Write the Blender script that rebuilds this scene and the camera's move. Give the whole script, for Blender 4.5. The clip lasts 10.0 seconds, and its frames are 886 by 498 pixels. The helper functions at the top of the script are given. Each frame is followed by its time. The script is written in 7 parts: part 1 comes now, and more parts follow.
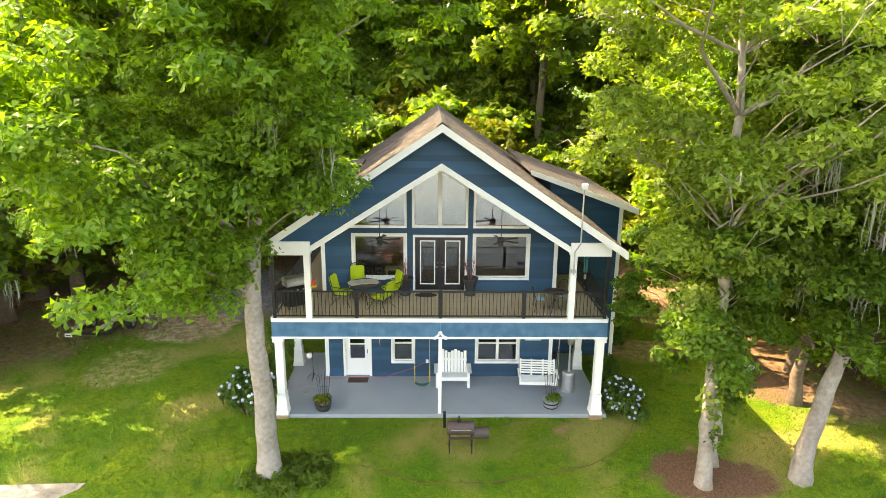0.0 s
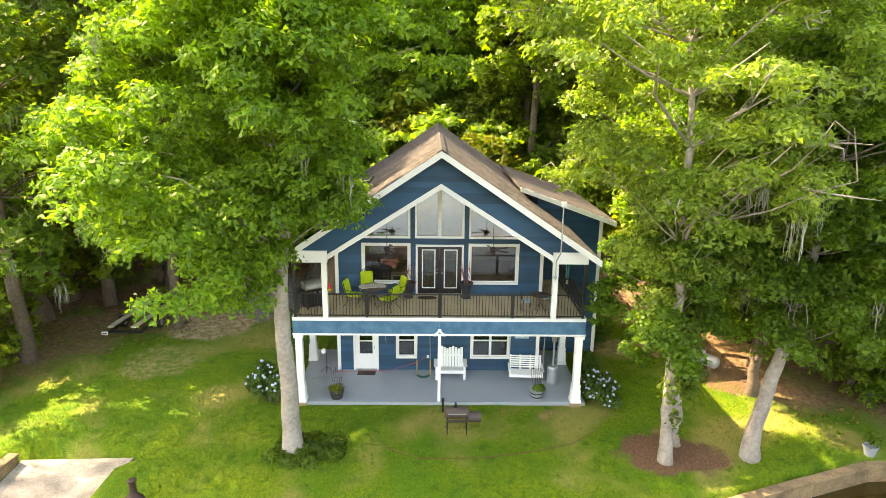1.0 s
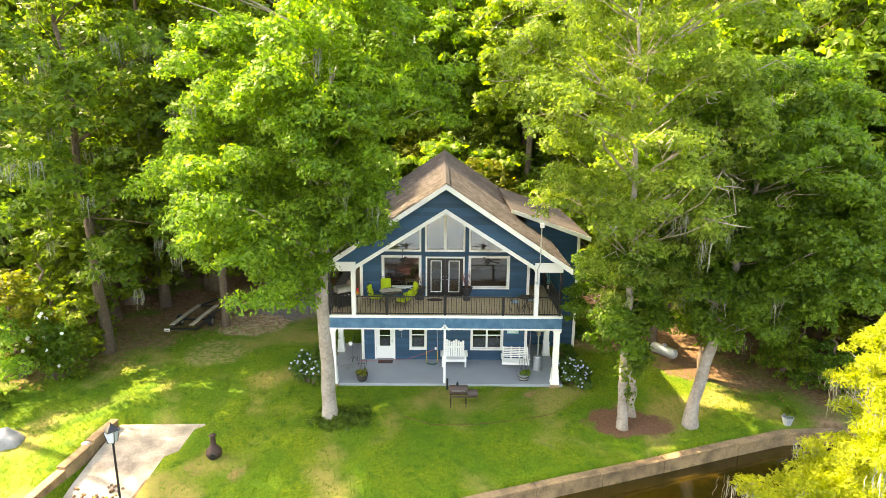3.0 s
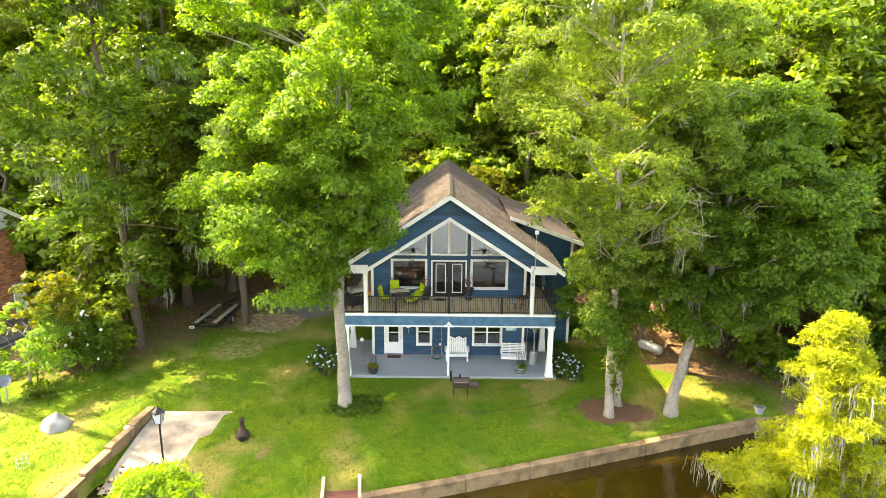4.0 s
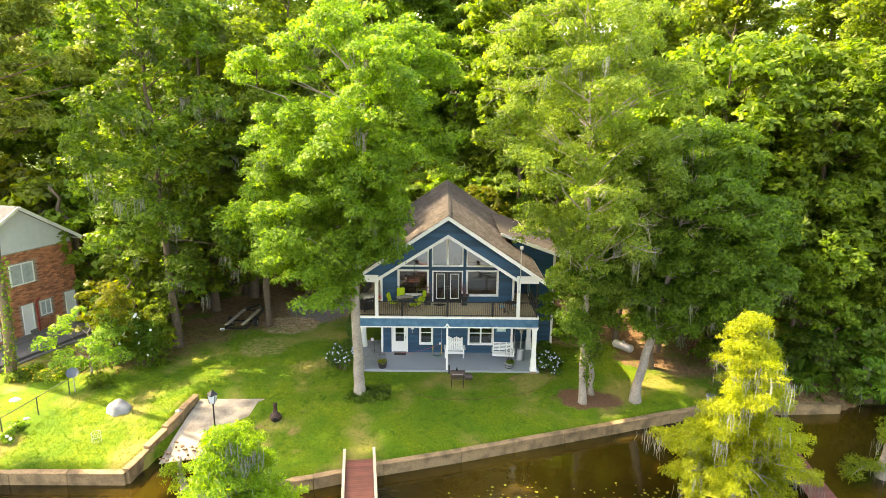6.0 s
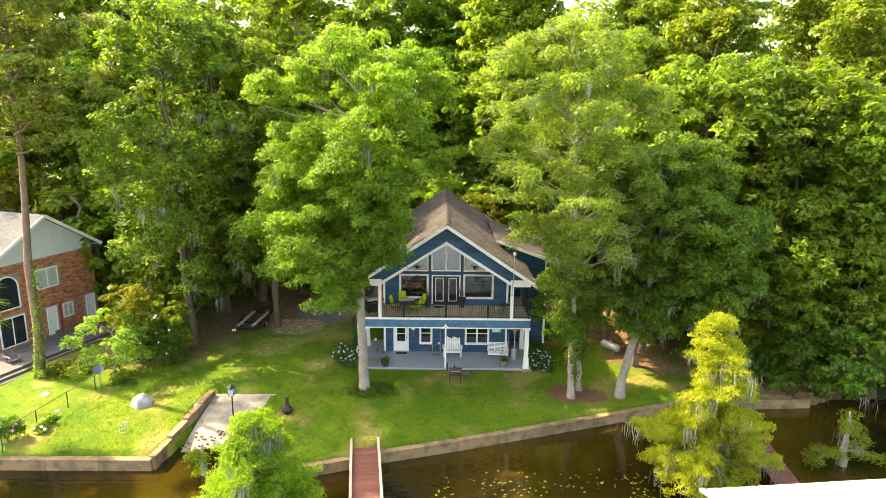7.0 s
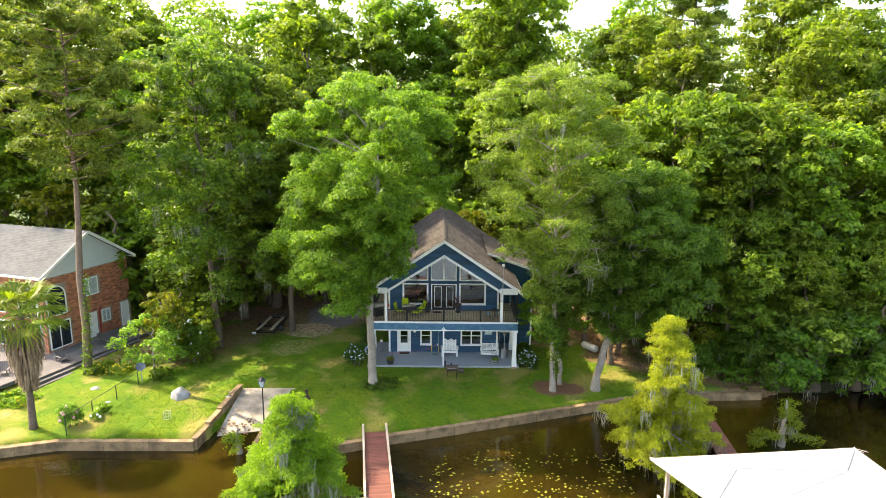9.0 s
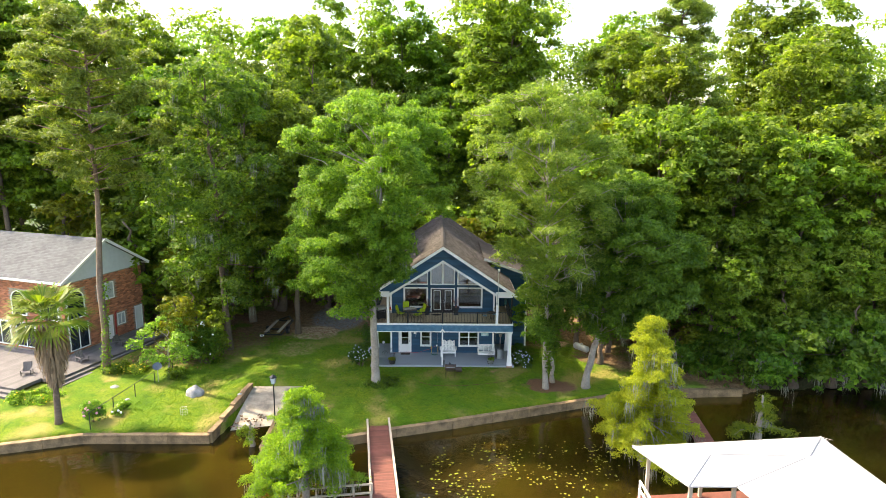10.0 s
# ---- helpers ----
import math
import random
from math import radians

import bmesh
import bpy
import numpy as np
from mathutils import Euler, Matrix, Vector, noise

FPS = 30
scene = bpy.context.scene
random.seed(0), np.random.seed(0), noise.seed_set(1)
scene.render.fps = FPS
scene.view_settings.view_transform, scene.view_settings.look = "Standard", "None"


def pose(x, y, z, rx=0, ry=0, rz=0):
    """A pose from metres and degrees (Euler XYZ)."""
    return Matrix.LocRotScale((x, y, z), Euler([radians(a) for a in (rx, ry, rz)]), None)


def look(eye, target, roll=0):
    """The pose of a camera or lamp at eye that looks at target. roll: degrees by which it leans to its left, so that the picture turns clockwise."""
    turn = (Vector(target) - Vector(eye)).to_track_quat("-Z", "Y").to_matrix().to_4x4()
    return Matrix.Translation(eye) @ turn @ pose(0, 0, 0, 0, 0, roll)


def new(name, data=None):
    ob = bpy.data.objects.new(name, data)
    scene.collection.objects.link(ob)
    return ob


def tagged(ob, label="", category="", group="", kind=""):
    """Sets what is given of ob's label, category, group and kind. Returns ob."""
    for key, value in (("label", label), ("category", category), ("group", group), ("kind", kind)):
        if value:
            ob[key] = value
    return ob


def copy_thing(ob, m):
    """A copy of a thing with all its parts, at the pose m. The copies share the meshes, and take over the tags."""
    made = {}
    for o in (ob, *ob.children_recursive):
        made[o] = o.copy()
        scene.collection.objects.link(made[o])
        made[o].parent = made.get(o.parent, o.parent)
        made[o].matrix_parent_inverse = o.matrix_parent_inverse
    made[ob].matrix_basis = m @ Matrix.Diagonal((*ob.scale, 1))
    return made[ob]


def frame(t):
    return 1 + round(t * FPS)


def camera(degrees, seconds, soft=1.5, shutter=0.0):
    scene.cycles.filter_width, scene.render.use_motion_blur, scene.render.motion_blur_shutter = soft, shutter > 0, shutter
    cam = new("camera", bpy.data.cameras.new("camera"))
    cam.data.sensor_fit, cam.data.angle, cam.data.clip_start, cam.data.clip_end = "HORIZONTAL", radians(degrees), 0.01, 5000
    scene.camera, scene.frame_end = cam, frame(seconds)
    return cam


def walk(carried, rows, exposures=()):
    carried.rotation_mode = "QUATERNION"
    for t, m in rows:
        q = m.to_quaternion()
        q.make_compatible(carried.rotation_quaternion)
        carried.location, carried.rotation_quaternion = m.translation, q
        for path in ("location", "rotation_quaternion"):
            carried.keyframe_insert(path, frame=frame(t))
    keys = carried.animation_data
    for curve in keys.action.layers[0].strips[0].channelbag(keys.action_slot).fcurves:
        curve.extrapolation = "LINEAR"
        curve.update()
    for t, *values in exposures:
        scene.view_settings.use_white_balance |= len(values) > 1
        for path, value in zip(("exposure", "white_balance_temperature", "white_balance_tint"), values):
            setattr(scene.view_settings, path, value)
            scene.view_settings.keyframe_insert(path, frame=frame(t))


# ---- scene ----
cam = camera(70.9, 10.0, soft=0.85)
PATH = [
    (0, (-0.27, -19.047, 10.778), (-0.236, -17.113, 10.271), 0.5),
    (1, (-0.307, -21.936, 11.661), (-0.272, -19.998, 11.17), 0.7),
    (2.5, (-0.189, -26.211, 12.831), (-0.175, -24.266, 12.363), 0.5),
    (4.5, (-0.285, -31.715, 14.513), (-0.29, -29.769, 14.053), 0.5),
    (5.5, (-0.263, -34.361, 15.28), (-0.267, -32.411, 14.834), 0.5),
    (7.5, (-0.203, -39.79, 16.786), (-0.202, -37.835, 16.365), 0.6),
    (9, (-0.284, -43.916, 17.908), (-0.276, -41.957, 17.507), 0.6),
    (10, (-0.299, -46.624, 18.4), (-0.287, -44.661, 18.02), 0.5),
]
walk(cam, [(t, look(eye, target, roll)) for t, eye, target, roll in PATH], ((0, 3.22, 8900, 15), (5.5, 2.97, 8900, 15), (10, 2.24, 7200, 14)))

# ---- sky, sun ----
SUN_TO = Vector((-0.88, 0.37, 1.0)).normalized()
world = bpy.data.worlds.new("sky")
scene.world = world
world.use_nodes = True
wn = world.node_tree.nodes
sky = wn.new("ShaderNodeTexSky")
sky.sky_type = "NISHITA"
sky.sun_disc = False
sky.sun_elevation = math.asin(SUN_TO.z)
sky.sun_rotation = math.atan2(SUN_TO.x, SUN_TO.y)
sky.dust_density = 3.0
sky.air_density = 1.2
world.node_tree.links.new(sky.outputs[0], wn["Background"].inputs[0])
wn["Background"].inputs[1].default_value = 0.15
sun_data = bpy.data.lights.new("sun", "SUN")
sun_data.energy = 2.4
sun_data.angle = radians(0.6)
sun_data.color = (1.0, 0.91, 0.72)
sun = new("sun", sun_data)
sun.matrix_world = look(SUN_TO * 60, (0, 0, 0))


# ---- helpers for materials and meshes ----
def shader(name, col, rough=0.6, metal=0.0, vary=0.15, scale=3.0, fine=40.0, bump=0.1, second=None, amount=0.5, object_vary=0.0, island_vary=0.0, spec=0.5):
    """A surface with stains at two scales, fine relief and differences from piece to piece."""
    m = bpy.data.materials.new(name)
    m.use_nodes = True
    nt = m.node_tree
    n, l = nt.nodes, nt.links
    b = n["Principled BSDF"]
    b.inputs["Roughness"].default_value = rough
    b.inputs["Metallic"].default_value = metal
    b.inputs["Specular IOR Level"].default_value = spec
    co = n.new("ShaderNodeTexCoord")
    n1 = n.new("ShaderNodeTexNoise")
    n1.inputs["Scale"].default_value = scale
    n1.inputs["Detail"].default_value = 5
    n2 = n.new("ShaderNodeTexNoise")
    n2.inputs["Scale"].default_value = fine
    n2.inputs["Detail"].default_value = 3
    l.new(co.outputs["Object"], n1.inputs["Vector"])
    l.new(co.outputs["Object"], n2.inputs["Vector"])
    mix = n.new("ShaderNodeMix")
    mix.data_type = "RGBA"
    mix.inputs[6].default_value = (*col, 1)
    mix.inputs[7].default_value = (*(second or [c * 0.55 for c in col]), 1)
    ramp = n.new("ShaderNodeMapRange")
    ramp.inputs[1].default_value, ramp.inputs[2].default_value = 0.40, 0.68
    ramp.inputs[4].default_value = amount
    l.new(n1.outputs[0], ramp.inputs[0])
    l.new(ramp.outputs[0], mix.inputs[0])
    hsv = n.new("ShaderNodeHueSaturation")
    l.new(mix.outputs[2], hsv.inputs["Color"])
    val = n.new("ShaderNodeMapRange")
    val.inputs[3].default_value, val.inputs[4].default_value = 1 - vary, 1 + vary
    val.inputs[1].default_value, val.inputs[2].default_value = 0.25, 0.75
    l.new(n2.outputs[0], val.inputs[0])
    last = val.outputs[0]
    for amount_, node, socket in ((object_vary, "ShaderNodeObjectInfo", "Random"), (island_vary, "ShaderNodeNewGeometry", "Random Per Island")):
        if amount_:
            info = n.new(node)
            r = n.new("ShaderNodeMapRange")
            r.inputs[3].default_value, r.inputs[4].default_value = 1 - amount_, 1 + amount_
            l.new(info.outputs[socket], r.inputs[0])
            mul = n.new("ShaderNodeMath")
            mul.operation = "MULTIPLY"
            l.new(last, mul.inputs[0])
            l.new(r.outputs[0], mul.inputs[1])
            last = mul.outputs[0]
    l.new(last, hsv.inputs["Value"])
    l.new(hsv.outputs[0], b.inputs["Base Color"])
    if bump:
        bp = n.new("ShaderNodeBump")
        bp.inputs["Strength"].default_value = bump
        bp.inputs["Distance"].default_value = 0.02
        l.new(n2.outputs[0], bp.inputs["Height"])
        l.new(bp.outputs[0], b.inputs["Normal"])
    return m


def leaf_shader(name, dark, light, through_col, glow=0.58, rough=0.5):
    """Leaves: two greens from leaf to leaf, a shift from tree to tree, and light that comes through."""
    m = bpy.data.materials.new(name)
    m.use_nodes = True
    nt = m.node_tree
    n, l = nt.nodes, nt.links
    b, out = n["Principled BSDF"], n["Material Output"]
    b.inputs["Roughness"].default_value = rough
    b.inputs["Specular IOR Level"].default_value = 0.35
    geo = n.new("ShaderNodeNewGeometry")
    info = n.new("ShaderNodeObjectInfo")
    co = n.new("ShaderNodeTexCoord")
    ns = n.new("ShaderNodeTexNoise")
    ns.inputs["Scale"].default_value = 0.45
    l.new(co.outputs["Object"], ns.inputs["Vector"])
    avg = n.new("ShaderNodeMath")
    avg.operation = "ADD"
    l.new(geo.outputs["Random Per Island"], avg.inputs[0])
    l.new(ns.outputs[0], avg.inputs[1])
    r = n.new("ShaderNodeMapRange")
    r.inputs[1].default_value, r.inputs[2].default_value = 0.45, 1.55
    l.new(avg.outputs[0], r.inputs[0])
    mix = n.new("ShaderNodeMix")
    mix.data_type = "RGBA"
    mix.inputs[6].default_value = (*dark, 1)
    mix.inputs[7].default_value = (*light, 1)
    l.new(r.outputs[0], mix.inputs[0])
    hsv = n.new("ShaderNodeHueSaturation")
    l.new(mix.outputs[2], hsv.inputs["Color"])
    for socket, lo, hi in (("Hue", 0.485, 0.515), ("Value", 0.8, 1.2)):
        rr = n.new("ShaderNodeMapRange")
        rr.inputs[3].default_value, rr.inputs[4].default_value = lo, hi
        l.new(info.outputs["Random"], rr.inputs[0])
        l.new(rr.outputs[0], hsv.inputs[socket])
    l.new(hsv.outputs[0], b.inputs["Base Color"])
    tr = n.new("ShaderNodeBsdfTranslucent")
    mul = n.new("ShaderNodeMix")
    mul.data_type = "RGBA"
    mul.blend_type = "MULTIPLY"
    mul.inputs[0].default_value = 1
    mul.inputs[7].default_value = (*through_col, 1)
    l.new(hsv.outputs[0], mul.inputs[6])
    l.new(mul.outputs[2], tr.inputs[0])
    ms = n.new("ShaderNodeMixShader")
    ms.inputs[0].default_value = glow
    l.new(b.outputs[0], ms.inputs[1])
    l.new(tr.outputs[0], ms.inputs[2])
    l.new(ms.outputs[0], out.inputs[0])
    return m


def glass_shader(name, tint=(0.9, 0.95, 0.95), gloss=0.14):
    m = bpy.data.materials.new(name)
    m.use_nodes = True
    n, l = m.node_tree.nodes, m.node_tree.links
    n.remove(n["Principled BSDF"])
    tr, gl, ms, fr = n.new("ShaderNodeBsdfTransparent"), n.new("ShaderNodeBsdfGlossy"), n.new("ShaderNodeMixShader"), n.new("ShaderNodeFresnel")
    tr.inputs[0].default_value = (*tint, 1)
    gl.inputs["Roughness"].default_value = 0.02
    fr.inputs[0].default_value = 1.5
    add = n.new("ShaderNodeMath")
    add.inputs[1].default_value = gloss
    l.new(fr.outputs[0], add.inputs[0])
    l.new(add.outputs[0], ms.inputs[0])
    l.new(tr.outputs[0], ms.inputs[1])
    l.new(gl.outputs[0], ms.inputs[2])
    l.new(ms.outputs[0], n["Material Output"].inputs[0])
    return m


def box(bm, x0, x1, y0, y1, z0, z1):
    v = [bm.verts.new((x, y, z)) for x in (x0, x1) for y in (y0, y1) for z in (z0, z1)]
    for f in ((0, 1, 3, 2), (4, 6, 7, 5), (0, 4, 5, 1), (2, 3, 7, 6), (0, 2, 6, 4), (1, 5, 7, 3)):
        bm.faces.new([v[i] for i in f])
    return bm


def prism(bm, pts, y0, y1):
    """An upright slab from a counter-clockwise outline in x and z, between two y."""
    a = [bm.verts.new((x, y0, z)) for x, z in pts]
    b = [bm.verts.new((x, y1, z)) for x, z in pts]
    bm.faces.new(a)
    bm.faces.new(b[::-1])
    for i in range(len(pts)):
        j = (i + 1) % len(pts)
        bm.faces.new((a[j], a[i], b[i], b[j]))
    return bm


def slab(bm, pts, z0, z1):
    """A level slab from a counter-clockwise outline in x and y."""
    a = [bm.verts.new((x, y, z0)) for x, y in pts]
    b = [bm.verts.new((x, y, z1)) for x, y in pts]
    bm.faces.new(a[::-1])
    bm.faces.new(b)
    for i in range(len(pts)):
        j = (i + 1) % len(pts)
        bm.faces.new((a[i], a[j], b[j], b[i]))
    return bm


def tube(bm, pts, radii, n=8, caps=True):
    """A round bar along points, with a radius at each."""
    pts = [Vector(p) for p in pts]
    rings = []
    for i, p in enumerate(pts):
        d = (pts[min(i + 1, len(pts) - 1)] - pts[max(i - 1, 0)]).normalized()
        side = d.cross(Vector((0.31, 0.95, 0.05)) if abs(d.z) > 0.5 else Vector((0, 0, 1))).normalized()
        up = side.cross(d)
        r = radii[i] if hasattr(radii, "__len__") else radii
        rings.append([bm.verts.new(p + (side * math.cos(a) + up * math.sin(a)) * r) for a in [k * math.tau / n for k in range(n)]])
    for a, b in zip(rings, rings[1:]):
        for k in range(n):
            bm.faces.new((a[k], a[(k + 1) % n], b[(k + 1) % n], b[k]))
    if caps:
        bm.faces.new(rings[0][::-1])
        bm.faces.new(rings[-1])
    return bm


def lathe(bm, profile, centre=(0, 0, 0), n=20):
    """A turned body from (radius, height) pairs."""
    cx, cy, cz = centre
    rings = [[bm.verts.new((cx + r * math.cos(k * math.tau / n), cy + r * math.sin(k * math.tau / n), cz + z)) for k in range(n)] for r, z in profile]
    for a, b in zip(rings, rings[1:]):
        for k in range(n):
            bm.faces.new((a[k], a[(k + 1) % n], b[(k + 1) % n], b[k]))
    bm.faces.new(rings[0][::-1])
    bm.faces.new(rings[-1])
    return bm


def bar(bm, p0, p1, w, h):
    """A squared bar between two points, w wide and h high."""
    p0, p1 = Vector(p0), Vector(p1)
    d = (p1 - p0).normalized()
    side = d.cross(Vector((0, 1, 0)) if abs(d.z) > 0.95 else Vector((0, 0, 1))).normalized()
    up = side.cross(d)
    v = [[bm.verts.new(p + side * (sx * w / 2) + up * (sz * h / 2)) for sx, sz in ((-1, -1), (1, -1), (1, 1), (-1, 1))] for p in (p0, p1)]
    bm.faces.new(v[0][::-1])
    bm.faces.new(v[1])
    for k in range(4):
        bm.faces.new((v[0][k], v[0][(k + 1) % 4], v[1][(k + 1) % 4], v[1][k]))
    return bm


def soften(bm, w=0.01, seg=1):
    bmesh.ops.recalc_face_normals(bm, faces=bm.faces)
    bmesh.ops.bevel(bm, geom=[e for e in bm.edges if e.is_manifold and e.calc_face_angle(0) > 0.6], offset=w, segments=seg, affect="EDGES", clamp_overlap=True)
    return bm


def part(name, bm, material, parent=None, label="", smooth=False):
    bmesh.ops.recalc_face_normals(bm, faces=bm.faces)
    me = bpy.data.meshes.new(name)
    bm.to_mesh(me)
    bm.free()
    if smooth:
        for p in me.polygons:
            p.use_smooth = True
    me.materials.append(material)
    ob = new(name, me)
    if parent:
        ob.parent = parent
    if label:
        tagged(ob, label)
    return ob


def thing(name, label, category, at=(0, 0, 0), turn=0.0, group="", kind=""):
    ob = new(name)
    ob.matrix_basis = pose(*at, 0, 0, turn)
    return tagged(ob, label, category, group, kind)


def structure(name, bm, material, label, category, smooth=False):
    return tagged(part(name, bm, material, None, label, smooth), label, category, "", "structure")


B = bmesh.new

# ---- materials ----
BLUE = shader("blue siding paint", (0.010, 0.062, 0.120), 0.5, vary=0.08, scale=1.2, amount=0.35, second=(0.022, 0.092, 0.165), object_vary=0.24, spec=0.3, bump=0.12)
FASCIA = shader("weathered blue paint", (0.035, 0.125, 0.22), 0.5, vary=0.12, scale=2.5, amount=0.6, second=(0.10, 0.24, 0.35), bump=0.1)
WHITE = shader("white paint", (0.84, 0.84, 0.81), 0.5, vary=0.04, scale=2.0, amount=0.12, bump=0.05)
BLACK = shader("black metal", (0.012, 0.012, 0.014), 0.4, vary=0.2, bump=0.05)
DOORBLACK = shader("black door paint", (0.014, 0.012, 0.014), 0.3, vary=0.1, bump=0.02)
GLASS = glass_shader("window glass", (0.75, 0.8, 0.8), 0.045)
HIGHGLASS = glass_shader("high window glass", (0.8, 0.85, 0.85), 0.17)
# for panes below the deck: the porch's shade is put into the tint
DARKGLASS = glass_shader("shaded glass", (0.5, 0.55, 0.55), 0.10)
DECK = shader("tan deck coating", (0.56, 0.43, 0.28), 0.7, vary=0.08, scale=0.8, amount=0.25, object_vary=0.06)
SLAB = shader("grey painted concrete", (0.30, 0.33, 0.36), 0.45, vary=0.06, scale=0.9, amount=0.35, second=(0.26, 0.27, 0.28), bump=0.05)
CONCRETE = shader("old concrete", (0.31, 0.205, 0.105), 0.9, vary=0.25, scale=1.6, amount=0.9, second=(0.11, 0.075, 0.04), fine=14, bump=0.5, object_vary=0.1)
PAD = shader("ramp concrete", (0.46, 0.39, 0.29), 0.9, vary=0.2, scale=1.1, amount=0.95, second=(0.20, 0.17, 0.13), fine=12, bump=0.3)
BRICKPL = shader("plinth brick", (0.36, 0.24, 0.14), 0.9, vary=0.2, bump=0.3)
SHINGLE = shader("weathered brown shingle", (0.088, 0.078, 0.07), 0.95, vary=0.3, scale=0.6, amount=0.75, second=(0.045, 0.038, 0.033), spec=0.15, island_vary=0.4, bump=0.5)
RIDGECAP = shader("dark ridge cap", (0.05, 0.043, 0.038), 0.95, vary=0.2, bump=0.5, object_vary=0.2)
GREYSHINGLE = shader("grey shingle", (0.112, 0.118, 0.122), 0.95, vary=0.18, scale=0.5, amount=0.4, island_vary=0.16, bump=0.4)
BRICK = shader("red brown brick", (0.36, 0.14, 0.075), 0.9, vary=0.2, scale=1.0, amount=0.5, second=(0.22, 0.085, 0.05), object_vary=0.45, island_vary=0.4, bump=0.4)
MORTAR = shader("mortar", (0.38, 0.32, 0.26), 0.95, bump=0.3)
BARK = shader("grey bark", (0.33, 0.285, 0.24), 0.95, vary=0.25, scale=1.6, amount=0.6, second=(0.19, 0.155, 0.12), fine=9, bump=0.9)
DARKBARK = shader("brown bark", (0.15, 0.11, 0.08), 0.95, vary=0.3, scale=2.0, fine=9, bump=0.9)
MOSS = shader("grey hanging moss", (0.24, 0.25, 0.19), 0.95, vary=0.25, bump=0, island_vary=0.25)
LEAF_OAK = leaf_shader("fresh green leaves", (0.07, 0.14, 0.018), (0.23, 0.34, 0.034), (1.5, 1.6, 0.6))
LEAF_PALE = leaf_shader("pale green leaves", (0.11, 0.21, 0.034), (0.28, 0.42, 0.065), (1.4, 1.5, 0.6))
LEAF_DARK = leaf_shader("dark green leaves", (0.05, 0.115, 0.014), (0.16, 0.26, 0.025), (1.4, 1.6, 0.6))
LEAF_DEEP = leaf_shader("deep green shrub leaves", (0.03, 0.075, 0.012), (0.10, 0.18, 0.02), (1.3, 1.5, 0.6), 0.4)
LEAF_MOSSY = leaf_shader("olive green leaves", (0.06, 0.108, 0.018), (0.185, 0.25, 0.03), (1.4, 1.5, 0.6))
LEAF_WOOD = leaf_shader("woodland leaves", (0.088, 0.152, 0.02), (0.255, 0.36, 0.034), (1.4, 1.5, 0.6))
LEAF_OLIVE = leaf_shader("yellowish leaves", (0.11, 0.15, 0.012), (0.25, 0.27, 0.02), (1.4, 1.4, 0.5))
LEAF_PINE = leaf_shader("pine needles", (0.105, 0.18, 0.024), (0.29, 0.38, 0.045), (1.3, 1.4, 0.7), 0.4)
LEAF_CYPRESS = leaf_shader("yellow green cypress needles", (0.21, 0.27, 0.017), (0.43, 0.46, 0.032), (1.3, 1.4, 0.5))
LEAF_CYPRESS2 = leaf_shader("green cypress needles", (0.085, 0.165, 0.014), (0.28, 0.37, 0.02), (1.4, 1.5, 0.6))
WOODRED = shader("red brown dock boards", (0.175, 0.062, 0.043), 0.8, vary=0.2, scale=2, amount=0.4, object_vary=0.2, bump=0.3)
WOODPALE = shader("weathered pale timber", (0.50, 0.42, 0.32), 0.85, vary=0.15, scale=2, amount=0.4, object_vary=0.12, bump=0.3)
WOODGREY = shader("grey weathered boards", (0.135, 0.125, 0.122), 0.85, vary=0.15, scale=1, amount=0.4, object_vary=0.14, bump=0.3)
WHITEMETAL = shader("white metal roofing", (0.38, 0.38, 0.38), 0.45, vary=0.03, bump=0.0, amount=0.1)
INTERIOR = shader("warm interior wall", (0.30, 0.22, 0.15), 0.8)
INTFLOOR = shader("interior floor", (0.12, 0.07, 0.04), 0.5)

# ---- ground, water, seawall ----
WATER_Z = -1.22
SHORE = [(-90, -18), (-40, -13.6), (-26.86, -11.72), (-22.55, -10.38), (-14.65, -10.3), (-14.05, -8.0), (-11.1, -8.0), (-10.95, -12.0), (-6.08, -10.48), (-3.04, -9.31), (0.64, -8.15), (8.74, -5.33), (12.31, -4.04), (14.72, -3.21), (22.6, -2.7), (24.5, -1.9), (30, -1.4), (36, -0.9), (55, 1.0), (90, 4)]


def shore_y(x):
    for (x0, y0), (x1, y1) in zip(SHORE, SHORE[1:]):
        if x0 <= x <= x1:
            return y0 + (y1 - y0) * (x - x0) / max(x1 - x0, 1e-6)
    return SHORE[0][1] if x < 0 else SHORE[-1][1]


def land_z(x, y):
    """Height of the land: level at the house, falling gently to the seawall; a launch ramp dips into the water."""
    d = y - shore_y(x)
    z = -0.14 - 0.46 * max(0.0, min(1.0, 1 - d / 6.5)) ** 1.5
    if -14.2 < x < -10.25 - 0.2 * (-3.3 - y) and y < -2.95:
        z = -0.75 - 0.16 * max(0.0, -3.5 - y)
    if x < -18:
        z += 0.25 * min(1, (-18 - x) / 8) * max(0, min(1, (y + 8) / 8))
    z += 0.04 * noise.noise(Vector((x * 0.25, y * 0.25, 0)))
    if y > 14:
        z += 0.25 * noise.noise(Vector((x * 0.08, y * 0.08, 3))) + 0.02 * (y - 14)
    return z


def ground_z(x, y):
    d = y - shore_y(x)
    return land_z(x, y) if d > 0.15 else max(-3.0, land_z(x, y) - 1.0 - 0.8 * (0.15 - d))


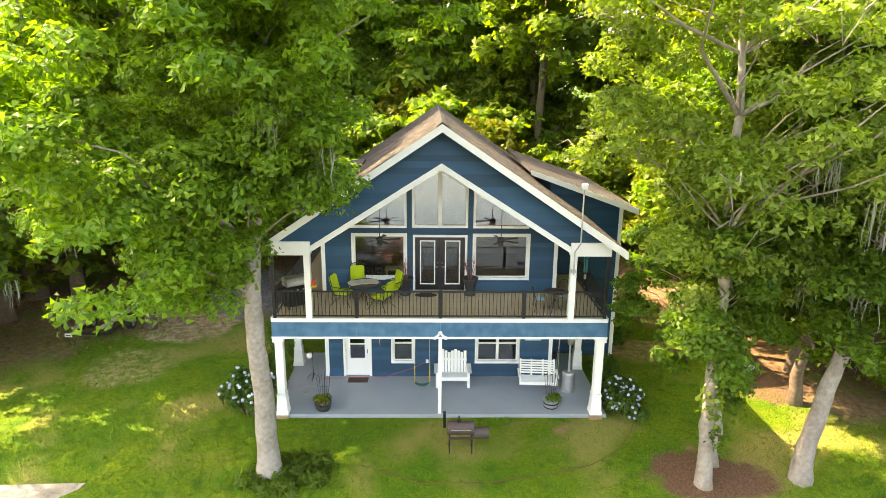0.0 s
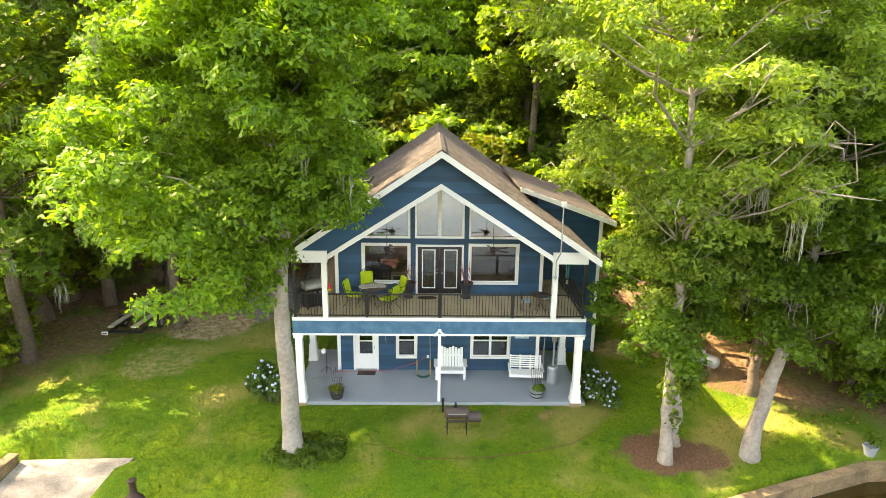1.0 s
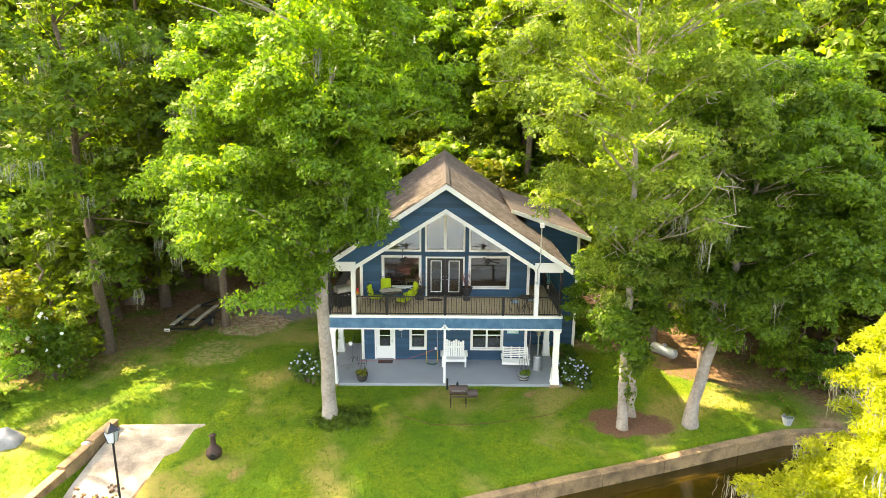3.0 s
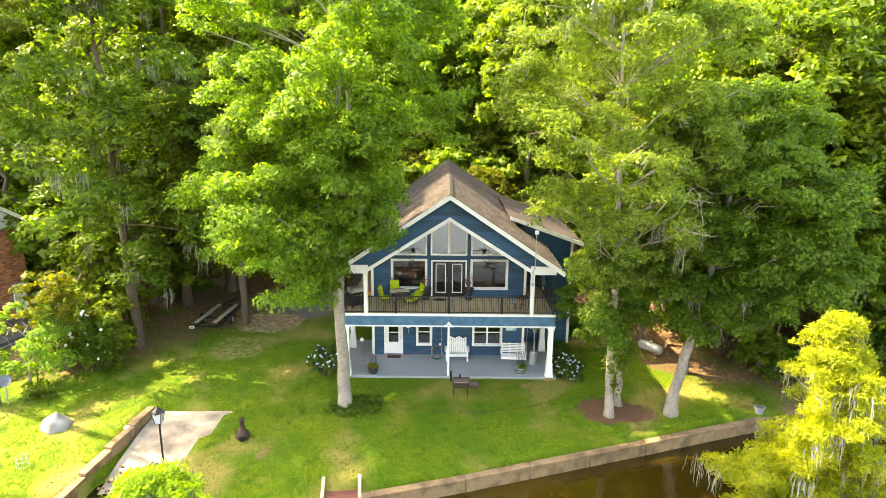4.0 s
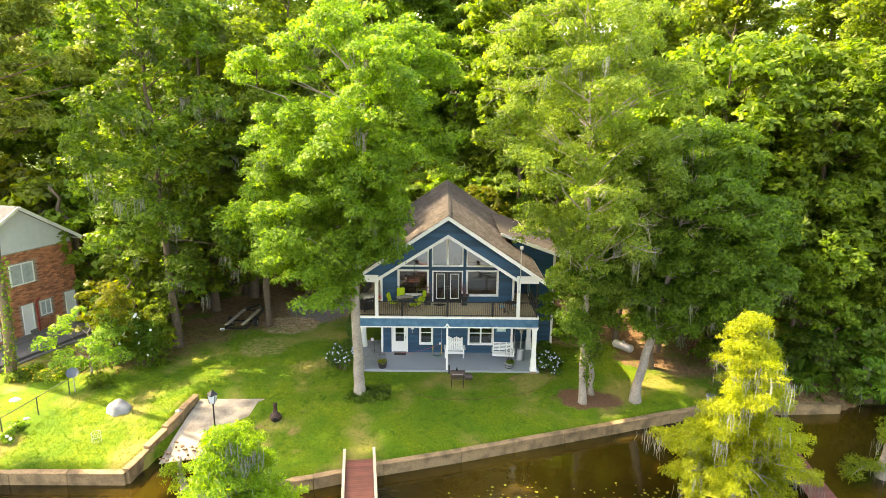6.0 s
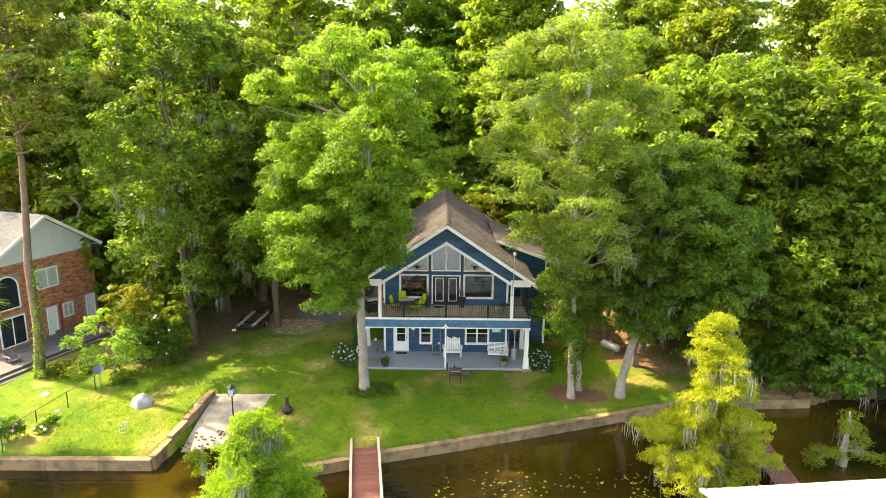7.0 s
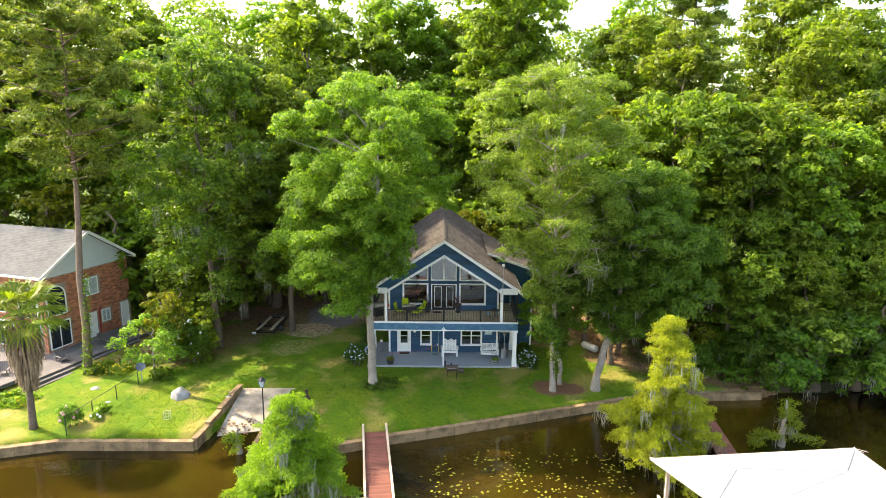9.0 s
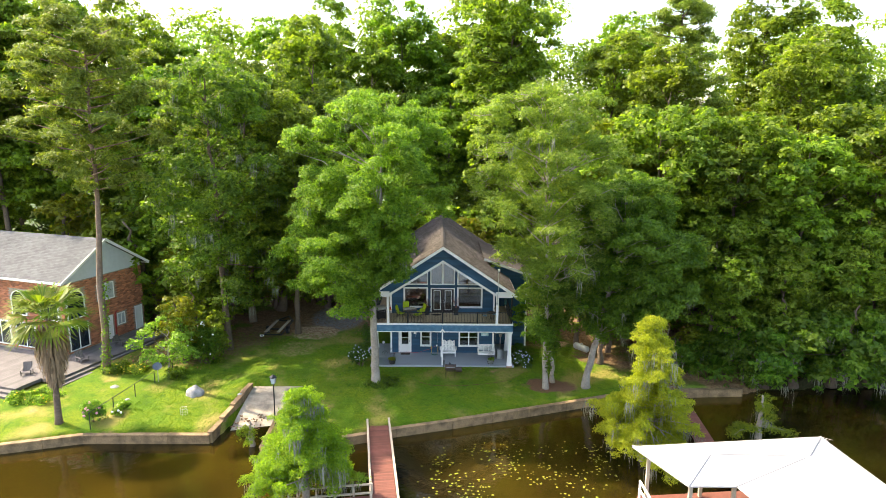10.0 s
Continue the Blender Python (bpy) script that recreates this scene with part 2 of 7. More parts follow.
def spaced(lo, hi, fine_lo, fine_hi, step, grow):
    out, v = [], fine_lo
    while v <= fine_hi:
        out.append(v)
        v += step
    s, v = step, fine_hi
    while v < hi:
        s *= grow
        v += s
        out.append(v)
    s, v = step, fine_lo
    while v > lo:
        s *= grow
        v -= s
        out.insert(0, v)
    return out


gx, gy = spaced(-900, 900, -34, 34, 0.4, 1.25), spaced(-500, 1500, -13, 18, 0.4, 1.25)
verts = [(x, y, ground_z(x, y)) for y in gy for x in gx]
nx = len(gx)
faces = [(j * nx + i, j * nx + i + 1, (j + 1) * nx + i + 1, (j + 1) * nx + i) for j in range(len(gy) - 1) for i in range(nx - 1)]
gm = bpy.data.meshes.new("ground")
gm.from_pydata(verts, [], faces)
for p in gm.polygons:
    p.use_smooth = True


def ground_shader():
    """Mown grass with worn patches; pine straw and leaf litter under the trees."""
    m = bpy.data.materials.new("lawn and leaf litter")
    m.use_nodes = True
    n, l = m.node_tree.nodes, m.node_tree.links
    b = n["Principled BSDF"]
    b.inputs["Roughness"].default_value = 0.9
    b.inputs["Specular IOR Level"].default_value = 0.2
    co = n.new("ShaderNodeTexCoord")

    def nz(scale, detail=4):
        t = n.new("ShaderNodeTexNoise")
        t.inputs["Scale"].default_value, t.inputs["Detail"].default_value = scale, detail
        l.new(co.outputs["Object"], t.inputs["Vector"])
        return t.outputs[0]

    def span(src, lo, hi):
        r = n.new("ShaderNodeMapRange")
        r.inputs[1].default_value, r.inputs[2].default_value = lo, hi
        r.interpolation_type = "SMOOTHSTEP"
        l.new(src, r.inputs[0])
        return r.outputs[0]

    def mixed(f, a, c):
        x = n.new("ShaderNodeMix")
        x.data_type = "RGBA"
        l.new(f, x.inputs[0])
        for k, v in ((6, a), (7, c)):
            if isinstance(v, tuple):
                x.inputs[k].default_value = (*v, 1)
            else:
                l.new(v, x.inputs[k])
        return x.outputs[2]

    def calc(op, a, c):
        x = n.new("ShaderNodeMath")
        x.operation = op
        for k, v in ((0, a), (1, c)):
            if isinstance(v, (int, float)):
                x.inputs[k].default_value = v
            else:
                l.new(v, x.inputs[k])
        return x.outputs[0]

    sep = n.new("ShaderNodeSeparateXYZ")
    l.new(co.outputs["Object"], sep.inputs[0])
    X, Y = sep.outputs[0], sep.outputs[1]
    grass = mixed(span(nz(0.5), 0.35, 0.65), (0.086, 0.168, 0.006), (0.165, 0.215, 0.008))
    grass = mixed(span(nz(9.0), 0.3, 0.75), grass, (0.064, 0.14, 0.005))
    grass = mixed(span(nz(2.4, 5), 0.5, 0.75), grass, (0.046, 0.115, 0.004))
    worn = mixed(span(nz(0.28, 5), 0.49, 0.66), grass, (0.27, 0.235, 0.06))
    bare = mixed(span(nz(0.35, 6), 0.66, 0.74), worn, (0.34, 0.20, 0.10))
    litter = mixed(span(nz(5.0, 6), 0.3, 0.7), (0.17, 0.10, 0.05), (0.29, 0.19, 0.105))
    litter = mixed(span(nz(0.22, 4), 0.52, 0.66), litter, (0.12, 0.19, 0.02))
    wob = calc("MULTIPLY", calc("SUBTRACT", nz(0.3, 4), 0.5), 7.0)
    yard = calc("MULTIPLY", calc("MULTIPLY", span(X, 5.0, 7.0), span(X, 13.0, 11.5)), -7.0)
    woods = span(calc("ADD", calc("ADD", Y, yard), wob), 8.0, 10.5)
    left = span(calc("ADD", calc("ADD", calc("MULTIPLY", X, -1.0), calc("MULTIPLY", Y, 0.75)), wob), 18.5, 20.5)
    left = calc("MULTIPLY", calc("MULTIPLY", left, span(Y, -1.5, 1.0)), span(X, -26.0, -23.0))
    right = span(calc("ADD", calc("ADD", X, calc("MULTIPLY", Y, 0.45)), calc("MULTIPLY", wob, 0.5)), 13.2, 14.6)
    right = calc("MAXIMUM", calc("MULTIPLY", right, span(Y, -0.6, 0.6)), span(calc("ADD", X, calc("MULTIPLY", wob, 0.3)), 15.6, 17.0))
    allw = calc("MAXIMUM", calc("MAXIMUM", woods, left), right)
    col = mixed(allw, bare, litter)
    # beds of bark mulch round two trunks
    for cx, cy, rx, ry, tone in ((8.05, -3.0, 1.9, 1.15, (0.12, 0.062, 0.035)), (12.6, 2.6, 1.8, 1.6, (0.13, 0.08, 0.045))):
        dx = calc("DIVIDE", calc("SUBTRACT", X, cx), rx)
        dy = calc("DIVIDE", calc("SUBTRACT", Y, cy), ry)
        r2 = calc("ADD", calc("MULTIPLY", dx, dx), calc("MULTIPLY", dy, dy))
        r2 = calc("ADD", r2, calc("MULTIPLY", wob, 0.25))
        r2 = calc("ADD", r2, calc("MULTIPLY", calc("SUBTRACT", nz(1.9, 5), 0.5), 1.6))
        col = mixed(span(r2, 1.25, 0.7), col, mixed(span(nz(14.0, 5), 0.3, 0.7), tone, tuple(c * 1.7 for c in tone)))
    # grey drive beside the house, sandy patches where cars turn and feet pass, darker ground on the bank
    for cx, cy, rx, ry, c1, c2, soft in ((-10.2, 13.2, 2.6, 4.6, (0.24, 0.22, 0.21), (0.17, 0.15, 0.14), 0.5), (-11.7, 8.2, 2.3, 1.9, (0.50, 0.36, 0.22), (0.30, 0.18, 0.09), 1.3),
                                         (-12.3, 3.9, 1.7, 1.9, (0.30, 0.25, 0.09), (0.13, 0.18, 0.02), 1.6), (9.1, 5.6, 2.1, 1.1, (0.44, 0.29, 0.17), (0.26, 0.16, 0.09), 1.3),
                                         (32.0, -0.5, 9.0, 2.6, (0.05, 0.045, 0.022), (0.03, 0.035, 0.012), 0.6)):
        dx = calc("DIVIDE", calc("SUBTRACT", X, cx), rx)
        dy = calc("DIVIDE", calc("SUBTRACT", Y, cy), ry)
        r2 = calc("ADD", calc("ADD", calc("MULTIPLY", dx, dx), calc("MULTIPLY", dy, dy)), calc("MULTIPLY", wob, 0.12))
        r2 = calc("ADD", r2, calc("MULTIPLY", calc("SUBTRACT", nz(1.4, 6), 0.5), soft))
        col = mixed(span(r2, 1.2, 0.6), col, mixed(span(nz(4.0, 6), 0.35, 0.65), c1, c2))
    # colour runs to dark green further back in the woods
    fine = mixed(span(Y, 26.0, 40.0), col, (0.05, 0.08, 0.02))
    hs = n.new("ShaderNodeHueSaturation")
    l.new(fine, hs.inputs["Color"])
    v = n.new("ShaderNodeMapRange")
    v.inputs[1].default_value, v.inputs[2].default_value, v.inputs[3].default_value, v.inputs[4].default_value = 0.25, 0.75, 0.5, 1.5
    l.new(nz(38.0, 3), v.inputs[0])
    l.new(v.outputs[0], hs.inputs["Value"])
    l.new(hs.outputs[0], b.inputs["Base Color"])
    bp = n.new("ShaderNodeBump")
    bp.inputs["Strength"].default_value = 1.0
    bp.inputs["Distance"].default_value = 0.05
    l.new(nz(30.0, 4), bp.inputs["Height"])
    l.new(bp.outputs[0], b.inputs["Normal"])
    return m


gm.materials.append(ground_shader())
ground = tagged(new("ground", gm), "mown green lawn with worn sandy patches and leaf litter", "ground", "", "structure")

wm = bpy.data.materials.new("brown lake water")
wm.use_nodes = True
wnn, wl = wm.node_tree.nodes, wm.node_tree.links
wb = wnn["Principled BSDF"]
wb.inputs["Roughness"].default_value = 0.06
wb.inputs["Specular IOR Level"].default_value = 0.5
wco = wnn.new("ShaderNodeTexCoord")
wz = wnn.new("ShaderNodeTexNoise")
wz.inputs["Scale"].default_value = 0.075
wl.new(wco.outputs["Object"], wz.inputs["Vector"])
wmx = wnn.new("ShaderNodeMix")
wmx.data_type = "RGBA"
wmx.inputs[6].default_value = (0.008, 0.006, 0.002, 1)
wmx.inputs[7].default_value = (0.062, 0.040, 0.004, 1)
wr = wnn.new("ShaderNodeMapRange")
wr.inputs[1].default_value, wr.inputs[2].default_value = 0.38, 0.68
wl.new(wz.outputs[0], wr.inputs[0])
wl.new(wr.outputs[0], wmx.inputs[0])
wl.new(wmx.outputs[2], wb.inputs["Base Color"])
wv = wnn.new("ShaderNodeTexNoise")
wv.inputs["Scale"].default_value = 2.2
wv.inputs["Detail"].default_value = 4
wl.new(wco.outputs["Object"], wv.inputs["Vector"])
wbp = wnn.new("ShaderNodeBump")
wbp.inputs["Strength"].default_value = 0.10
wbp.inputs["Distance"].default_value = 0.1
wl.new(wv.outputs[0], wbp.inputs["Height"])
wl.new(wbp.outputs[0], wb.inputs["Normal"])
bm = B()
for f in [[(-400, -400), (400, -400), (400, 8), (-400, 8)]]:
    bm.faces.new([bm.verts.new((x, y, WATER_Z)) for x, y in f])
structure("water", bm, wm, "brown still lake water with tannin tint", "water")

seawall = tagged(new("seawall"), "weathered concrete seawall along the lawn edge", "seawall", "", "structure")


def wall_run(pts, top=-0.70, thick=0.28):
    """Cast lengths of wall with a slightly wider cap, jointed every few metres."""
    for (x0, y0), (x1, y1) in zip(pts, pts[1:]):
        L = math.hypot(x1 - x0, y1 - y0)
        k = max(1, round(L / 2.6))
        for i in range(k):
            a, c = Vector((x0, y0, 0)).lerp(Vector((x1, y1, 0)), i / k), Vector((x0, y0, 0)).lerp(Vector((x1, y1, 0)), (i + 1) / k)
            d = (c - a).normalized() * 0.006
            dz = random.uniform(-0.012, 0.012)
            bm = B()
            bar(bm, a + d + Vector((0, 0, (top + WATER_Z - 1) / 2 + dz)), c - d + Vector((0, 0, (top + WATER_Z - 1) / 2 + dz)), thick, top - WATER_Z + 1)
            soften(bm, 0.02)
            part("wall_section", bm, CONCRETE, seawall)
            bm = B()
            bar(bm, a + d + Vector((0, 0, top + 0.045 + dz)), c - d + Vector((0, 0, top + 0.045 + dz)), thick + 0.09, 0.09)
            soften(bm, 0.02)
            part("wall_cap", bm, CONCRETE, seawall)


wall_run([(-60, -15.6), (-40, -13.6), (-26.86, -11.72), (-22.55, -10.38), (-14.65, -10.3)])
for k in range(4):
    a, c = Vector((-14.65, -10.3)).lerp(Vector((-14.1, -3.4)), k / 4), Vector((-14.65, -10.3)).lerp(Vector((-14.1, -3.4)), (k + 1) / 4)
    wall_run([tuple(a), tuple(c)], land_z(-15.2, (a.y + c.y) / 2) - 0.06)
wall_run([(-11.0, -7.0), (-10.95, -11.9), (-6.08, -10.48), (-3.04, -9.31), (0.64, -8.15), (8.74, -5.33), (12.31, -4.04), (14.72, -3.21), (22.6, -2.7)])

# launch ramp of concrete, dipping into the water
bm = B()
rows_ = [(-3.3, -0.45), (-5.0, -0.58), (-7.0, -0.85), (-9.5, -1.4)]
for (y0, z0), (y1, z1) in zip(rows_, rows_[1:]):
    lo = [(-13.95, y0, z0), (-10.4 - 0.2 * (-3.3 - y0), y0 + 0.3, z0 - 0.1), (-10.4 - 0.2 * (-3.3 - y1), y1 + 0.3, z1 - 0.1), (-13.95, y1, z1)]
    a = [bm.verts.new((x, y, z - 0.25)) for x, y, z in lo]
    c = [bm.verts.new((x, y, z)) for x, y, z in lo]
    bm.faces.new(c)
    for i in range(4):
        bm.faces.new((a[i], a[(i + 1) % 4], c[(i + 1) % 4], c[i]))
    bm.faces.new(a[::-1])
structure("boat_ramp", bm, PAD, "stained pale concrete boat ramp slab", "boat ramp")

# ---- the blue lake house ----
house = thing("lake_house", "blue clapboard lake house with white trim and two-storey porch", "house")
WALL_Y, DECK_Z, HALF = 2.87, 3.42, 4.3
RIDGE_Z, EAVE_X, EAVE_Z, ROOF_Y0, ROOF_Y1 = 9.74, 5.68, 5.95, -0.85, 18.0
SLOPE = (RIDGE_Z - EAVE_Z) / EAVE_X


def cut_boxes(bm, x0, x1, z0, z1, y0, y1, holes):
    """A wall of boxes round rectangular openings (x0, x1, z0, z1)."""
    xs = sorted({x0, x1, *[h[0] for h in holes], *[h[1] for h in holes]})
    for a, b in zip(xs, xs[1:]):
        zs = [z0]
        for h in sorted(holes, key=lambda h: h[2]):
            if h[0] <= a and h[1] >= b:
                zs += [h[2], h[3]]
        zs.append(z1)
        for c, d in zip(zs[::2], zs[1::2]):
            if d - c > 1e-4:
                box(bm, a, b, y0, y1, c, d)


def clapboards(parent, y, z0, z1, ends, holes=(), pitch=0.17, mat=BLUE):
    """Lapped boards on a wall that faces the lake; ends(z) gives the stretches of x at a height."""
    k = round((z1 - z0) / pitch)
    for i in range(k):
        a = z0 + i * pitch
        b = min(a + pitch, z1)
        mid = (a + b) / 2
        for s0, s1 in ends(mid):
            cuts = [(s0, s1)]
            for h0, h1, hz0, hz1 in holes:
                if hz0 < b - 0.04 and hz1 > a + 0.04:
                    nxt = []
                    for c0, c1 in cuts:
                        if h1 <= c0 or h0 >= c1:
                            nxt.append((c0, c1))
                        else:
                            nxt += [(c0, h0)] if h0 > c0 else []
                            nxt += [(h1, c1)] if h1 < c1 else []
                    cuts = nxt
            for c0, c1 in cuts:
                if c1 - c0 < 0.03:
                    continue
                bm = B()
                v = [bm.verts.new(p) for x in (c0, c1) for p in ((x, y, a), (x, y - 0.04, a), (x, y - 0.006, b + 0.012), (x, y, b + 0.012))]
                for f in ((0, 1, 2, 3), (7, 6, 5, 4), (0, 4, 5, 1), (1, 5, 6, 2), (2, 6, 7, 3)):
                    bm.faces.new([v[q] for q in f])
                part("siding_board", bm, mat, parent)


UP_HOLES = [(-3.12, -1.28, 3.96, 5.53), (1.28, 3.2, 3.96, 5.53), (-0.9, 0.92, DECK_Z + 0.03, 5.48)]
LOW_HOLES = [(-3.55, -2.64, 0.0, 2.05), (-1.73, -1.0, 0.62, 2.0), (1.45, 2.98, 0.62, 2.0)]

front_wall = part("front_wall", (lambda bm: (cut_boxes(bm, -HALF, HALF, -0.1, 3.3, WALL_Y, WALL_Y + 0.18, LOW_HOLES), cut_boxes(bm, -HALF, HALF, 3.3, 5.86, WALL_Y, WALL_Y + 0.18, UP_HOLES), bm)[2])(B()), BLUE, house)
# upper part of the front wall, round the tall windows under the roof
bm = B()
box(bm, -4.3, -3.16, WALL_Y, WALL_Y + 0.18, 5.86, 6.2)
box(bm, 3.16, 4.3, WALL_Y, WALL_Y + 0.18, 5.86, 6.2)
box(bm, -1.24, -1.0, WALL_Y, WALL_Y + 0.18, 5.86, 7.5)
box(bm, 1.0, 1.24, WALL_Y, WALL_Y + 0.18, 5.86, 7.5)
VAULT = 8.1
for s in (-1, 1):
    pts = [(s * 0.0, VAULT - 0.12), (s * 0.0, VAULT + 0.1), (s * 4.3, VAULT + 0.1 - 4.3 * 0.62), (s * 4.3, VAULT - 0.2 - 4.3 * 0.62)]
    prism(bm, pts if s < 0 else pts[::-1], WALL_Y, WALL_Y + 0.18)
part("upper_wall", bm, BLUE, house)
clapboards(front_wall, WALL_Y, 0.0, 3.2, lambda z: [(-HALF, HALF)], [(a - 0.09, b + 0.09, c - 0.09, d + 0.09) for a, b, c, d in LOW_HOLES])
clapboards(front_wall, WALL_Y, DECK_Z, 7.4, lambda z: [(-min(HALF, (VAULT - z) / 0.62), min(HALF, (VAULT - z) / 0.62))],
           [(a - 0.09, b + 0.09, c - 0.09, d + 0.09) for a, b, c, d in UP_HOLES] + [(-3.22, -1.2, 5.78, 8), (-1.02, 1.02, 5.8, 8), (1.2, 3.22, 5.78, 8)])

# side and back walls, floors
for s in (-1, 1):
    bm = B()
    box(bm, s * HALF - 0.09 - (0.09 if s > 0 else -0.09), s * HALF + 0.09 - (0.09 if s > 0 else -0.09), WALL_Y + 0.18, 17.4, -0.1, 6.7)
    part("side_wall", bm, BLUE, house)
bm = B()
box(bm, -HALF, HALF, 17.4, 17.6, -0.1, 6.7)
part("back_wall", bm, BLUE, house)
for z, nm in ((0.0, "ground_floor"), (DECK_Z - 0.02, "upper_floor")):
    bm = B()
    box(bm, -HALF + 0.18, HALF - 0.18, WALL_Y + 0.18, 17.4, z - 0.2, z)
    part(nm, bm, INTFLOOR, house)
bm = B()
prism(bm, [(-HALF + 0.18, -0.1), (HALF - 0.18, -0.1), (HALF - 0.18, 6.4), (0, 9.2), (-HALF + 0.18, 6.4)], 8.4, 8.5)
part("room_wall", bm, INTERIOR, house)

# white corner boards
for s in (-1, 1):
    for z0, z1 in ((0.0, 2.75), (DECK_Z, 5.6)):
        bm = B()
        box(bm, s * (HALF - 0.06) - 0.07, s * (HALF - 0.06) + 0.07, WALL_Y - 0.045, WALL_Y + 0.02, z0, z1)
        part("corner_board", bm, WHITE, house)


def window(x0, x1, z0, z1, y, mull=0, rail=False, pane=GLASS, name="window", parent=None):
    """A window in an opening: white casing proud of the wall, a sash, a pane set back."""
    bm = B()
    t = 0.09
    o = [(x0 - t, z0 - t), (x1 + t, z0 - t), (x1 + t, z1 + t), (x0 - t, z1 + t)]
    n_ = [(x0, z0), (x1, z0), (x1, z1), (x0, z1)]
    for k in range(4):
        prism(bm, [o[k], o[(k + 1) % 4], n_[(k + 1) % 4], n_[k]], y - 0.05, y + 0.06)
    bmesh.ops.remove_doubles(bm, verts=bm.verts, dist=0.0005)
    w = part(name, bm, WHITE, parent or house)
    bm = B()
    s = 0.045
    for a, b, c, d in ((x0, x1, z1 - s, z1), (x0, x1, z0, z0 + s), (x0, x0 + s, z0 + s, z1 - s), (x1 - s, x1, z0 + s, z1 - s)):
        box(bm, a, b, y + 0.02, y + 0.10, c, d)
    for i in range(mull):
        c = x0 + (x1 - x0) * (i + 1) / (mull + 1)
        box(bm, c - 0.05, c + 0.05, y - 0.01, y + 0.10, z0 + s, z1 - s)
    if rail:
        c = z0 + (z1 - z0) * 0.52
        box(bm, x0 + s, x1 - s, y + 0.015, y + 0.095, c - 0.025, c + 0.025)
    part("sash", bm, WHITE, w)
    bm = B()
    box(bm, x0 + s, x1 - s, y + 0.06, y + 0.068, z0 + s, z1 - s)
    g = part("pane", bm, pane, w)
    g.visible_shadow = False
    return w


window(*UP_HOLES[0], WALL_Y)
window(*UP_HOLES[1], WALL_Y)
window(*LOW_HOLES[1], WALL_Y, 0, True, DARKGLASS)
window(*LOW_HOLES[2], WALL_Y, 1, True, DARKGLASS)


def shaped_window(pts, y, mull=()):
    """A window of any outline under the roof slope: casing along each edge, and a pane."""
    c = Vector((sum(p[0] for p in pts) / len(pts), sum(p[1] for p in pts) / len(pts)))
    bm = B()
    k = len(pts)
    inner = []
    for i in range(k):
        p0, p1, p2 = Vector(pts[i - 1]), Vector(pts[i]), Vector(pts[(i + 1) % k])
        e1, e2 = (p1 - p0).normalized(), (p2 - p1).normalized()
        n1, n2 = Vector((-e1.y, e1.x)), Vector((-e2.y, e2.x))
        b = (n1 + n2).normalized()
        inner.append(p1 + b * (0.09 / max(0.2, b.dot(n1))))
    for i in range(k):
        j = (i + 1) % k
        prism(bm, [tuple(pts[i]), tuple(pts[j]), tuple(inner[j]), tuple(inner[i])], y - 0.05, y + 0.08)
    bmesh.ops.remove_doubles(bm, verts=bm.verts, dist=0.0005)
    w = part("window", bm, WHITE, house)
    for x, za, zb in mull:
        part("mullion", box(B(), x - 0.07, x + 0.07, y - 0.04, y + 0.07, za, zb), WHITE, w)
    bm = B()
    prism(bm, [tuple(p) for p in inner], y + 0.03, y + 0.038)
    part("pane", bm, HIGHGLASS, w).visible_shadow = False


shaped_window([(-1.01, 5.83), (1.01, 5.83), (1.01, 7.36), (0, 7.98), (-1.01, 7.36)], WALL_Y, [(0, 5.92, 7.87)])
shaped_window([(-3.23, 5.82), (-1.2, 5.82), (-1.2, 7.24), (-3.23, 6.0)], WALL_Y)
shaped_window([(1.2, 5.82), (3.23, 5.82), (3.23, 6.0), (1.2, 7.24)], WALL_Y)

# black double doors with long lights and white beading
bm = B()
for a, b, c, d in ((-0.98, -0.9, 3.43, 5.56), (0.92, 1.0, 3.43, 5.56), (-0.9, 0.92, 5.48, 5.56)):
    box(bm, a, b, WALL_Y - 0.05, WALL_Y + 0.1, c, d)
dframe = part("door_frame", bm, WHITE, house)
bm = B()
box(bm, -1.0, 1.02, WALL_Y - 0.09, WALL_Y + 0.1, DECK_Z, DECK_Z + 0.04)
part("door_sill", bm, WOODPALE, house)
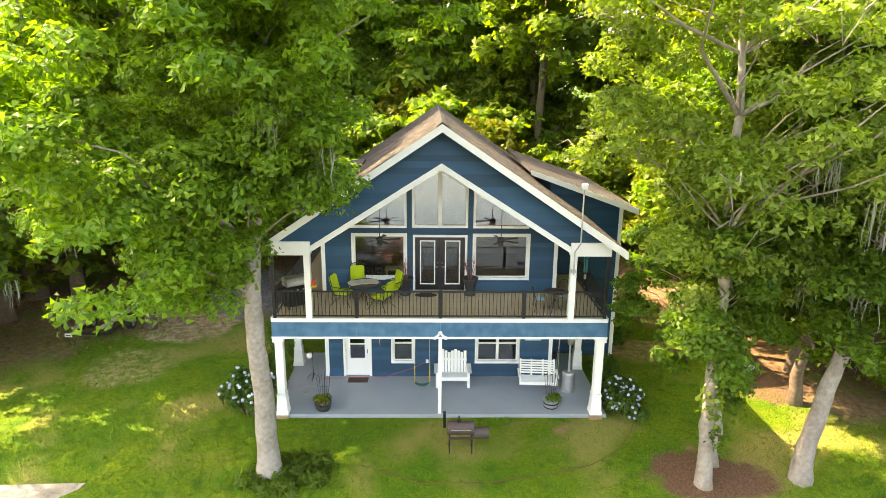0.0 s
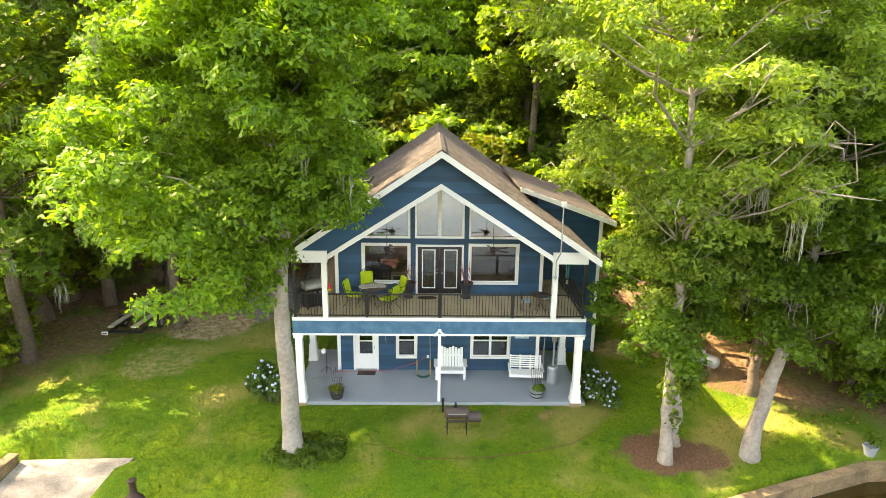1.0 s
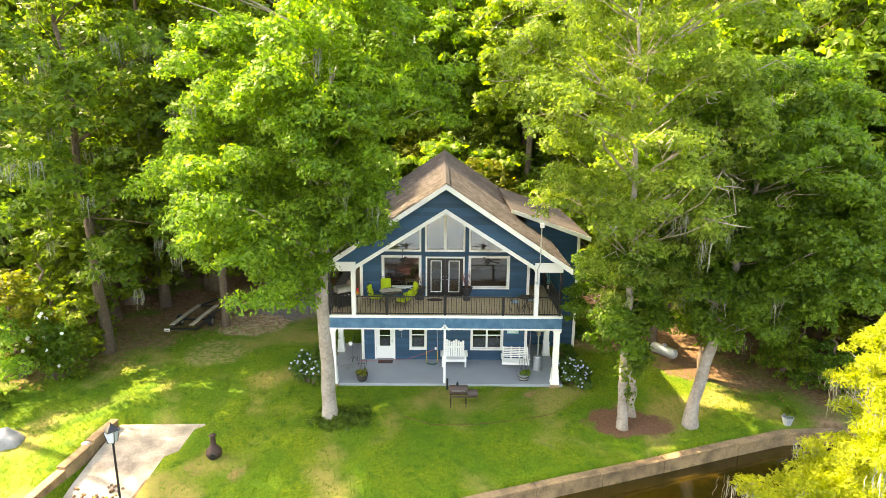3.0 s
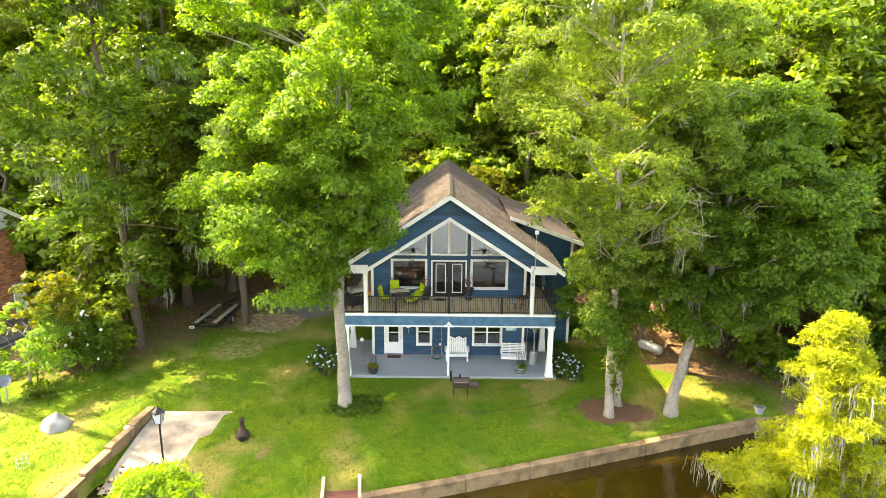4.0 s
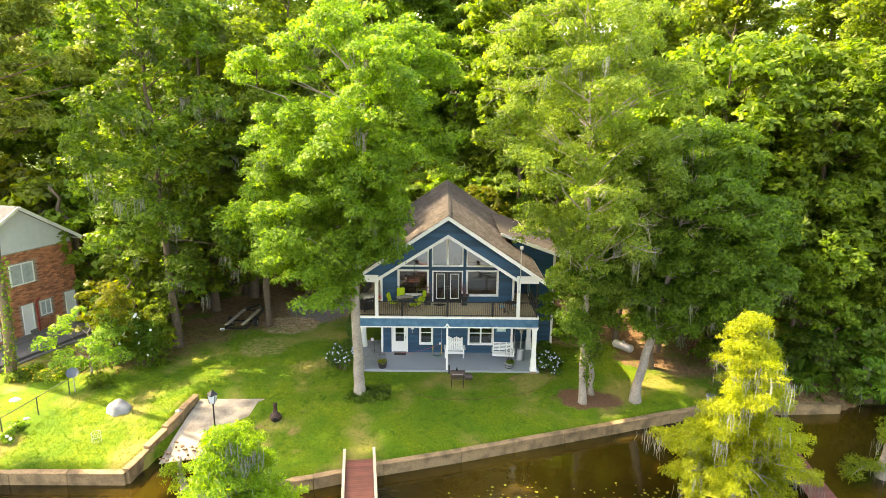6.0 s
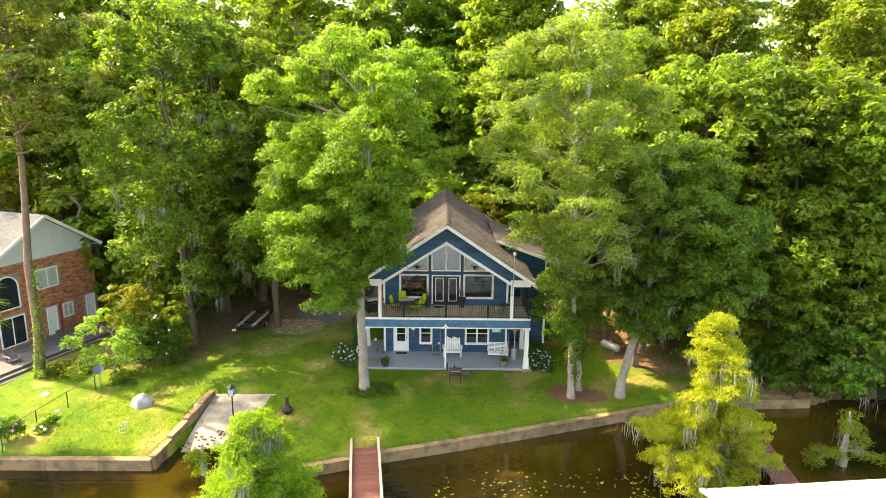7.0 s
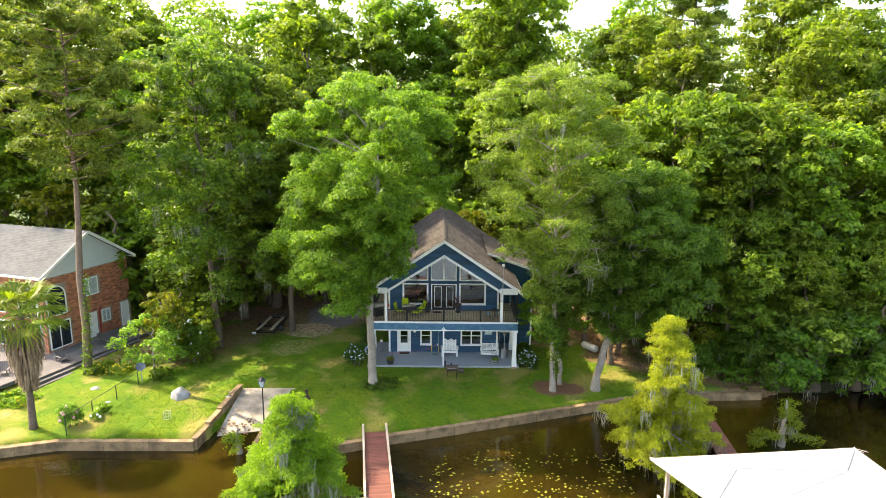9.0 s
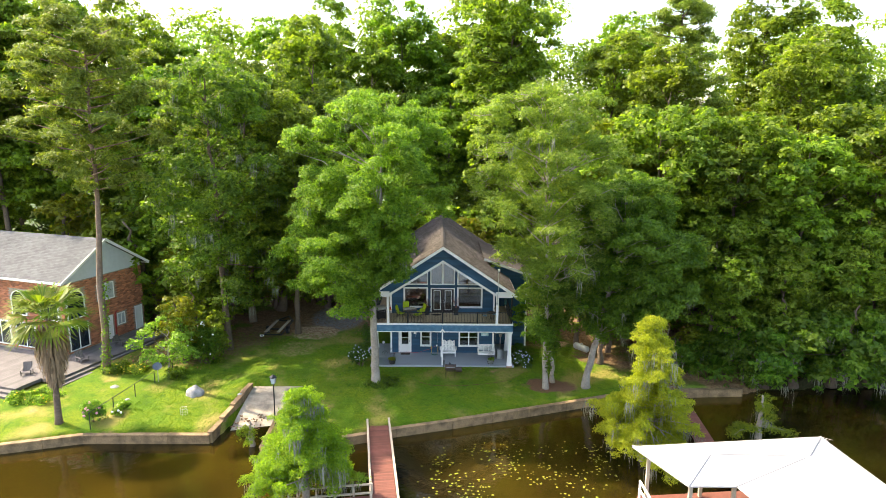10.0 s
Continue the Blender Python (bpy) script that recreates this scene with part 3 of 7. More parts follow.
for x0, x1 in ((-0.895, 0.003), (0.017, 0.915)):
    bm = B()
    cut_boxes(bm, x0, x1, DECK_Z + 0.05, 5.475, WALL_Y + 0.02, WALL_Y + 0.065, [(x0 + 0.19, x1 - 0.19, DECK_Z + 0.28, 5.33)])
    d = part("door", bm, DOORBLACK, house, "black glazed door with white beading")
    bm = B()
    a, b, c, e = x0 + 0.17, x1 - 0.17, DECK_Z + 0.26, 5.35
    for q in ((a, b, c, c + 0.04), (a, b, e - 0.04, e), (a, a + 0.04, c + 0.04, e - 0.04), (b - 0.04, b, c + 0.04, e - 0.04)):
        box(bm, q[0], q[1], WALL_Y + 0.005, WALL_Y + 0.03, q[2], q[3])
    part("beading", bm, WHITE, d, "white glazing bead")
    bm = B()
    box(bm, a + 0.03, b - 0.03, WALL_Y + 0.04, WALL_Y + 0.045, c + 0.03, e - 0.03)
    part("pane", bm, GLASS, d).visible_shadow = False
    bm = B()
    hx = x1 - 0.07 if x0 < 0 else x0 + 0.07
    tube(bm, [(hx, WALL_Y + 0.02, 4.36), (hx, WALL_Y - 0.05, 4.36), (hx + (-0.1 if x0 < 0 else 0.1), WALL_Y - 0.05, 4.36)], 0.014, 8)
    lathe(bm, [(0.028, 0), (0.028, 0.012)], (hx, WALL_Y + 0.0, 4.5), 10)
    part("handle", bm, WHITEMETAL, d)
# white half-glazed door below
bm = B()
for a, b, c, d in ((-3.63, -3.55, 0, 2.13), (-2.64, -2.56, 0, 2.13), (-3.55, -2.64, 2.05, 2.13)):
    box(bm, a, b, WALL_Y - 0.05, WALL_Y + 0.1, c, d)
part("door_frame", bm, WHITE, house)
bm = B()
cut_boxes(bm, -3.545, -2.645, 0.03, 2.045, WALL_Y + 0.0, WALL_Y + 0.05, [(-3.37, -2.82, 0.72, 1.9)])
box(bm, -3.37, -2.82, WALL_Y + 0.0, WALL_Y + 0.05, 1.28, 1.32)
ld = part("door", bm, WHITE, house, "white half-glazed storm door")
bm = B()
box(bm, -3.37, -2.82, WALL_Y + 0.022, WALL_Y + 0.028, 0.72, 1.9)
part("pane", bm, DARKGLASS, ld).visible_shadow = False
bm = B()
tube(bm, [(-2.72, WALL_Y - 0.0, 1.1), (-2.72, WALL_Y - 0.05, 1.1), (-2.72, WALL_Y - 0.05, 0.95), (-2.72, WALL_Y, 0.95)], 0.012, 6)
part("handle", bm, BLACK, ld)

# porch slab, deck floor and its edge boards
bm = B()
slab(bm, [(-5.68, -0.05), (5.68, -0.05), (5.68, 5.0), (5.68, 5.05), (-5.68, 5.05), (-5.68, 5.0)][0:3] + [(-5.68, 5.0)], -0.14, 0.0)
soften(bm, 0.015)
part("porch_slab", bm, SLAB, house, "grey painted concrete slab")
deck_floor = part("deck_floor", box(box(box(B(), -5.45, 5.45, 0.06, WALL_Y, DECK_Z - 0.16, DECK_Z - 0.03), 4.32, 5.45, WALL_Y, 5.08, DECK_Z - 0.16, DECK_Z - 0.03), -5.45, -4.32, WALL_Y, 12.0, DECK_Z - 0.16, DECK_Z - 0.03), DECK, house)
for i in range(18):
    y0 = 0.07 + i * 0.155
    bm = B()
    box(bm, -5.44, 5.44, y0, y0 + 0.149, DECK_Z - 0.03, DECK_Z)
    part("deck_board", bm, DECK, deck_floor)
for s, y1 in ((1, 5.08), (-1, 12.0)):
    for i in range(7):
        x0 = 4.33 + i * 0.16
        bm = B()
        box(bm, min(s * x0, s * (x0 + 0.153)), max(s * x0, s * (x0 + 0.153)), WALL_Y, y1, DECK_Z - 0.03, DECK_Z)
        part("deck_board", bm, DECK, deck_floor)
bm = B()
box(bm, -5.5, 5.5, -0.02, 0.06, 3.31, 3.44)
box(bm, 5.45, 5.53, 0.06, 5.05, 3.31, 3.44)
box(bm, -5.53, -5.45, 0.06, 12, 3.31, 3.44)
part("deck_edge", bm, WHITE, house, "white painted edge board")
bm = B()
for a, b in ((-5.5, -2.75), (-2.745, 0.0), (0.005, 2.745), (2.75, 5.5)):
    box(bm, a, b, 0.0, 0.10, 2.80, 3.31)
box(bm, 5.42, 5.5, 0.1, 5.05, 2.80, 3.31)
box(bm, -5.5, -5.42, 0.1, 12, 2.80, 3.31)
part("fascia", bm, FASCIA, house, "weathered lighter blue fascia boards")
bm = B()
box(bm, -5.52, 5.52, -0.02, 0.12, 2.73, 2.80)
part("fascia_trim", bm, WHITE, house)
bm = B()
box(bm, -5.4, 5.4, 0.12, WALL_Y, 2.9, 2.95)
part("porch_ceiling", bm, WHITE, house)


def column(x, y, z0=0.0, z1=2.75):
    """A white square column, flared at its foot, on a brick plinth."""
    c = part("column", soften((lambda bm: (box(bm, x - 0.13, x + 0.13, y - 0.13, y + 0.13, z0 + 0.75, z1 - 0.12), box(bm, x - 0.18, x + 0.18, y - 0.18, y + 0.18, z1 - 0.12, z1), bm)[2])(B()), 0.008), WHITE, house)
    bm = B()
    prof = [(0.2, 0.0), (0.2, 0.12), (0.18, 0.14), (0.165, 0.5), (0.15, 0.62), (0.16, 0.66), (0.16, 0.75)]
    for (r0, a), (r1, b) in zip(prof, prof[1:]):
        lo = [bm.verts.new((x + sx * r0, y + sy * r0, z0 + a)) for sx, sy in ((-1, -1), (1, -1), (1, 1), (-1, 1))]
        hi = [bm.verts.new((x + sx * r1, y + sy * r1, z0 + b)) for sx, sy in ((-1, -1), (1, -1), (1, 1), (-1, 1))]
        for q in range(4):
            bm.faces.new((lo[q], lo[(q + 1) % 4], hi[(q + 1) % 4], hi[q]))
    bmesh.ops.remove_doubles(bm, verts=bm.verts, dist=0.0005)
    part("column_foot", bm, WHITE, c)
    bm = B()
    box(bm, x - 0.22, x + 0.22, y - 0.22, y + 0.22, -0.3, z0)
    part("plinth", soften(bm, 0.02), BRICKPL, c, "tan brick plinth")


for x, y in ((-5.3, 0.08), (5.3, 0.08), (-5.55, 3.9), (5.45, 3.6)):
    column(x, y)
bm = B()
box(bm, -0.055, 0.055, 0.0, 0.11, -0.05, 2.73)
part("porch_post", bm, WHITE, house, "slim white centre post")
bm = B()
for s in (-1, 1):
    bar(bm, (0, -0.02, 2.93), (s * 0.17, -0.02, 2.77), 0.05, 0.07)
    lathe(bm, [(0.0, -0.06), (0.05, -0.04), (0.065, 0), (0.05, 0.04), (0.0, 0.06)], (s * 0.18, -0.03, 2.77), 10)
lathe(bm, [(0.0, -0.07), (0.06, -0.04), (0.075, 0), (0.06, 0.04), (0.0, 0.07)], (0, -0.04, 2.95), 10)
part("flood_light", bm, WHITE, house, "white twin flood light")
# upper posts, headers
for s in (-1, 1):
    bm = B()
    box(bm, s * 4.25 - 0.1, s * 4.25 + 0.1, -0.06, 0.14, DECK_Z, 5.58)
    part("deck_post", soften(bm, 0.008), WHITE, house)
    bm = B()
    x0, x1 = sorted((s * 4.12, s * 5.42))
    box(bm, x0, x1, -0.1, 0.18, 5.58, 6.02)
    box(bm, min(s * 5.2, s * 5.42), max(s * 5.2, s * 5.42), 0.18, 17.4 if s < 0 else 5.0, 5.62, 5.95)
    part("header", soften(bm, 0.01), WHITE, house)

# ---- roof ----
def roof_z(x, drop=0.0):
    return RIDGE_Z - SLOPE * abs(x) - drop


bm = B()
for s in (-1, 1):
    pts = [(0, RIDGE_Z - 0.03), (0, RIDGE_Z - 0.2), (s * EAVE_X, EAVE_Z - 0.2), (s * EAVE_X, EAVE_Z - 0.03)]
    prism(bm, pts, ROOF_Y0 + 0.02, ROOF_Y1)
roof = part("roof", bm, SHINGLE, house, "weathered brown shingle roof")
# shingle tabs in courses
tv, tf = [], []
rng = np.random.default_rng(5)
slope_len = math.hypot(EAVE_X, RIDGE_Z - EAVE_Z)
ca, sa = EAVE_X / slope_len, (RIDGE_Z - EAVE_Z) / slope_len
for s in (-1, 1):
    for c in range(int(slope_len / 0.16)):
        d0, d1 = slope_len - c * 0.16, slope_len - c * 0.16 - 0.22
        y = ROOF_Y0 - rng.uniform(0, 0.3)
        while y < ROOF_Y1:
            y2 = y + 0.33
            ya, yb = max(y, ROOF_Y0), min(y2 - 0.012, ROOF_Y1)
            if yb - ya > 0.03:
                i = len(tv)
                lift = 0.012 + rng.uniform(0, 0.008)
                for d, h in ((d0, 0.0), (d0, lift + 0.006), (max(d1, 0.02), 0.006)):
                    for yy in (ya, yb):
                        tv.append((s * (d * ca + h * sa), yy, RIDGE_Z - 0.028 - d * sa + h * ca))
                tf += [(i, i + 1, i + 3, i + 2), (i + 2, i + 3, i + 5, i + 4)]
            y = y2
tm = bpy.data.meshes.new("shingles")
tm.from_pydata(tv, [], tf)
tm.materials.append(SHINGLE)
tabs = new("shingles", tm)
tabs.parent = roof
tagged(tabs, "", "", "", "stuff")
for i in range(int((ROOF_Y1 - ROOF_Y0) / 0.3)):
    bm = B()
    y = ROOF_Y0 + i * 0.3
    for s in (-1, 1):
        prism(bm, [(0, RIDGE_Z + 0.035), (s * 0.17, RIDGE_Z + 0.035 - 0.17 * SLOPE), (s * 0.17, RIDGE_Z + 0.01 - 0.17 * SLOPE), (0, RIDGE_Z + 0.01)], y, y + 0.31)
    part("ridge_tile", bm, RIDGECAP, roof, "dark ridge shingle")
# rake boards, gable with lapped boards and the white-trimmed opening
bm = B()
for s in (-1, 1):
    prism(bm, [(0, RIDGE_Z - 0.02), (0, RIDGE_Z - 0.25), (s * (EAVE_X + 0.02), EAVE_Z - 0.25), (s * (EAVE_X + 0.02), EAVE_Z - 0.02)], ROOF_Y0 - 0.04, ROOF_Y0 + 0.02)
part("rake_board", bm, WHITE, house, "white rake board")
bm = B()
for s in (-1, 1):
    box(bm, min(s * EAVE_X, s * (EAVE_X + 0.03)), max(s * EAVE_X, s * (EAVE_X + 0.03)), ROOF_Y0 + 0.02, ROOF_Y1, EAVE_Z - 0.24, EAVE_Z - 0.03)
part("eave_board", bm, WHITE, house)
bm = B()
for s in (-1, 1):
    prism(bm, [(0, RIDGE_Z - 0.22), (s * EAVE_X, EAVE_Z - 0.22), (s * EAVE_X, EAVE_Z - 0.26), (0, RIDGE_Z - 0.26)], ROOF_Y0 + 0.02, 0.0)
part("soffit", bm, WHITE, house)
IN_TOP, IN_SLOPE = 8.49, 0.635
bm = B()
for s in (-1, 1):
    prism(bm, [(0, RIDGE_Z - 0.22), (0, IN_TOP - 0.05), (s * 4.2, IN_TOP - 0.05 - 4.2 * IN_SLOPE), (s * 5.3, IN_TOP - 0.05 - 4.2 * IN_SLOPE), (s * 5.3, RIDGE_Z - 0.22 - 5.3 * SLOPE)], 0.0, 0.1)
gable = part("gable_wall", bm, BLUE, house)


def gable_ends(z):
    out = (RIDGE_Z - 0.1 - z) / SLOPE
    inn = (IN_TOP - 0.05 - z) / IN_SLOPE
    if inn <= 0:
        return [(-out, out)]
    return [(-out, -inn), (inn, out)]


clapboards(gable, 0.0, 6.02, 9.55, gable_ends, pitch=0.195)
bm = B()
for s in (-1, 1):
    prism(bm, [(0, IN_TOP), (0, IN_TOP - 0.2), (s * 4.16, IN_TOP - 0.2 - 4.16 * IN_SLOPE), (s * 4.16, IN_TOP - 4.16 * IN_SLOPE)], -0.06, 0.14)
part("opening_trim", bm, WHITE, house, "white trim along the porch opening")
bm = B()
for s in (-1, 1):
    prism(bm, [(0, IN_TOP - 0.1), (s * 4.14, IN_TOP - 0.1 - 4.14 * IN_SLOPE), (s * 4.14, IN_TOP - 0.16 - 4.14 * IN_SLOPE), (0, IN_TOP - 0.16)], 0.14, WALL_Y)
part("porch_vault", bm, WHITE, house)
# wing with shed roof on the right, small dormer on the left
bm = B()
prism(bm, [(4.35, -0.2), (7.25, -0.2), (7.25, 6.25), (4.35, 7.2)], 5.12, 13.0)
wing = part("side_wing", bm, BLUE, house)
clapboards(wing, 5.12, -0.1, 6.9, lambda z: [(4.4, 7.2 if z < 6.3 else 7.2 - (z - 6.3) / 0.33)])
bm = B()
prism(bm, [(3.5, 7.72), (3.5, 7.58), (7.75, 6.08), (7.75, 6.22)], 4.75, 13.4)
part("wing_roof", bm, SHINGLE, house, "weathered brown shed roof")
bm = B()
prism(bm, [(3.5, 7.70), (3.5, 7.5), (7.79, 5.97), (7.79, 6.20)], 4.70, 4.75)
box(bm, 7.14, 7.29, 5.06, 5.14, -0.15, 6.2)
part("wing_trim", bm, WHITE, house)
bm = B()
prism(bm, [(-3.4, 6.5), (-3.4, 7.62), (-4.7, 7.45), (-4.7, 6.4)], 5.8, 7.4)
part("dormer", bm, BLUE, house, "small blue roof dormer with white trim")
bm = B()
box(bm, -4.78, -4.68, 5.74, 5.84, 6.4, 7.5)
part("dormer_roof", prism(B(), [(-3.1, 7.76), (-3.1, 7.66), (-4.85, 7.44), (-4.85, 7.54)], 5.66, 7.6), SHINGLE, house)
part("dormer_trim", bm, WHITE, house)

# ---- railing ----
railing = thing("deck_railing", "black metal railing round the upper deck", "railing")


def rail_run(p0, p1, posts):
    p0, p1 = Vector(p0), Vector(p1)
    L = (p1 - p0).length
    for z, h in ((0.92, 0.045), (0.09, 0.035)):
        bm = B()
        bar(bm, p0 + Vector((0, 0, z)), p1 + Vector((0, 0, z)), 0.05, h)
        part("rail", bm, BLACK, railing)
    k = int(L / 0.118)
    for i in range(1, k):
        p = p0.lerp(p1, i / k)
        bm = B()
        box(bm, p.x - 0.010, p.x + 0.010, p.y - 0.010, p.y + 0.010, p.z + 0.1, p.z + 0.91)
        part("baluster", bm, BLACK, railing)
    for f in posts:
        p = p0.lerp(p1, f)
        bm = B()
        box(bm, p.x - 0.05, p.x + 0.05, p.y - 0.05, p.y + 0.05, p.z, p.z + 0.97)
        part("rail_post", soften(bm, 0.006), BLACK, railing)


rail_run((-5.38, 0.05, DECK_Z), (5.38, 0.05, DECK_Z), (0, 0.247, 0.5, 0.753, 1))
rail_run((5.38, 0.05, DECK_Z), (5.38, 5.05, DECK_Z), (0.5, 1))
rail_run((-5.38, 0.05, DECK_Z), (-5.38, 11.9, DECK_Z), (0.25, 0.5, 0.75, 1))
for x in (-5.38, 5.38):
    bm = B()
    box(bm, x - 0.055, x + 0.055, 0.0, 0.11, DECK_Z + 0.97, 5.58)
    part("rail_post", bm, BLACK, railing)


# ---- trees ----
def leaf_object(name, pos, nrm, size, mat, parent, seed, aspect=0.5, fold=0.25, tri=False):
    """Many small folded leaves in one mesh, each a kite of two triangles."""
    rng = np.random.default_rng(seed)
    k = len(pos)
    nrm = nrm / np.maximum(np.linalg.norm(nrm, axis=1, keepdims=True), 1e-6)
    a = np.cross(nrm, rng.normal(size=(k, 3)))
    a /= np.maximum(np.linalg.norm(a, axis=1, keepdims=True), 1e-6)
    b = np.cross(nrm, a)
    s = (size * rng.uniform(0.65, 1.35, k))[:, None]
    v = np.empty((k, 4, 3))
    v[:, 0] = pos - a * s * 0.5
    v[:, 1] = pos - b * s * aspect * 0.5 + nrm * s * fold * 0.5
    v[:, 2] = pos + a * s * 0.5 - nrm * s * fold * 0.4
    v[:, 3] = pos + b * s * aspect * 0.5 + nrm * s * fold * 0.5
    c = 4
    if tri:
        v = np.stack((v[:, 0] - b * s * aspect * 0.35, v[:, 0] + b * s * aspect * 0.6 + nrm * s * fold * 0.3, v[:, 2]), axis=1)
        c = 3
    me = bpy.data.meshes.new(name)
    me.vertices.add(k * c)
    me.vertices.foreach_set("co", v.reshape(-1))
    me.loops.add(k * c)
    me.loops.foreach_set("vertex_index", np.arange(k * c))
    me.polygons.add(k)
    me.polygons.foreach_set("loop_start", np.arange(k) * c)
    me.update(calc_edges=True)
    me.materials.append(mat)
    ob = new(name, me)
    ob.parent = parent
    return ob


def clump_leaves(clumps, per, rng, upness=0.5, jitter=0.6, shell=(0.62, 1.05)):
    """Places and facing of leaves over the outside of clumps (x, y, z, rx, rz)."""
    P, N = [], []
    for c in clumps:
        k = max(6, int(per * (c[3] * c[3])))
        d = rng.normal(size=(k, 3))
        d /= np.linalg.norm(d, axis=1, keepdims=True)
        d[:, 2] = np.where(d[:, 2] < -0.35, -d[:, 2], d[:, 2])
        r = rng.uniform(*shell, k)[:, None] * (1 + 0.22 * np.sin(d[:, :1] * 5 + c[0]) * np.cos(d[:, 1:2] * 6 + c[1]))
        P.append(np.array(c[:3]) + d * r * np.array([c[3], c[3], c[4]]))
        N.append(d + np.array([0, 0, upness]) + rng.normal(size=(k, 3)) * jitter)
    return np.concatenate(P), np.concatenate(N)


def crown_clumps(rng, count, centre, rx, ry, z0, z1, r, profile=0.45, flat=0.7, inner=0.35, near=0.62):
    """Clumps through a crown, thicker outside, no two too near each other."""
    out, tries = [], 0
    while len(out) < count and tries < count * 60:
        tries += 1
        h = rng.uniform(0, 1)
        a = rng.uniform(0, math.tau)
        w = max(0.12, 1 - abs(2 * h ** profile - 1) ** 2.4) ** 0.55
        q = math.sqrt(rng.uniform(inner, 1.0))
        wob = 1 + 0.22 * math.sin(a * 3 + h * 7 + centre[0])
        p = np.array([centre[0] + math.cos(a) * rx * w * q * wob, centre[1] + math.sin(a) * ry * w * q * wob, z0 + h * (z1 - z0)])
        rr = r * rng.uniform(0.65, 1.25)
        if all((p[0] - o[0]) ** 2 + (p[1] - o[1]) ** 2 + 1.6 * (p[2] - o[2]) ** 2 > (near * (rr + o[3])) ** 2 for o in out):
            out.append((p[0], p[1], p[2], rr, rr * flat))
    return out


def lobed_clumps(rng, lobes, centre, rx, ry, z0, z1, lobe_r, r, profile=0.9, inner=0.3, cover=3.0, near=0.62):
    """Rounded lobes that merge into one crown, its outside covered with small clumps, as boughs carry their sprays."""
    cc = crown_clumps(rng, lobes, centre, rx, ry, z0, z1, lobe_r, profile, 0.85, inner, near)
    C = np.array(cc)
    out = []
    for x, y, z, R, _ in cc:
        for _k in range(max(5, int(cover * (R / r) ** 2))):
            d = rng.normal(size=3)
            d /= np.linalg.norm(d)
            d[2] = abs(d[2]) if d[2] < -0.5 else d[2]
            q = R * rng.uniform(0.78, 1.1)
            p = np.array((x, y, z)) + d * q * np.array((1, 1, 0.9))
            if np.min(np.linalg.norm((C[:, :3] - p) / np.array((1, 1, 0.9)), axis=1) / C[:, 3]) < 0.68:
                continue
            rr = r * rng.uniform(0.6, 1.35)
            out.append((*p, rr, rr * rng.uniform(0.55, 0.85)))
    return out


def limbs(bm, rng, spine, clumps, r0, share=0.6, n=6):
    """Limbs from the trunk's line up and out to clumps."""
    for c in clumps:
        if rng.uniform() > share:
            continue
        tgt = Vector(c[:3])
        best = min(range(len(spine)), key=lambda i: (Vector(spine[i]) - (tgt - Vector((0, 0, 0.55 * (tgt - Vector(spine[i])).xy.length)))).length)
        s = Vector(spine[best])
        L = (tgt - s).length
        if L < 0.8:
            continue
        m1 = s.lerp(tgt, 0.35) + Vector((rng.uniform(-1, 1), rng.uniform(-1, 1), rng.uniform(-0.2, 1))) * L * 0.07
        m2 = s.lerp(tgt, 0.7) + Vector((rng.uniform(-1, 1), rng.uniform(-1, 1), rng.uniform(0, 1))) * L * 0.09
        r = min(r0 * 0.36, 0.014 + L * 0.0075)
        tube(bm, [s, m1, m2, tgt], [r, r * 0.7, r * 0.42, 0.012], n, False)


def moss_strands(name, rng, points, mat, parent, length=(0.5, 1.4), per=22):
    """Hanging grey strands: thin drooping ribbons below points."""
    V, F = [], []
    for p in points:
        for _ in range(per):
            x, y, z = p[0] + rng.normal() * 0.18, p[1] + rng.normal() * 0.18, p[2] + rng.uniform(-0.1, 0.1)
            L, a, w = rng.uniform(*length) * rng.uniform(0.35, 1.0), rng.uniform(0, math.tau), rng.uniform(0.006, 0.016)
            i = len(V)
            for k, t in enumerate((0, 0.35, 0.7, 1.0)):
                ww = w * (0.6, 1.0, 0.7, 0.08)[k]
                ox, oy = rng.normal() * 0.03, rng.normal() * 0.03
                V += [(x + ox - math.cos(a) * ww, y + oy - math.sin(a) * ww, z - L * t), (x + ox + math.cos(a) * ww, y + oy + math.sin(a) * ww, z - L * t)]
            F += [(i + 2 * k, i + 2 * k + 1, i + 2 * k + 3, i + 2 * k + 2) for k in range(3)]
    me = bpy.data.meshes.new(name)
    me.from_pydata(V, [], F)
    me.materials.append(mat)
    ob = new(name, me)
    ob.parent = parent
    return tagged(ob, "grey hanging moss", "", "", "stuff")


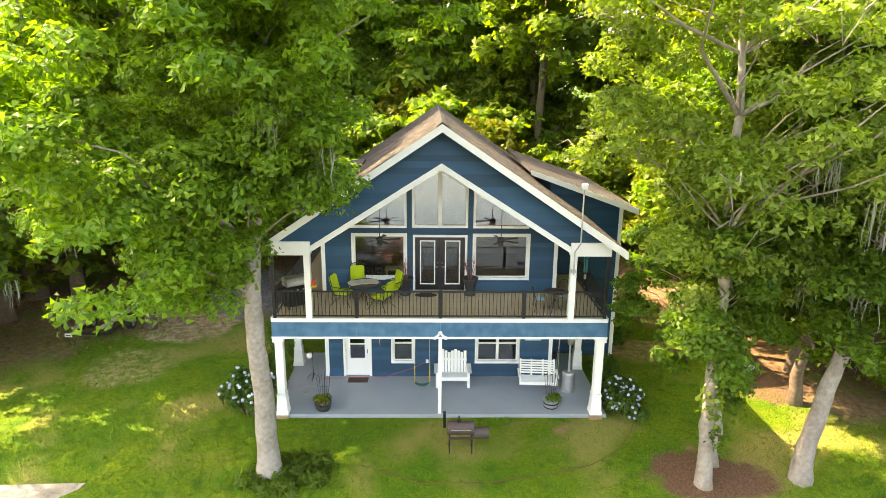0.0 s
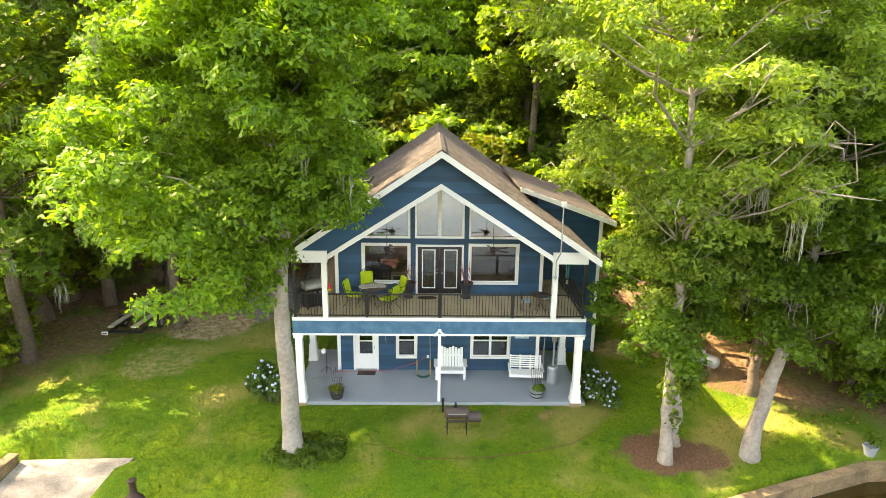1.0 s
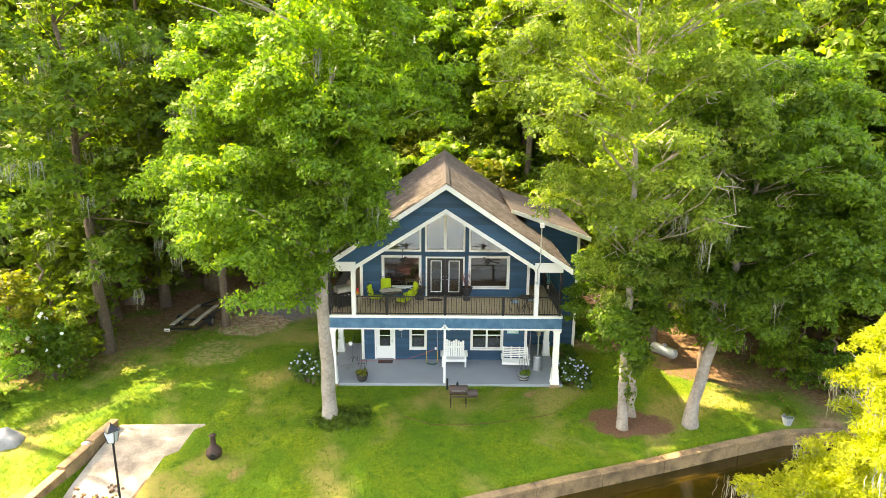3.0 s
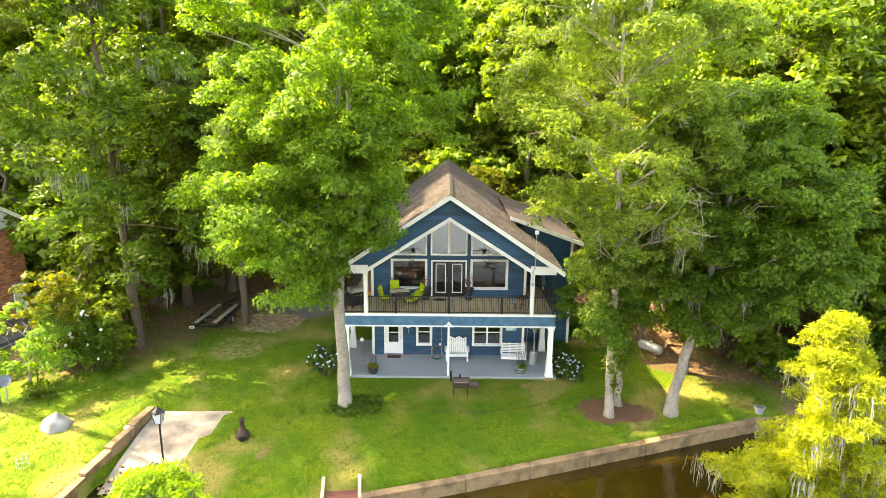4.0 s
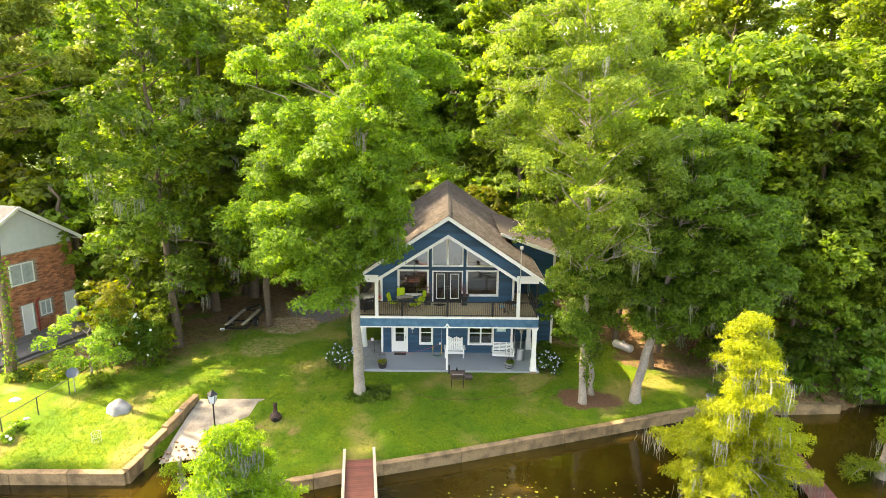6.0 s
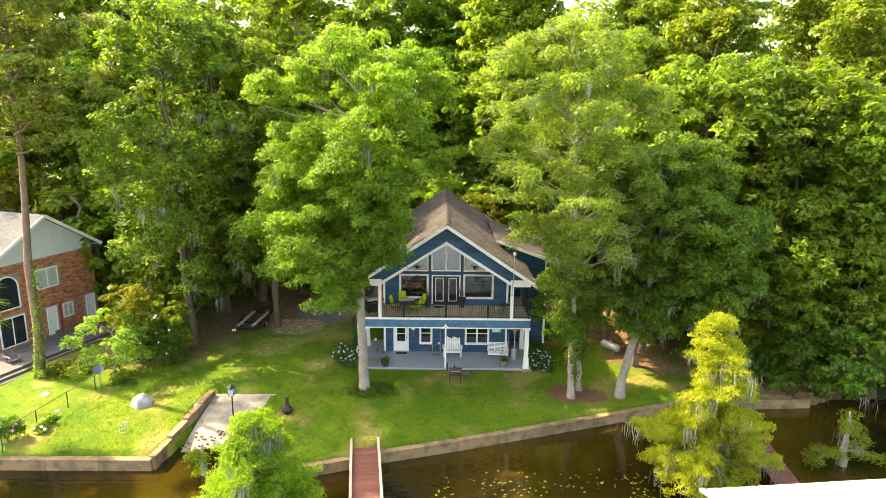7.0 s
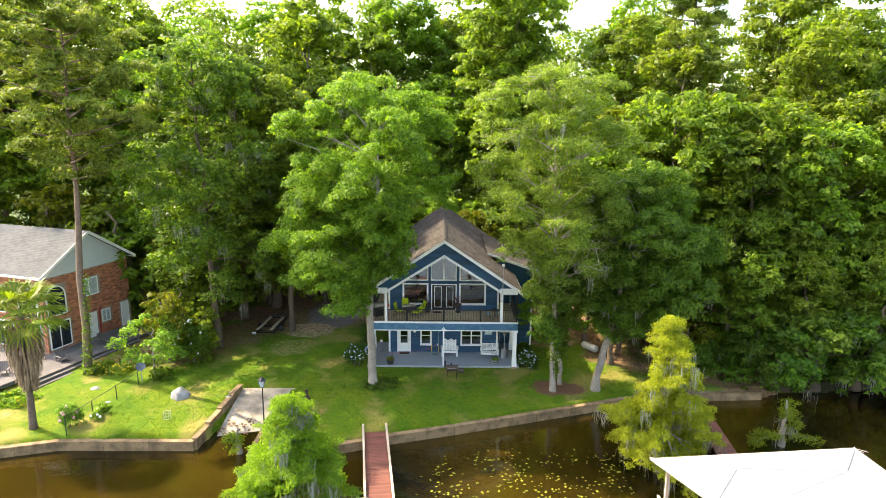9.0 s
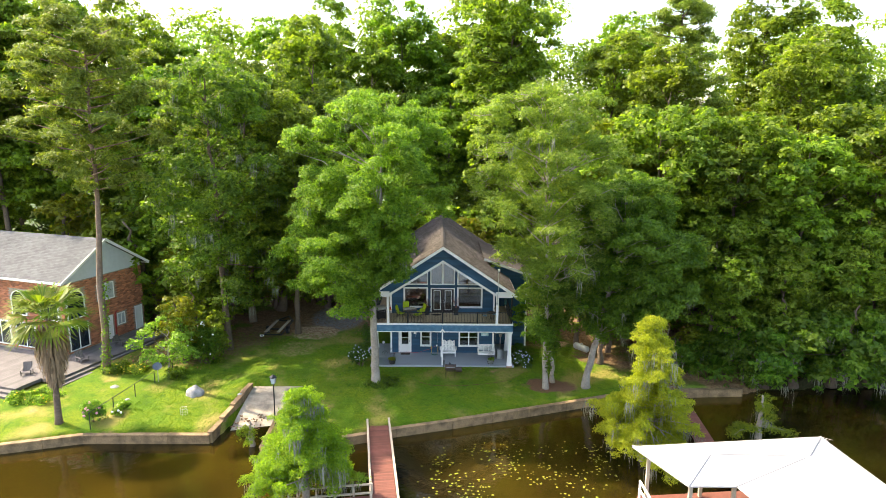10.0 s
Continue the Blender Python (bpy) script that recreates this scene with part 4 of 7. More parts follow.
def tree(name, label, base, clumps, spine, r0, per, size, leaf, bark, seed, share=0.6, moss=0, upness=0.5, aspect=0.5, flare=1.5, moss_len=(0.5, 1.5), jitter=0.6, twigs=0, category="tree", tri=False, rough=False):
    """A tree whose trunk follows the spine; clumps and spine are given from its base."""
    rng = np.random.default_rng(seed)
    t = thing(name, label, category, base)
    bm = B()
    n = len(spine)
    path, radii, steps = [], [], 1 if tri and not rough else 4
    for i in range(n - 1):
        for q in range(steps):
            f = i + q / steps
            path.append(Vector(spine[i]).lerp(Vector(spine[i + 1]), q / steps))
            radii.append(r0 * (1 + (flare - 1) * max(0, 1 - f * 1.1) ** 2) * (1 - 0.88 * f / (n - 1)) + 0.015)
    path.append(Vector(spine[-1]))
    radii.append(r0 * 0.12 + 0.015)
    tube(bm, path, radii, 7 if tri and not rough else 12)
    knots = [(Vector(path[rng.integers(1, len(path) // 2 + 1)]) + Vector((rng.normal(), rng.normal() - 0.6, rng.normal() * 0.3)).normalized() * r0) for _ in range(9)]
    for v in bm.verts:
        out = Vector((v.co.x - spine[0][0], v.co.y - spine[0][1], 0))
        k = noise.noise(v.co * 2.2 + Vector((seed, 0, 0))) * 0.16 + noise.noise(Vector((v.co.x * 9, v.co.y * 9, v.co.z * 2.5))) * 0.10
        k += sum(0.35 * max(0, 1 - (v.co - p).length / (r0 * 0.8)) for p in knots)
        near = min(path, key=lambda p: abs(p.z - v.co.z))
        v.co += Vector((v.co.x - near.x, v.co.y - near.y, 0)) * k
    limbs(bm, rng, spine[max(1, n // 3):], clumps, r0, share)
    for _ in range(twigs):
        c = clumps[rng.integers(len(clumps))]
        s = Vector(c[:3])
        out = Vector((c[0] - spine[-1][0], c[1] - spine[-1][1], rng.uniform(-0.5, 1.2))).normalized()
        for _k in range(3):
            e = s + (out + Vector(rng.normal(size=3)) * 0.55) * c[3] * rng.uniform(1.0, 1.5)
            tube(bm, [s, s.lerp(e, 0.5) + Vector(rng.normal(size=3)) * 0.2, e], [0.024, 0.016, 0.006], 4, False)
    part("trunk", bm, bark, t, smooth=True)
    P, N = clump_leaves(clumps, per, rng, upness, jitter)
    leaf_object("crown", P, N, size, leaf, t, seed + 1, aspect, tri=tri)
    if moss:
        pts = [(c[0] + rng.normal() * c[3] * 0.5, c[1] + rng.normal() * c[3] * 0.5, c[2] - c[4] * 0.5) for c in clumps if rng.uniform() < moss]
        if pts:
            moss_strands("moss", rng, pts, MOSS, t, moss_len)
    return t


def spine_to(h, lean=(0, 0), rng=None, n=13, wob=0.09):
    return [(lean[0] * (i / (n - 1)) + (0 if i == 0 else rng.normal() * wob), lean[1] * (i / (n - 1)) + (0 if i == 0 else rng.normal() * wob), h * i / (n - 1) - (0.3 if i == 0 else 0)) for i in range(n)]


# the tall tree beside the porch
rng = np.random.default_rng(11)
cl = lobed_clumps(rng, 40, (0.0, 0.2), 4.9, 4.9, 11.5, 20.0, 1.5, 0.6, 0.9, 0.15, 3.2, 0.5)
cl += lobed_clumps(rng, 44, (-2.0, 0.0), 4.3, 4.4, 5.9, 13.0, 1.4, 0.6, 0.85, 0.1, 3.2, 0.5)
cl += lobed_clumps(rng, 10, (1.2, -0.4), 1.7, 1.8, 5.8, 11.5, 1.0, 0.55, 0.85, 0.0)
cl += lobed_clumps(rng, 9, (-0.8, -0.5), 1.3, 1.3, 6.3, 8.6, 0.85, 0.5, 0.85, 0.0)
cl = [c for c in cl if c[0] + c[3] * 0.95 < (0.5 if c[2] < 7.8 else 3.1 if c[2] < 12.5 else 6.0) and c[2] - c[4] > (6.8 if c[0] < -2.2 else 5.2)]
tree("oak_tree", "tall leafy tree with pale grey trunk on the lawn", (-4.8, -3.3, -0.3), cl, [(x - 0.42 * math.sin(math.pi * min(1, max(0, z) / 12)), y, z) for x, y, z in spine_to(17, (0.4, 0.3), rng, wob=0.06)], 0.30, 560, 0.165, LEAF_OAK, BARK, 21, 0.06, 0.02, 0.55, aspect=0.62, twigs=8, tri=True, rough=True)
# pale tree with bare twigs
rng = np.random.default_rng(12)
cl = lobed_clumps(rng, 62, (-0.5, 0.3), 4.7, 4.8, 7.4, 21.2, 1.4, 0.6, 0.9, 0.15, 2.6, 0.52)
cl += lobed_clumps(rng, 6, (-0.2, 0.3), 1.8, 2.0, 5.0, 9.0, 1.1, 0.55, 0.9)
cl = [c for c in cl if c[0] - c[3] * 0.9 > (-2.7 if c[2] < 9 else -4.3 if c[2] < 11.5 else -6)]
tree("water_oak_tree", "tall pale green tree with bare grey twigs", (7.65, -3.4, -0.4), cl, spine_to(18, (-0.5, 0.3), rng), 0.19, 430, 0.16, LEAF_PALE, BARK, 22, 0.12, 0.015, 0.55, aspect=0.6, twigs=110, tri=True, rough=True)
# leaning tree and its dark crown
rng = np.random.default_rng(13)
cl = lobed_clumps(rng, 56, (2.8, 1.8), 4.8, 4.4, 4.3, 14.6, 1.4, 0.6, 0.85, 0.1, 3.2, 0.5)
cl += lobed_clumps(rng, 10, (1.7, -0.3), 2.3, 1.6, 3.7, 6.4, 0.95, 0.5, 0.85, 0.0)
tree("live_oak_tree", "leaning smooth-barked tree with dark dense crown", (10.62, -3.1, -0.4), cl, spine_to(12, (2.6, 1.2), rng, wob=0.05), 0.26, 480, 0.17, LEAF_DARK, BARK, 23, 0.06, 0.02, 0.55, aspect=0.75, tri=True, rough=True)
rng = np.random.default_rng(14)
cl = lobed_clumps(rng, 22, (0.3, 0), 3.6, 3.4, 4.0, 12.0, 1.4, 0.65, 0.85)
tree("live_oak_tree", "dark dense tree behind the gas tank", (11.9, 5.4, -0.2), cl, spine_to(10, (0.2, 0), rng), 0.22, 330, 0.21, LEAF_OAK, DARKBARK, 24, 0.1, 0.03, 0.55, aspect=0.75, tri=True)
rng = np.random.default_rng(16)
cl = lobed_clumps(rng, 17, (-1.0, 0.2), 1.9, 2.0, 3.3, 8.4, 0.95, 0.45, 0.9, 0.05)
cl = [c for c in cl if c[0] - c[3] * 0.9 > -3.4]
tree("live_oak_tree", "dark small-leaved tree close to the house", (8.35, -2.5, -0.35), cl, spine_to(7, (-0.8, 0.3), rng), 0.15, 760, 0.15, LEAF_DARK, BARK, 26, 0.08, 0.03, 0.55, aspect=0.75, tri=True)
rng = np.random.default_rng(17)
cl = lobed_clumps(rng, 18, (1.2, 0.2), 3.1, 2.7, 2.8, 7.8, 1.15, 0.5, 0.9, 0.1)
tree("live_oak_tree", "dark low-hanging tree at the wood edge", (12.8, 1.05, -0.3), cl, spine_to(7, (0.3, 0.2), rng), 0.22, 620, 0.17, LEAF_DARK, DARKBARK, 27, 0.08, 0.06, 0.55, aspect=0.75, tri=True)
# ivy on the pale trunk
rng = np.random.default_rng(15)
ivy = thing("ivy", "green ivy round a pale trunk", "ivy", (7.7, -3.45, -0.3))
P, N = clump_leaves([(0.05, -0.1, 2.5, 0.62, 0.7), (0.25, 0, 3.1, 0.6, 0.5), (-0.1, -0.1, 3.9, 0.42, 0.7), (0, -0.15, 1.3, 0.3, 0.7), (0.05, -0.1, 4.8, 0.7, 0.6)], 700, rng)
leaf_object("leaves", P, N, 0.16, LEAF_DARK, ivy, 25, 0.8)

# models for the woods: built once, then copied
def wood_model(seed, h, rx, z0, leaf, bark, count, label, moss=0.0, per=95, size=0.38, r=1.5, prof=0.9, name="woodland_tree", share=0.05, up=0.7):
    rng = np.random.default_rng(seed)
    cl = lobed_clumps(rng, count, (0, 0), rx * 0.86, rx * 0.86, z0, h - r, r * 1.35, r * 0.5, prof, 0.35, 2.4, 0.46)
    return tree(name, label, (0, 0, 0), cl, spine_to(h * 0.9, (rng.normal() * 0.5, rng.normal() * 0.5), rng), 0.28, per, size, leaf, bark, seed, share, moss, up, 0.75, tri=True)


def pine_model(seed, h, z0, rx, bark=DARKBARK):
    """A pine: long bare stem, whorls of limbs with tufts of needles."""
    rng = np.random.default_rng(seed)
    t = thing("pine_tree", "tall pine with bare stem and tufted crown", "tree")
    bm = B()
    sp = spine_to(h, (0.6, 0.2), rng, 8, 0.12)
    tube(bm, sp, [0.30 - 0.26 * i / 7 for i in range(8)], 9)
    cl = []
    k = 52
    for i in range(k):
        f = (i + 0.5) / k
        z = z0 + (h - z0) * f
        a = i * 2.4 + rng.uniform(-0.4, 0.4)
        L = rx * (0.35 + 0.75 * math.sin(math.pi * (0.18 + 0.8 * f))) * rng.uniform(0.6, 1.1)
        s = Vector((0.6 * z / h, 0.2 * z / h, z))
        e = s + Vector((math.cos(a) * L, math.sin(a) * L, 0.25 * L))
        tube(bm, [s, s.lerp(e, 0.5) + Vector((0, 0, -0.1)), e], [0.07, 0.045, 0.015], 5, False)
        for q in (0.5, 0.8, 1.0):
            p = s.lerp(e, q) + Vector(rng.normal(size=3)) * 0.3
            cl.append((p.x, p.y, p.z + 0.2, rng.uniform(0.55, 1.0), rng.uniform(0.35, 0.6)))
    part("trunk", bm, bark, t, smooth=True)
    P, N = clump_leaves(cl, 420, rng, 0.7, 0.8, (0.35, 1.1))
    leaf_object("crown", P, N, 0.36, LEAF_PINE, t, seed + 1, 0.3, 0.1, tri=True)
    return t


models = [
    wood_model(31, 27, 4.6, 7, LEAF_WOOD, DARKBARK, 42, "tall woodland tree in full leaf"),
    wood_model(32, 31, 4.2, 10, LEAF_WOOD, DARKBARK, 42, "tall slender woodland tree in full leaf"),
    wood_model(33, 22, 5.2, 4, LEAF_OAK, DARKBARK, 42, "broad bright green woodland tree"),
    wood_model(34, 20, 4.8, 3, LEAF_WOOD, DARKBARK, 38, "dark dense woodland tree"),
    wood_model(35, 19, 3.6, 4, LEAF_OLIVE, DARKBARK, 30, "yellowish green woodland tree"),
]
pine = pine_model(36, 29, 14, 4.2)
mossy = wood_model(37, 25, 5.0, 4.5, LEAF_MOSSY, DARKBARK, 44, "tall tree hung with grey moss", 0.16, 135, 0.28, 1.35, share=0.08)
under = wood_model(38, 6.5, 2.6, 0.4, LEAF_WOOD, DARKBARK, 13, "leafy undergrowth tree at the wood edge", 0.02, 140, 0.30, 0.95, 0.6, "understory_tree")
under2 = wood_model(39, 7.5, 2.4, 0.8, LEAF_OLIVE, DARKBARK, 12, "light green undergrowth tree", 0.0, 140, 0.28, 0.9, 0.6, "understory_tree")


def put(model, x, y, s=1.0, turn=None, group="", sz=None):
    """The model itself at its first place, copies after that."""
    r = random.uniform(0, 360) if turn is None else turn
    model.scale = (1, 1, 1)
    m = pose(x, y, ground_z(x, y) - 0.15, 0, 0, r)
    o = copy_thing(model, m)
    o.scale = (s, s, sz or s)
    if group:
        tagged(o, group=group)
    return o


# trees that stand out by place
put(mossy, -18.1, 3.8, 1.0, 20)
put(mossy, -18.3, 11.5, 1.05, 140)
put(mossy, -12.0, 16.5, 0.95, 260)
put(models[0], -13.16, 7.9, 0.78, 40)
put(models[2], -25.5, 14.0, 0.8, 75)
put(under, -20.4, 8.6, 1.5, 10)
put(under, -27.0, 11.5, 1.7, 100)
put(under2, -21.0, 12.0, 1.7, 200)
put(under, -16.5, 15.0, 1.6, 300)
put(under, -31.0, 13.5, 1.9, 30)
put(under2, -36.0, 12.5, 1.6, 130)
put(models[3], 14.05, 3.6, 0.72, 80)
put(models[3], 14.1, 9.2, 0.85, 200)
put(models[2], 18.5, 5.5, 0.98, 10)
put(models[2], 24.0, 4.5, 0.95, 120)
put(models[4], 15.5, 11.5, 1.05, 30)
put(models[3], 29.5, 3.5, 0.95, 150)
put(models[2], 35.5, 5.0, 1.0, 220)
put(models[3], 21.5, 1.2, 0.62, 300)
put(models[3], 26.5, 0.4, 0.55, 60)
put(models[3], 32.0, 0.3, 0.6, 10)
put(models[2], 42.0, 5.5, 1.05, 100)
put(models[4], 27.0, 10.5, 1.1, 60)
put(models[0], 21.0, 12.5, 0.95, 60)
put(models[0], 33.0, 12.0, 0.95, 160)
put(models[0], 40.0, 22.0, 1.05, 260)
put(pine, 23.5, 18.0, 1.08, 50)
put(pine, 7.0, 27.0, 1.1, 100)
put(models[0], -9.0, 33.5, 1.05, 20)
put(models[3], 0.5, 33.0, 1.2, 70)
put(models[0], 8.0, 34.0, 1.05, 200)
put(models[1], -4.5, 38.0, 1.15, 20)
put(models[1], 2.5, 41.0, 1.1, 120)
put(pine, -44.0, 16.0, 1.1, 150)
put(models[1], -15.5, 37.0, 1.1, 250)
put(models[0], -22.0, 36.0, 1.15, 330)
put(models[4], -2.0, 27.0, 0.62, 15)
put(models[2], 4.5, 27.5, 0.6, 115)
for x, k in ((-17, 2.0), (-11, 2.2), (-5.5, 2.0), (0, 2.3), (5.5, 2.0), (11, 2.2)):
    put(under, x, 31.0 + (x % 3), k, x * 31 % 360, "undergrowth in the woods")
put(models[3], -46.0, 21.0, 1.0, 15)
put(models[3], -53.0, 22.0, 1.1, 95)
put(models[2], -39.0, 25.0, 0.9, 195)
# rows of the wood behind
wr = random.Random(4)
for row, (y, step) in enumerate(((19, 6.4), (26.5, 7.2))):
    x = -58 - row * 6
    while x < 58 + row * 6:
        px, py = x + wr.uniform(-1.6, 1.6), y + wr.uniform(-2.6, 2.6)
        keep = not (-9 < px < 15 and py < 22.5) and not (-23 < px < 4 and py > 22.5)
        if keep:
            k = wr.choice((0, 0, 1, 1, 0, 2, 3)) if row else wr.choice((0, 1, 2, 3, 0, 4))
            if wr.random() < 0.06:
                put(pine, px, py, wr.uniform(0.9, 1.1), wr.uniform(0, 360), "woods behind the house")
            else:
                put(models[k], px, py, wr.uniform(0.99, 1.15), wr.uniform(0, 360), "woods behind the house")
        x += step
# undergrowth along the wood's edge
for k, (x, y, s) in enumerate(((-20.5, 0.5, 0.75), (-18.6, 1.6, 0.6), (-20.6, 4.4, 0.9), (-25, 10, 1.0), (-8.5, 19, 1.1), (-3.5, 21, 1.2), (2.5, 21.0, 1.2), (7.5, 20, 1.1), (17.0, 1.6, 0.55), (19.6, 0.0, 0.5), (20, 8, 0.9), (16.5, 8.5, 0.7), (24, 0.2, 0.6), (29, 0.0, 0.6), (34.5, 0.6, 0.7), (39, 1.5, 0.9), (-31, 12, 1.0), (-36, 11, 1.1), (13, 18, 1.1), (-12, 17, 1.0), (26, 15, 1.1), (-17, 15.5, 1.0))):
    put(under if k % 3 else under2, x, y, s, k * 67 % 360, "undergrowth at the wood edge")
for x, y in ((-9, 24.5), (-5.4, 26), (-1.5, 24.5), (2.4, 25.8), (6.2, 24.6), (10, 26), (13.6, 24.5), (17, 26)):
    put(under, x, y, wr.uniform(1.3, 1.7), wr.uniform(0, 360), "undergrowth in the woods")
for row, (y, step) in enumerate(((23, 4.8),)):
    x = -62
    while x < 62:
        put(under, x + wr.uniform(-1, 1), y + wr.uniform(-1.5, 1.5), wr.uniform(1.0, 1.5), wr.uniform(0, 360), "undergrowth in the woods")
        x += step
under3 = wood_model(40, 6.0, 2.8, 0.3, LEAF_DARK, DARKBARK, 15, "dark leafy tree overhanging the water", 0.08, 140, 0.30, 0.95, 0.6, "understory_tree")
for x, y, s in ((24.8, -1.5, 1.0), (27.2, -1.3, 1.25), (30.3, -1.0, 1.2), (33.2, -0.8, 1.3), (36.4, -0.4, 1.3), (40.0, 0.6, 1.3), (45, 1.5, 1.4), (18.6, -0.6, 0.6), (22.0, -0.9, 0.75)):
    put(under3, x, y, s, x * 40 % 360, "trees along the bank")
under = [under, under3]
for mdl in models + [pine, mossy, under2] + under:
    for o in (*mdl.children_recursive, mdl):
        bpy.data.objects.remove(o)

# far wood, beyond what can be told apart
rng = np.random.default_rng(401)
fc = []
for _ in range(1400):
    x = rng.uniform(-95, 95)
    top = 30 + 2.5 * math.sin(x * 0.55) + 2 * math.sin(x * 1.3 + 1)
    r = rng.uniform(1.6, 2.8)
    fc.append((x, rng.uniform(37, 45), top * rng.uniform(0.15, 1.0) ** 0.7, r, r * 0.8))
P, N = clump_leaves(fc, 22, rng, 0.7, 0.7)
far = leaf_object("far_woods", P, N, 0.55, LEAF_WOOD, None, 402, 0.7, tri=True)
tagged(far, "distant green woodland behind the trees", "woods", "", "stuff")

# ---- lakeside: cypress, dock, boathouse, lamp ----
def cypress(label, base, z0, z1, rx, count, leaf, seed, r=0.75, per=420, size=0.20, moss=0.6, lean=(0, 0)):
    rng = np.random.default_rng(seed)
    cl = []
    while len(cl) < count:
        h = rng.uniform(0, 1) ** 1.15
        w = (1 - h) ** 0.5 * (0.78 + 0.25 * min(1, h * 5))
        a, reach, tilt = rng.uniform(0, math.tau), rng.uniform(0.72, 1.2), rng.uniform(-0.3, 0.25)
        for q in (0.25, 0.45, 0.62, 0.78, 0.92, 1.05):
            d = q * reach * w * rx
            rr = r * rng.uniform(0.6, 1.15) * (1.15 - 0.5 * q) * (0.7 + 0.3 * w)
            b = a + rng.normal() * 0.16
            cl.append((lean[0] * h + math.cos(b) * d, lean[1] * h + math.sin(b) * d, max(0.5, z0 + h * (z1 - z0) + tilt * d - 0.16 * q * q * d + rng.normal() * 0.12), rr, rr * 0.45))
    return tree("cypress_tree", label, base, cl, spine_to(z1 * 0.95, lean, rng, wob=0.04), 0.22, per, size, leaf, BARK, seed, 0.3, moss, 0.6, 0.26, 2.2, (0.5, 1.4), 0.8, tri=True)


cypress("green feathery cypress standing in the water", (-7.1, -17.4, -1.5), 1.9, 6.9, 2.9, 420, LEAF_CYPRESS2, 51, 0.7, per=1150, size=0.165, moss=0.25)
cypress("low cypress sapling in the shallows", (-12.0, -10.6, -1.6), 0.9, 2.1, 1.2, 12, LEAF_CYPRESS2, 52, 0.5, moss=0)
cypress("yellow green cypress hung with moss in the water", (12.2, -12.0, -1.5), 1.4, 8.9, 3.2, 460, LEAF_CYPRESS, 53, 0.72, per=1150, size=0.165, moss=0.22)
cypress("low spreading green cypress in the water", (20.6, -9.2, -1.5), 0.6, 3.4, 2.8, 34, LEAF_CYPRESS2, 54, 0.7, moss=0.1)

dock = thing("dock", "red brown plank dock with pale timber side rails", "dock")
D0, D1 = Vector((-4.15, -9.2, -0.56)), Vector((-2.2, -23.5, -0.56))
dd = (D1 - D0).normalized()
dn = Vector((-dd.y, dd.x, 0))
L = (D1 - D0).length
for i in range(int(L / 0.15)):
    p = D0 + dd * (i * 0.15 + 0.07)
    bm = B()
    bar(bm, p - dn * 0.62, p + dn * 0.62, 0.142, 0.04)
    part("plank", bm, WOODRED, dock)
for s in (-1, 1):
    bm = B()
    bar(bm, D0 + dn * s * 0.66 + Vector((0, 0, -0.12)), D1 + dn * s * 0.66 + Vector((0, 0, -0.12)), 0.05, 0.2)
    part("stringer", bm, WOODRED, dock)
    bm = B()
    a, c = D0 - dd * 0.7 + dn * s * 0.70 + Vector((0, 0, 0.18)), D1 + dn * s * 0.70 + Vector((0, 0, 0.18))
    bar(bm, a, c, 0.13, 0.07)
    part("side_rail", soften(bm, 0.008), WOODPALE, dock)
    for i in range(8):
        p = D0 + dd * (L * i / 7) + dn * s * 0.70
        bm = B()
        bar(bm, p + Vector((0, 0, -1.6 if i else -0.1)), p + Vector((0, 0, 0.15)), 0.1, 0.1)
        part("post", bm, WOODPALE, dock)
walkway = thing("walkway_rail", "pale timber handrail standing on posts in the water", "railing")
for z in (0.0, -0.5):
    bm = B()
    bar(bm, (-8.6, -17.5, z), (-3.7, -16.8, z), 0.11, 0.07)
    part("rail", bm, WOODPALE, walkway)
for i in range(6):
    bm = B()
    x = -8.5 + i * 0.95
    bar(bm, (x, -17.5 + i * 0.135, -2.0), (x, -17.5 + i * 0.135, -0.02), 0.09, 0.09)
    part("post", bm, WOODPALE, walkway)
bm = B()
bar(bm, (-8.6, -18.3, -0.62), (-3.4, -17.5, -0.62), 1.3, 0.05)
part("platform", bm, WOODRED, walkway, "red brown plank platform")
pier = thing("boathouse_pier", "narrow red brown pier to the boathouse", "dock")
for i in range(66):
    bm = B()
    y = -3.6 - i * 0.18
    bar(bm, (16.5 - 0.02 * i, y, -0.55), (17.7 - 0.02 * i, y, -0.55), 0.17, 0.04)
    part("plank", bm, WOODRED, pier)

boathouse = thing("boathouse", "boathouse with white metal roof over the water", "boathouse")
RZ = 2.15
A_, B_, D_, E_ = Vector((9.83, -16.76, RZ)), Vector((20.42, -15.6, RZ)), Vector((21.2, -29.0, RZ)), Vector((15.6, -29.0, RZ))
F_, G_ = Vector((13.6, -20.45, RZ)), Vector((11.35, -20.45, RZ))
R0, R1 = Vector((17.6, -19.2, RZ + 0.85)), Vector((18.3, -29.0, RZ + 0.85))
R2 = Vector((13.2, -18.4, RZ + 0.5))
bm = B()
tri = [(A_, B_, R0, R2), (A_, R2, G_), (G_, R2, F_), (R2, R0, F_), (F_, R0, R1, E_), (B_, D_, R1, R0)]
for f in tri:
    bm.faces.new([bm.verts.new(p) for p in f])
bmesh.ops.remove_doubles(bm, verts=bm.verts, dist=0.001)
geo = bmesh.ops.extrude_face_region(bm, geom=bm.faces[:])
bmesh.ops.translate(bm, verts=[v for v in geo["geom"] if isinstance(v, bmesh.types.BMVert)], vec=(0, 0, 0.07))
broof = part("roof", bm, WHITEMETAL, boathouse, "white metal roof sheets")
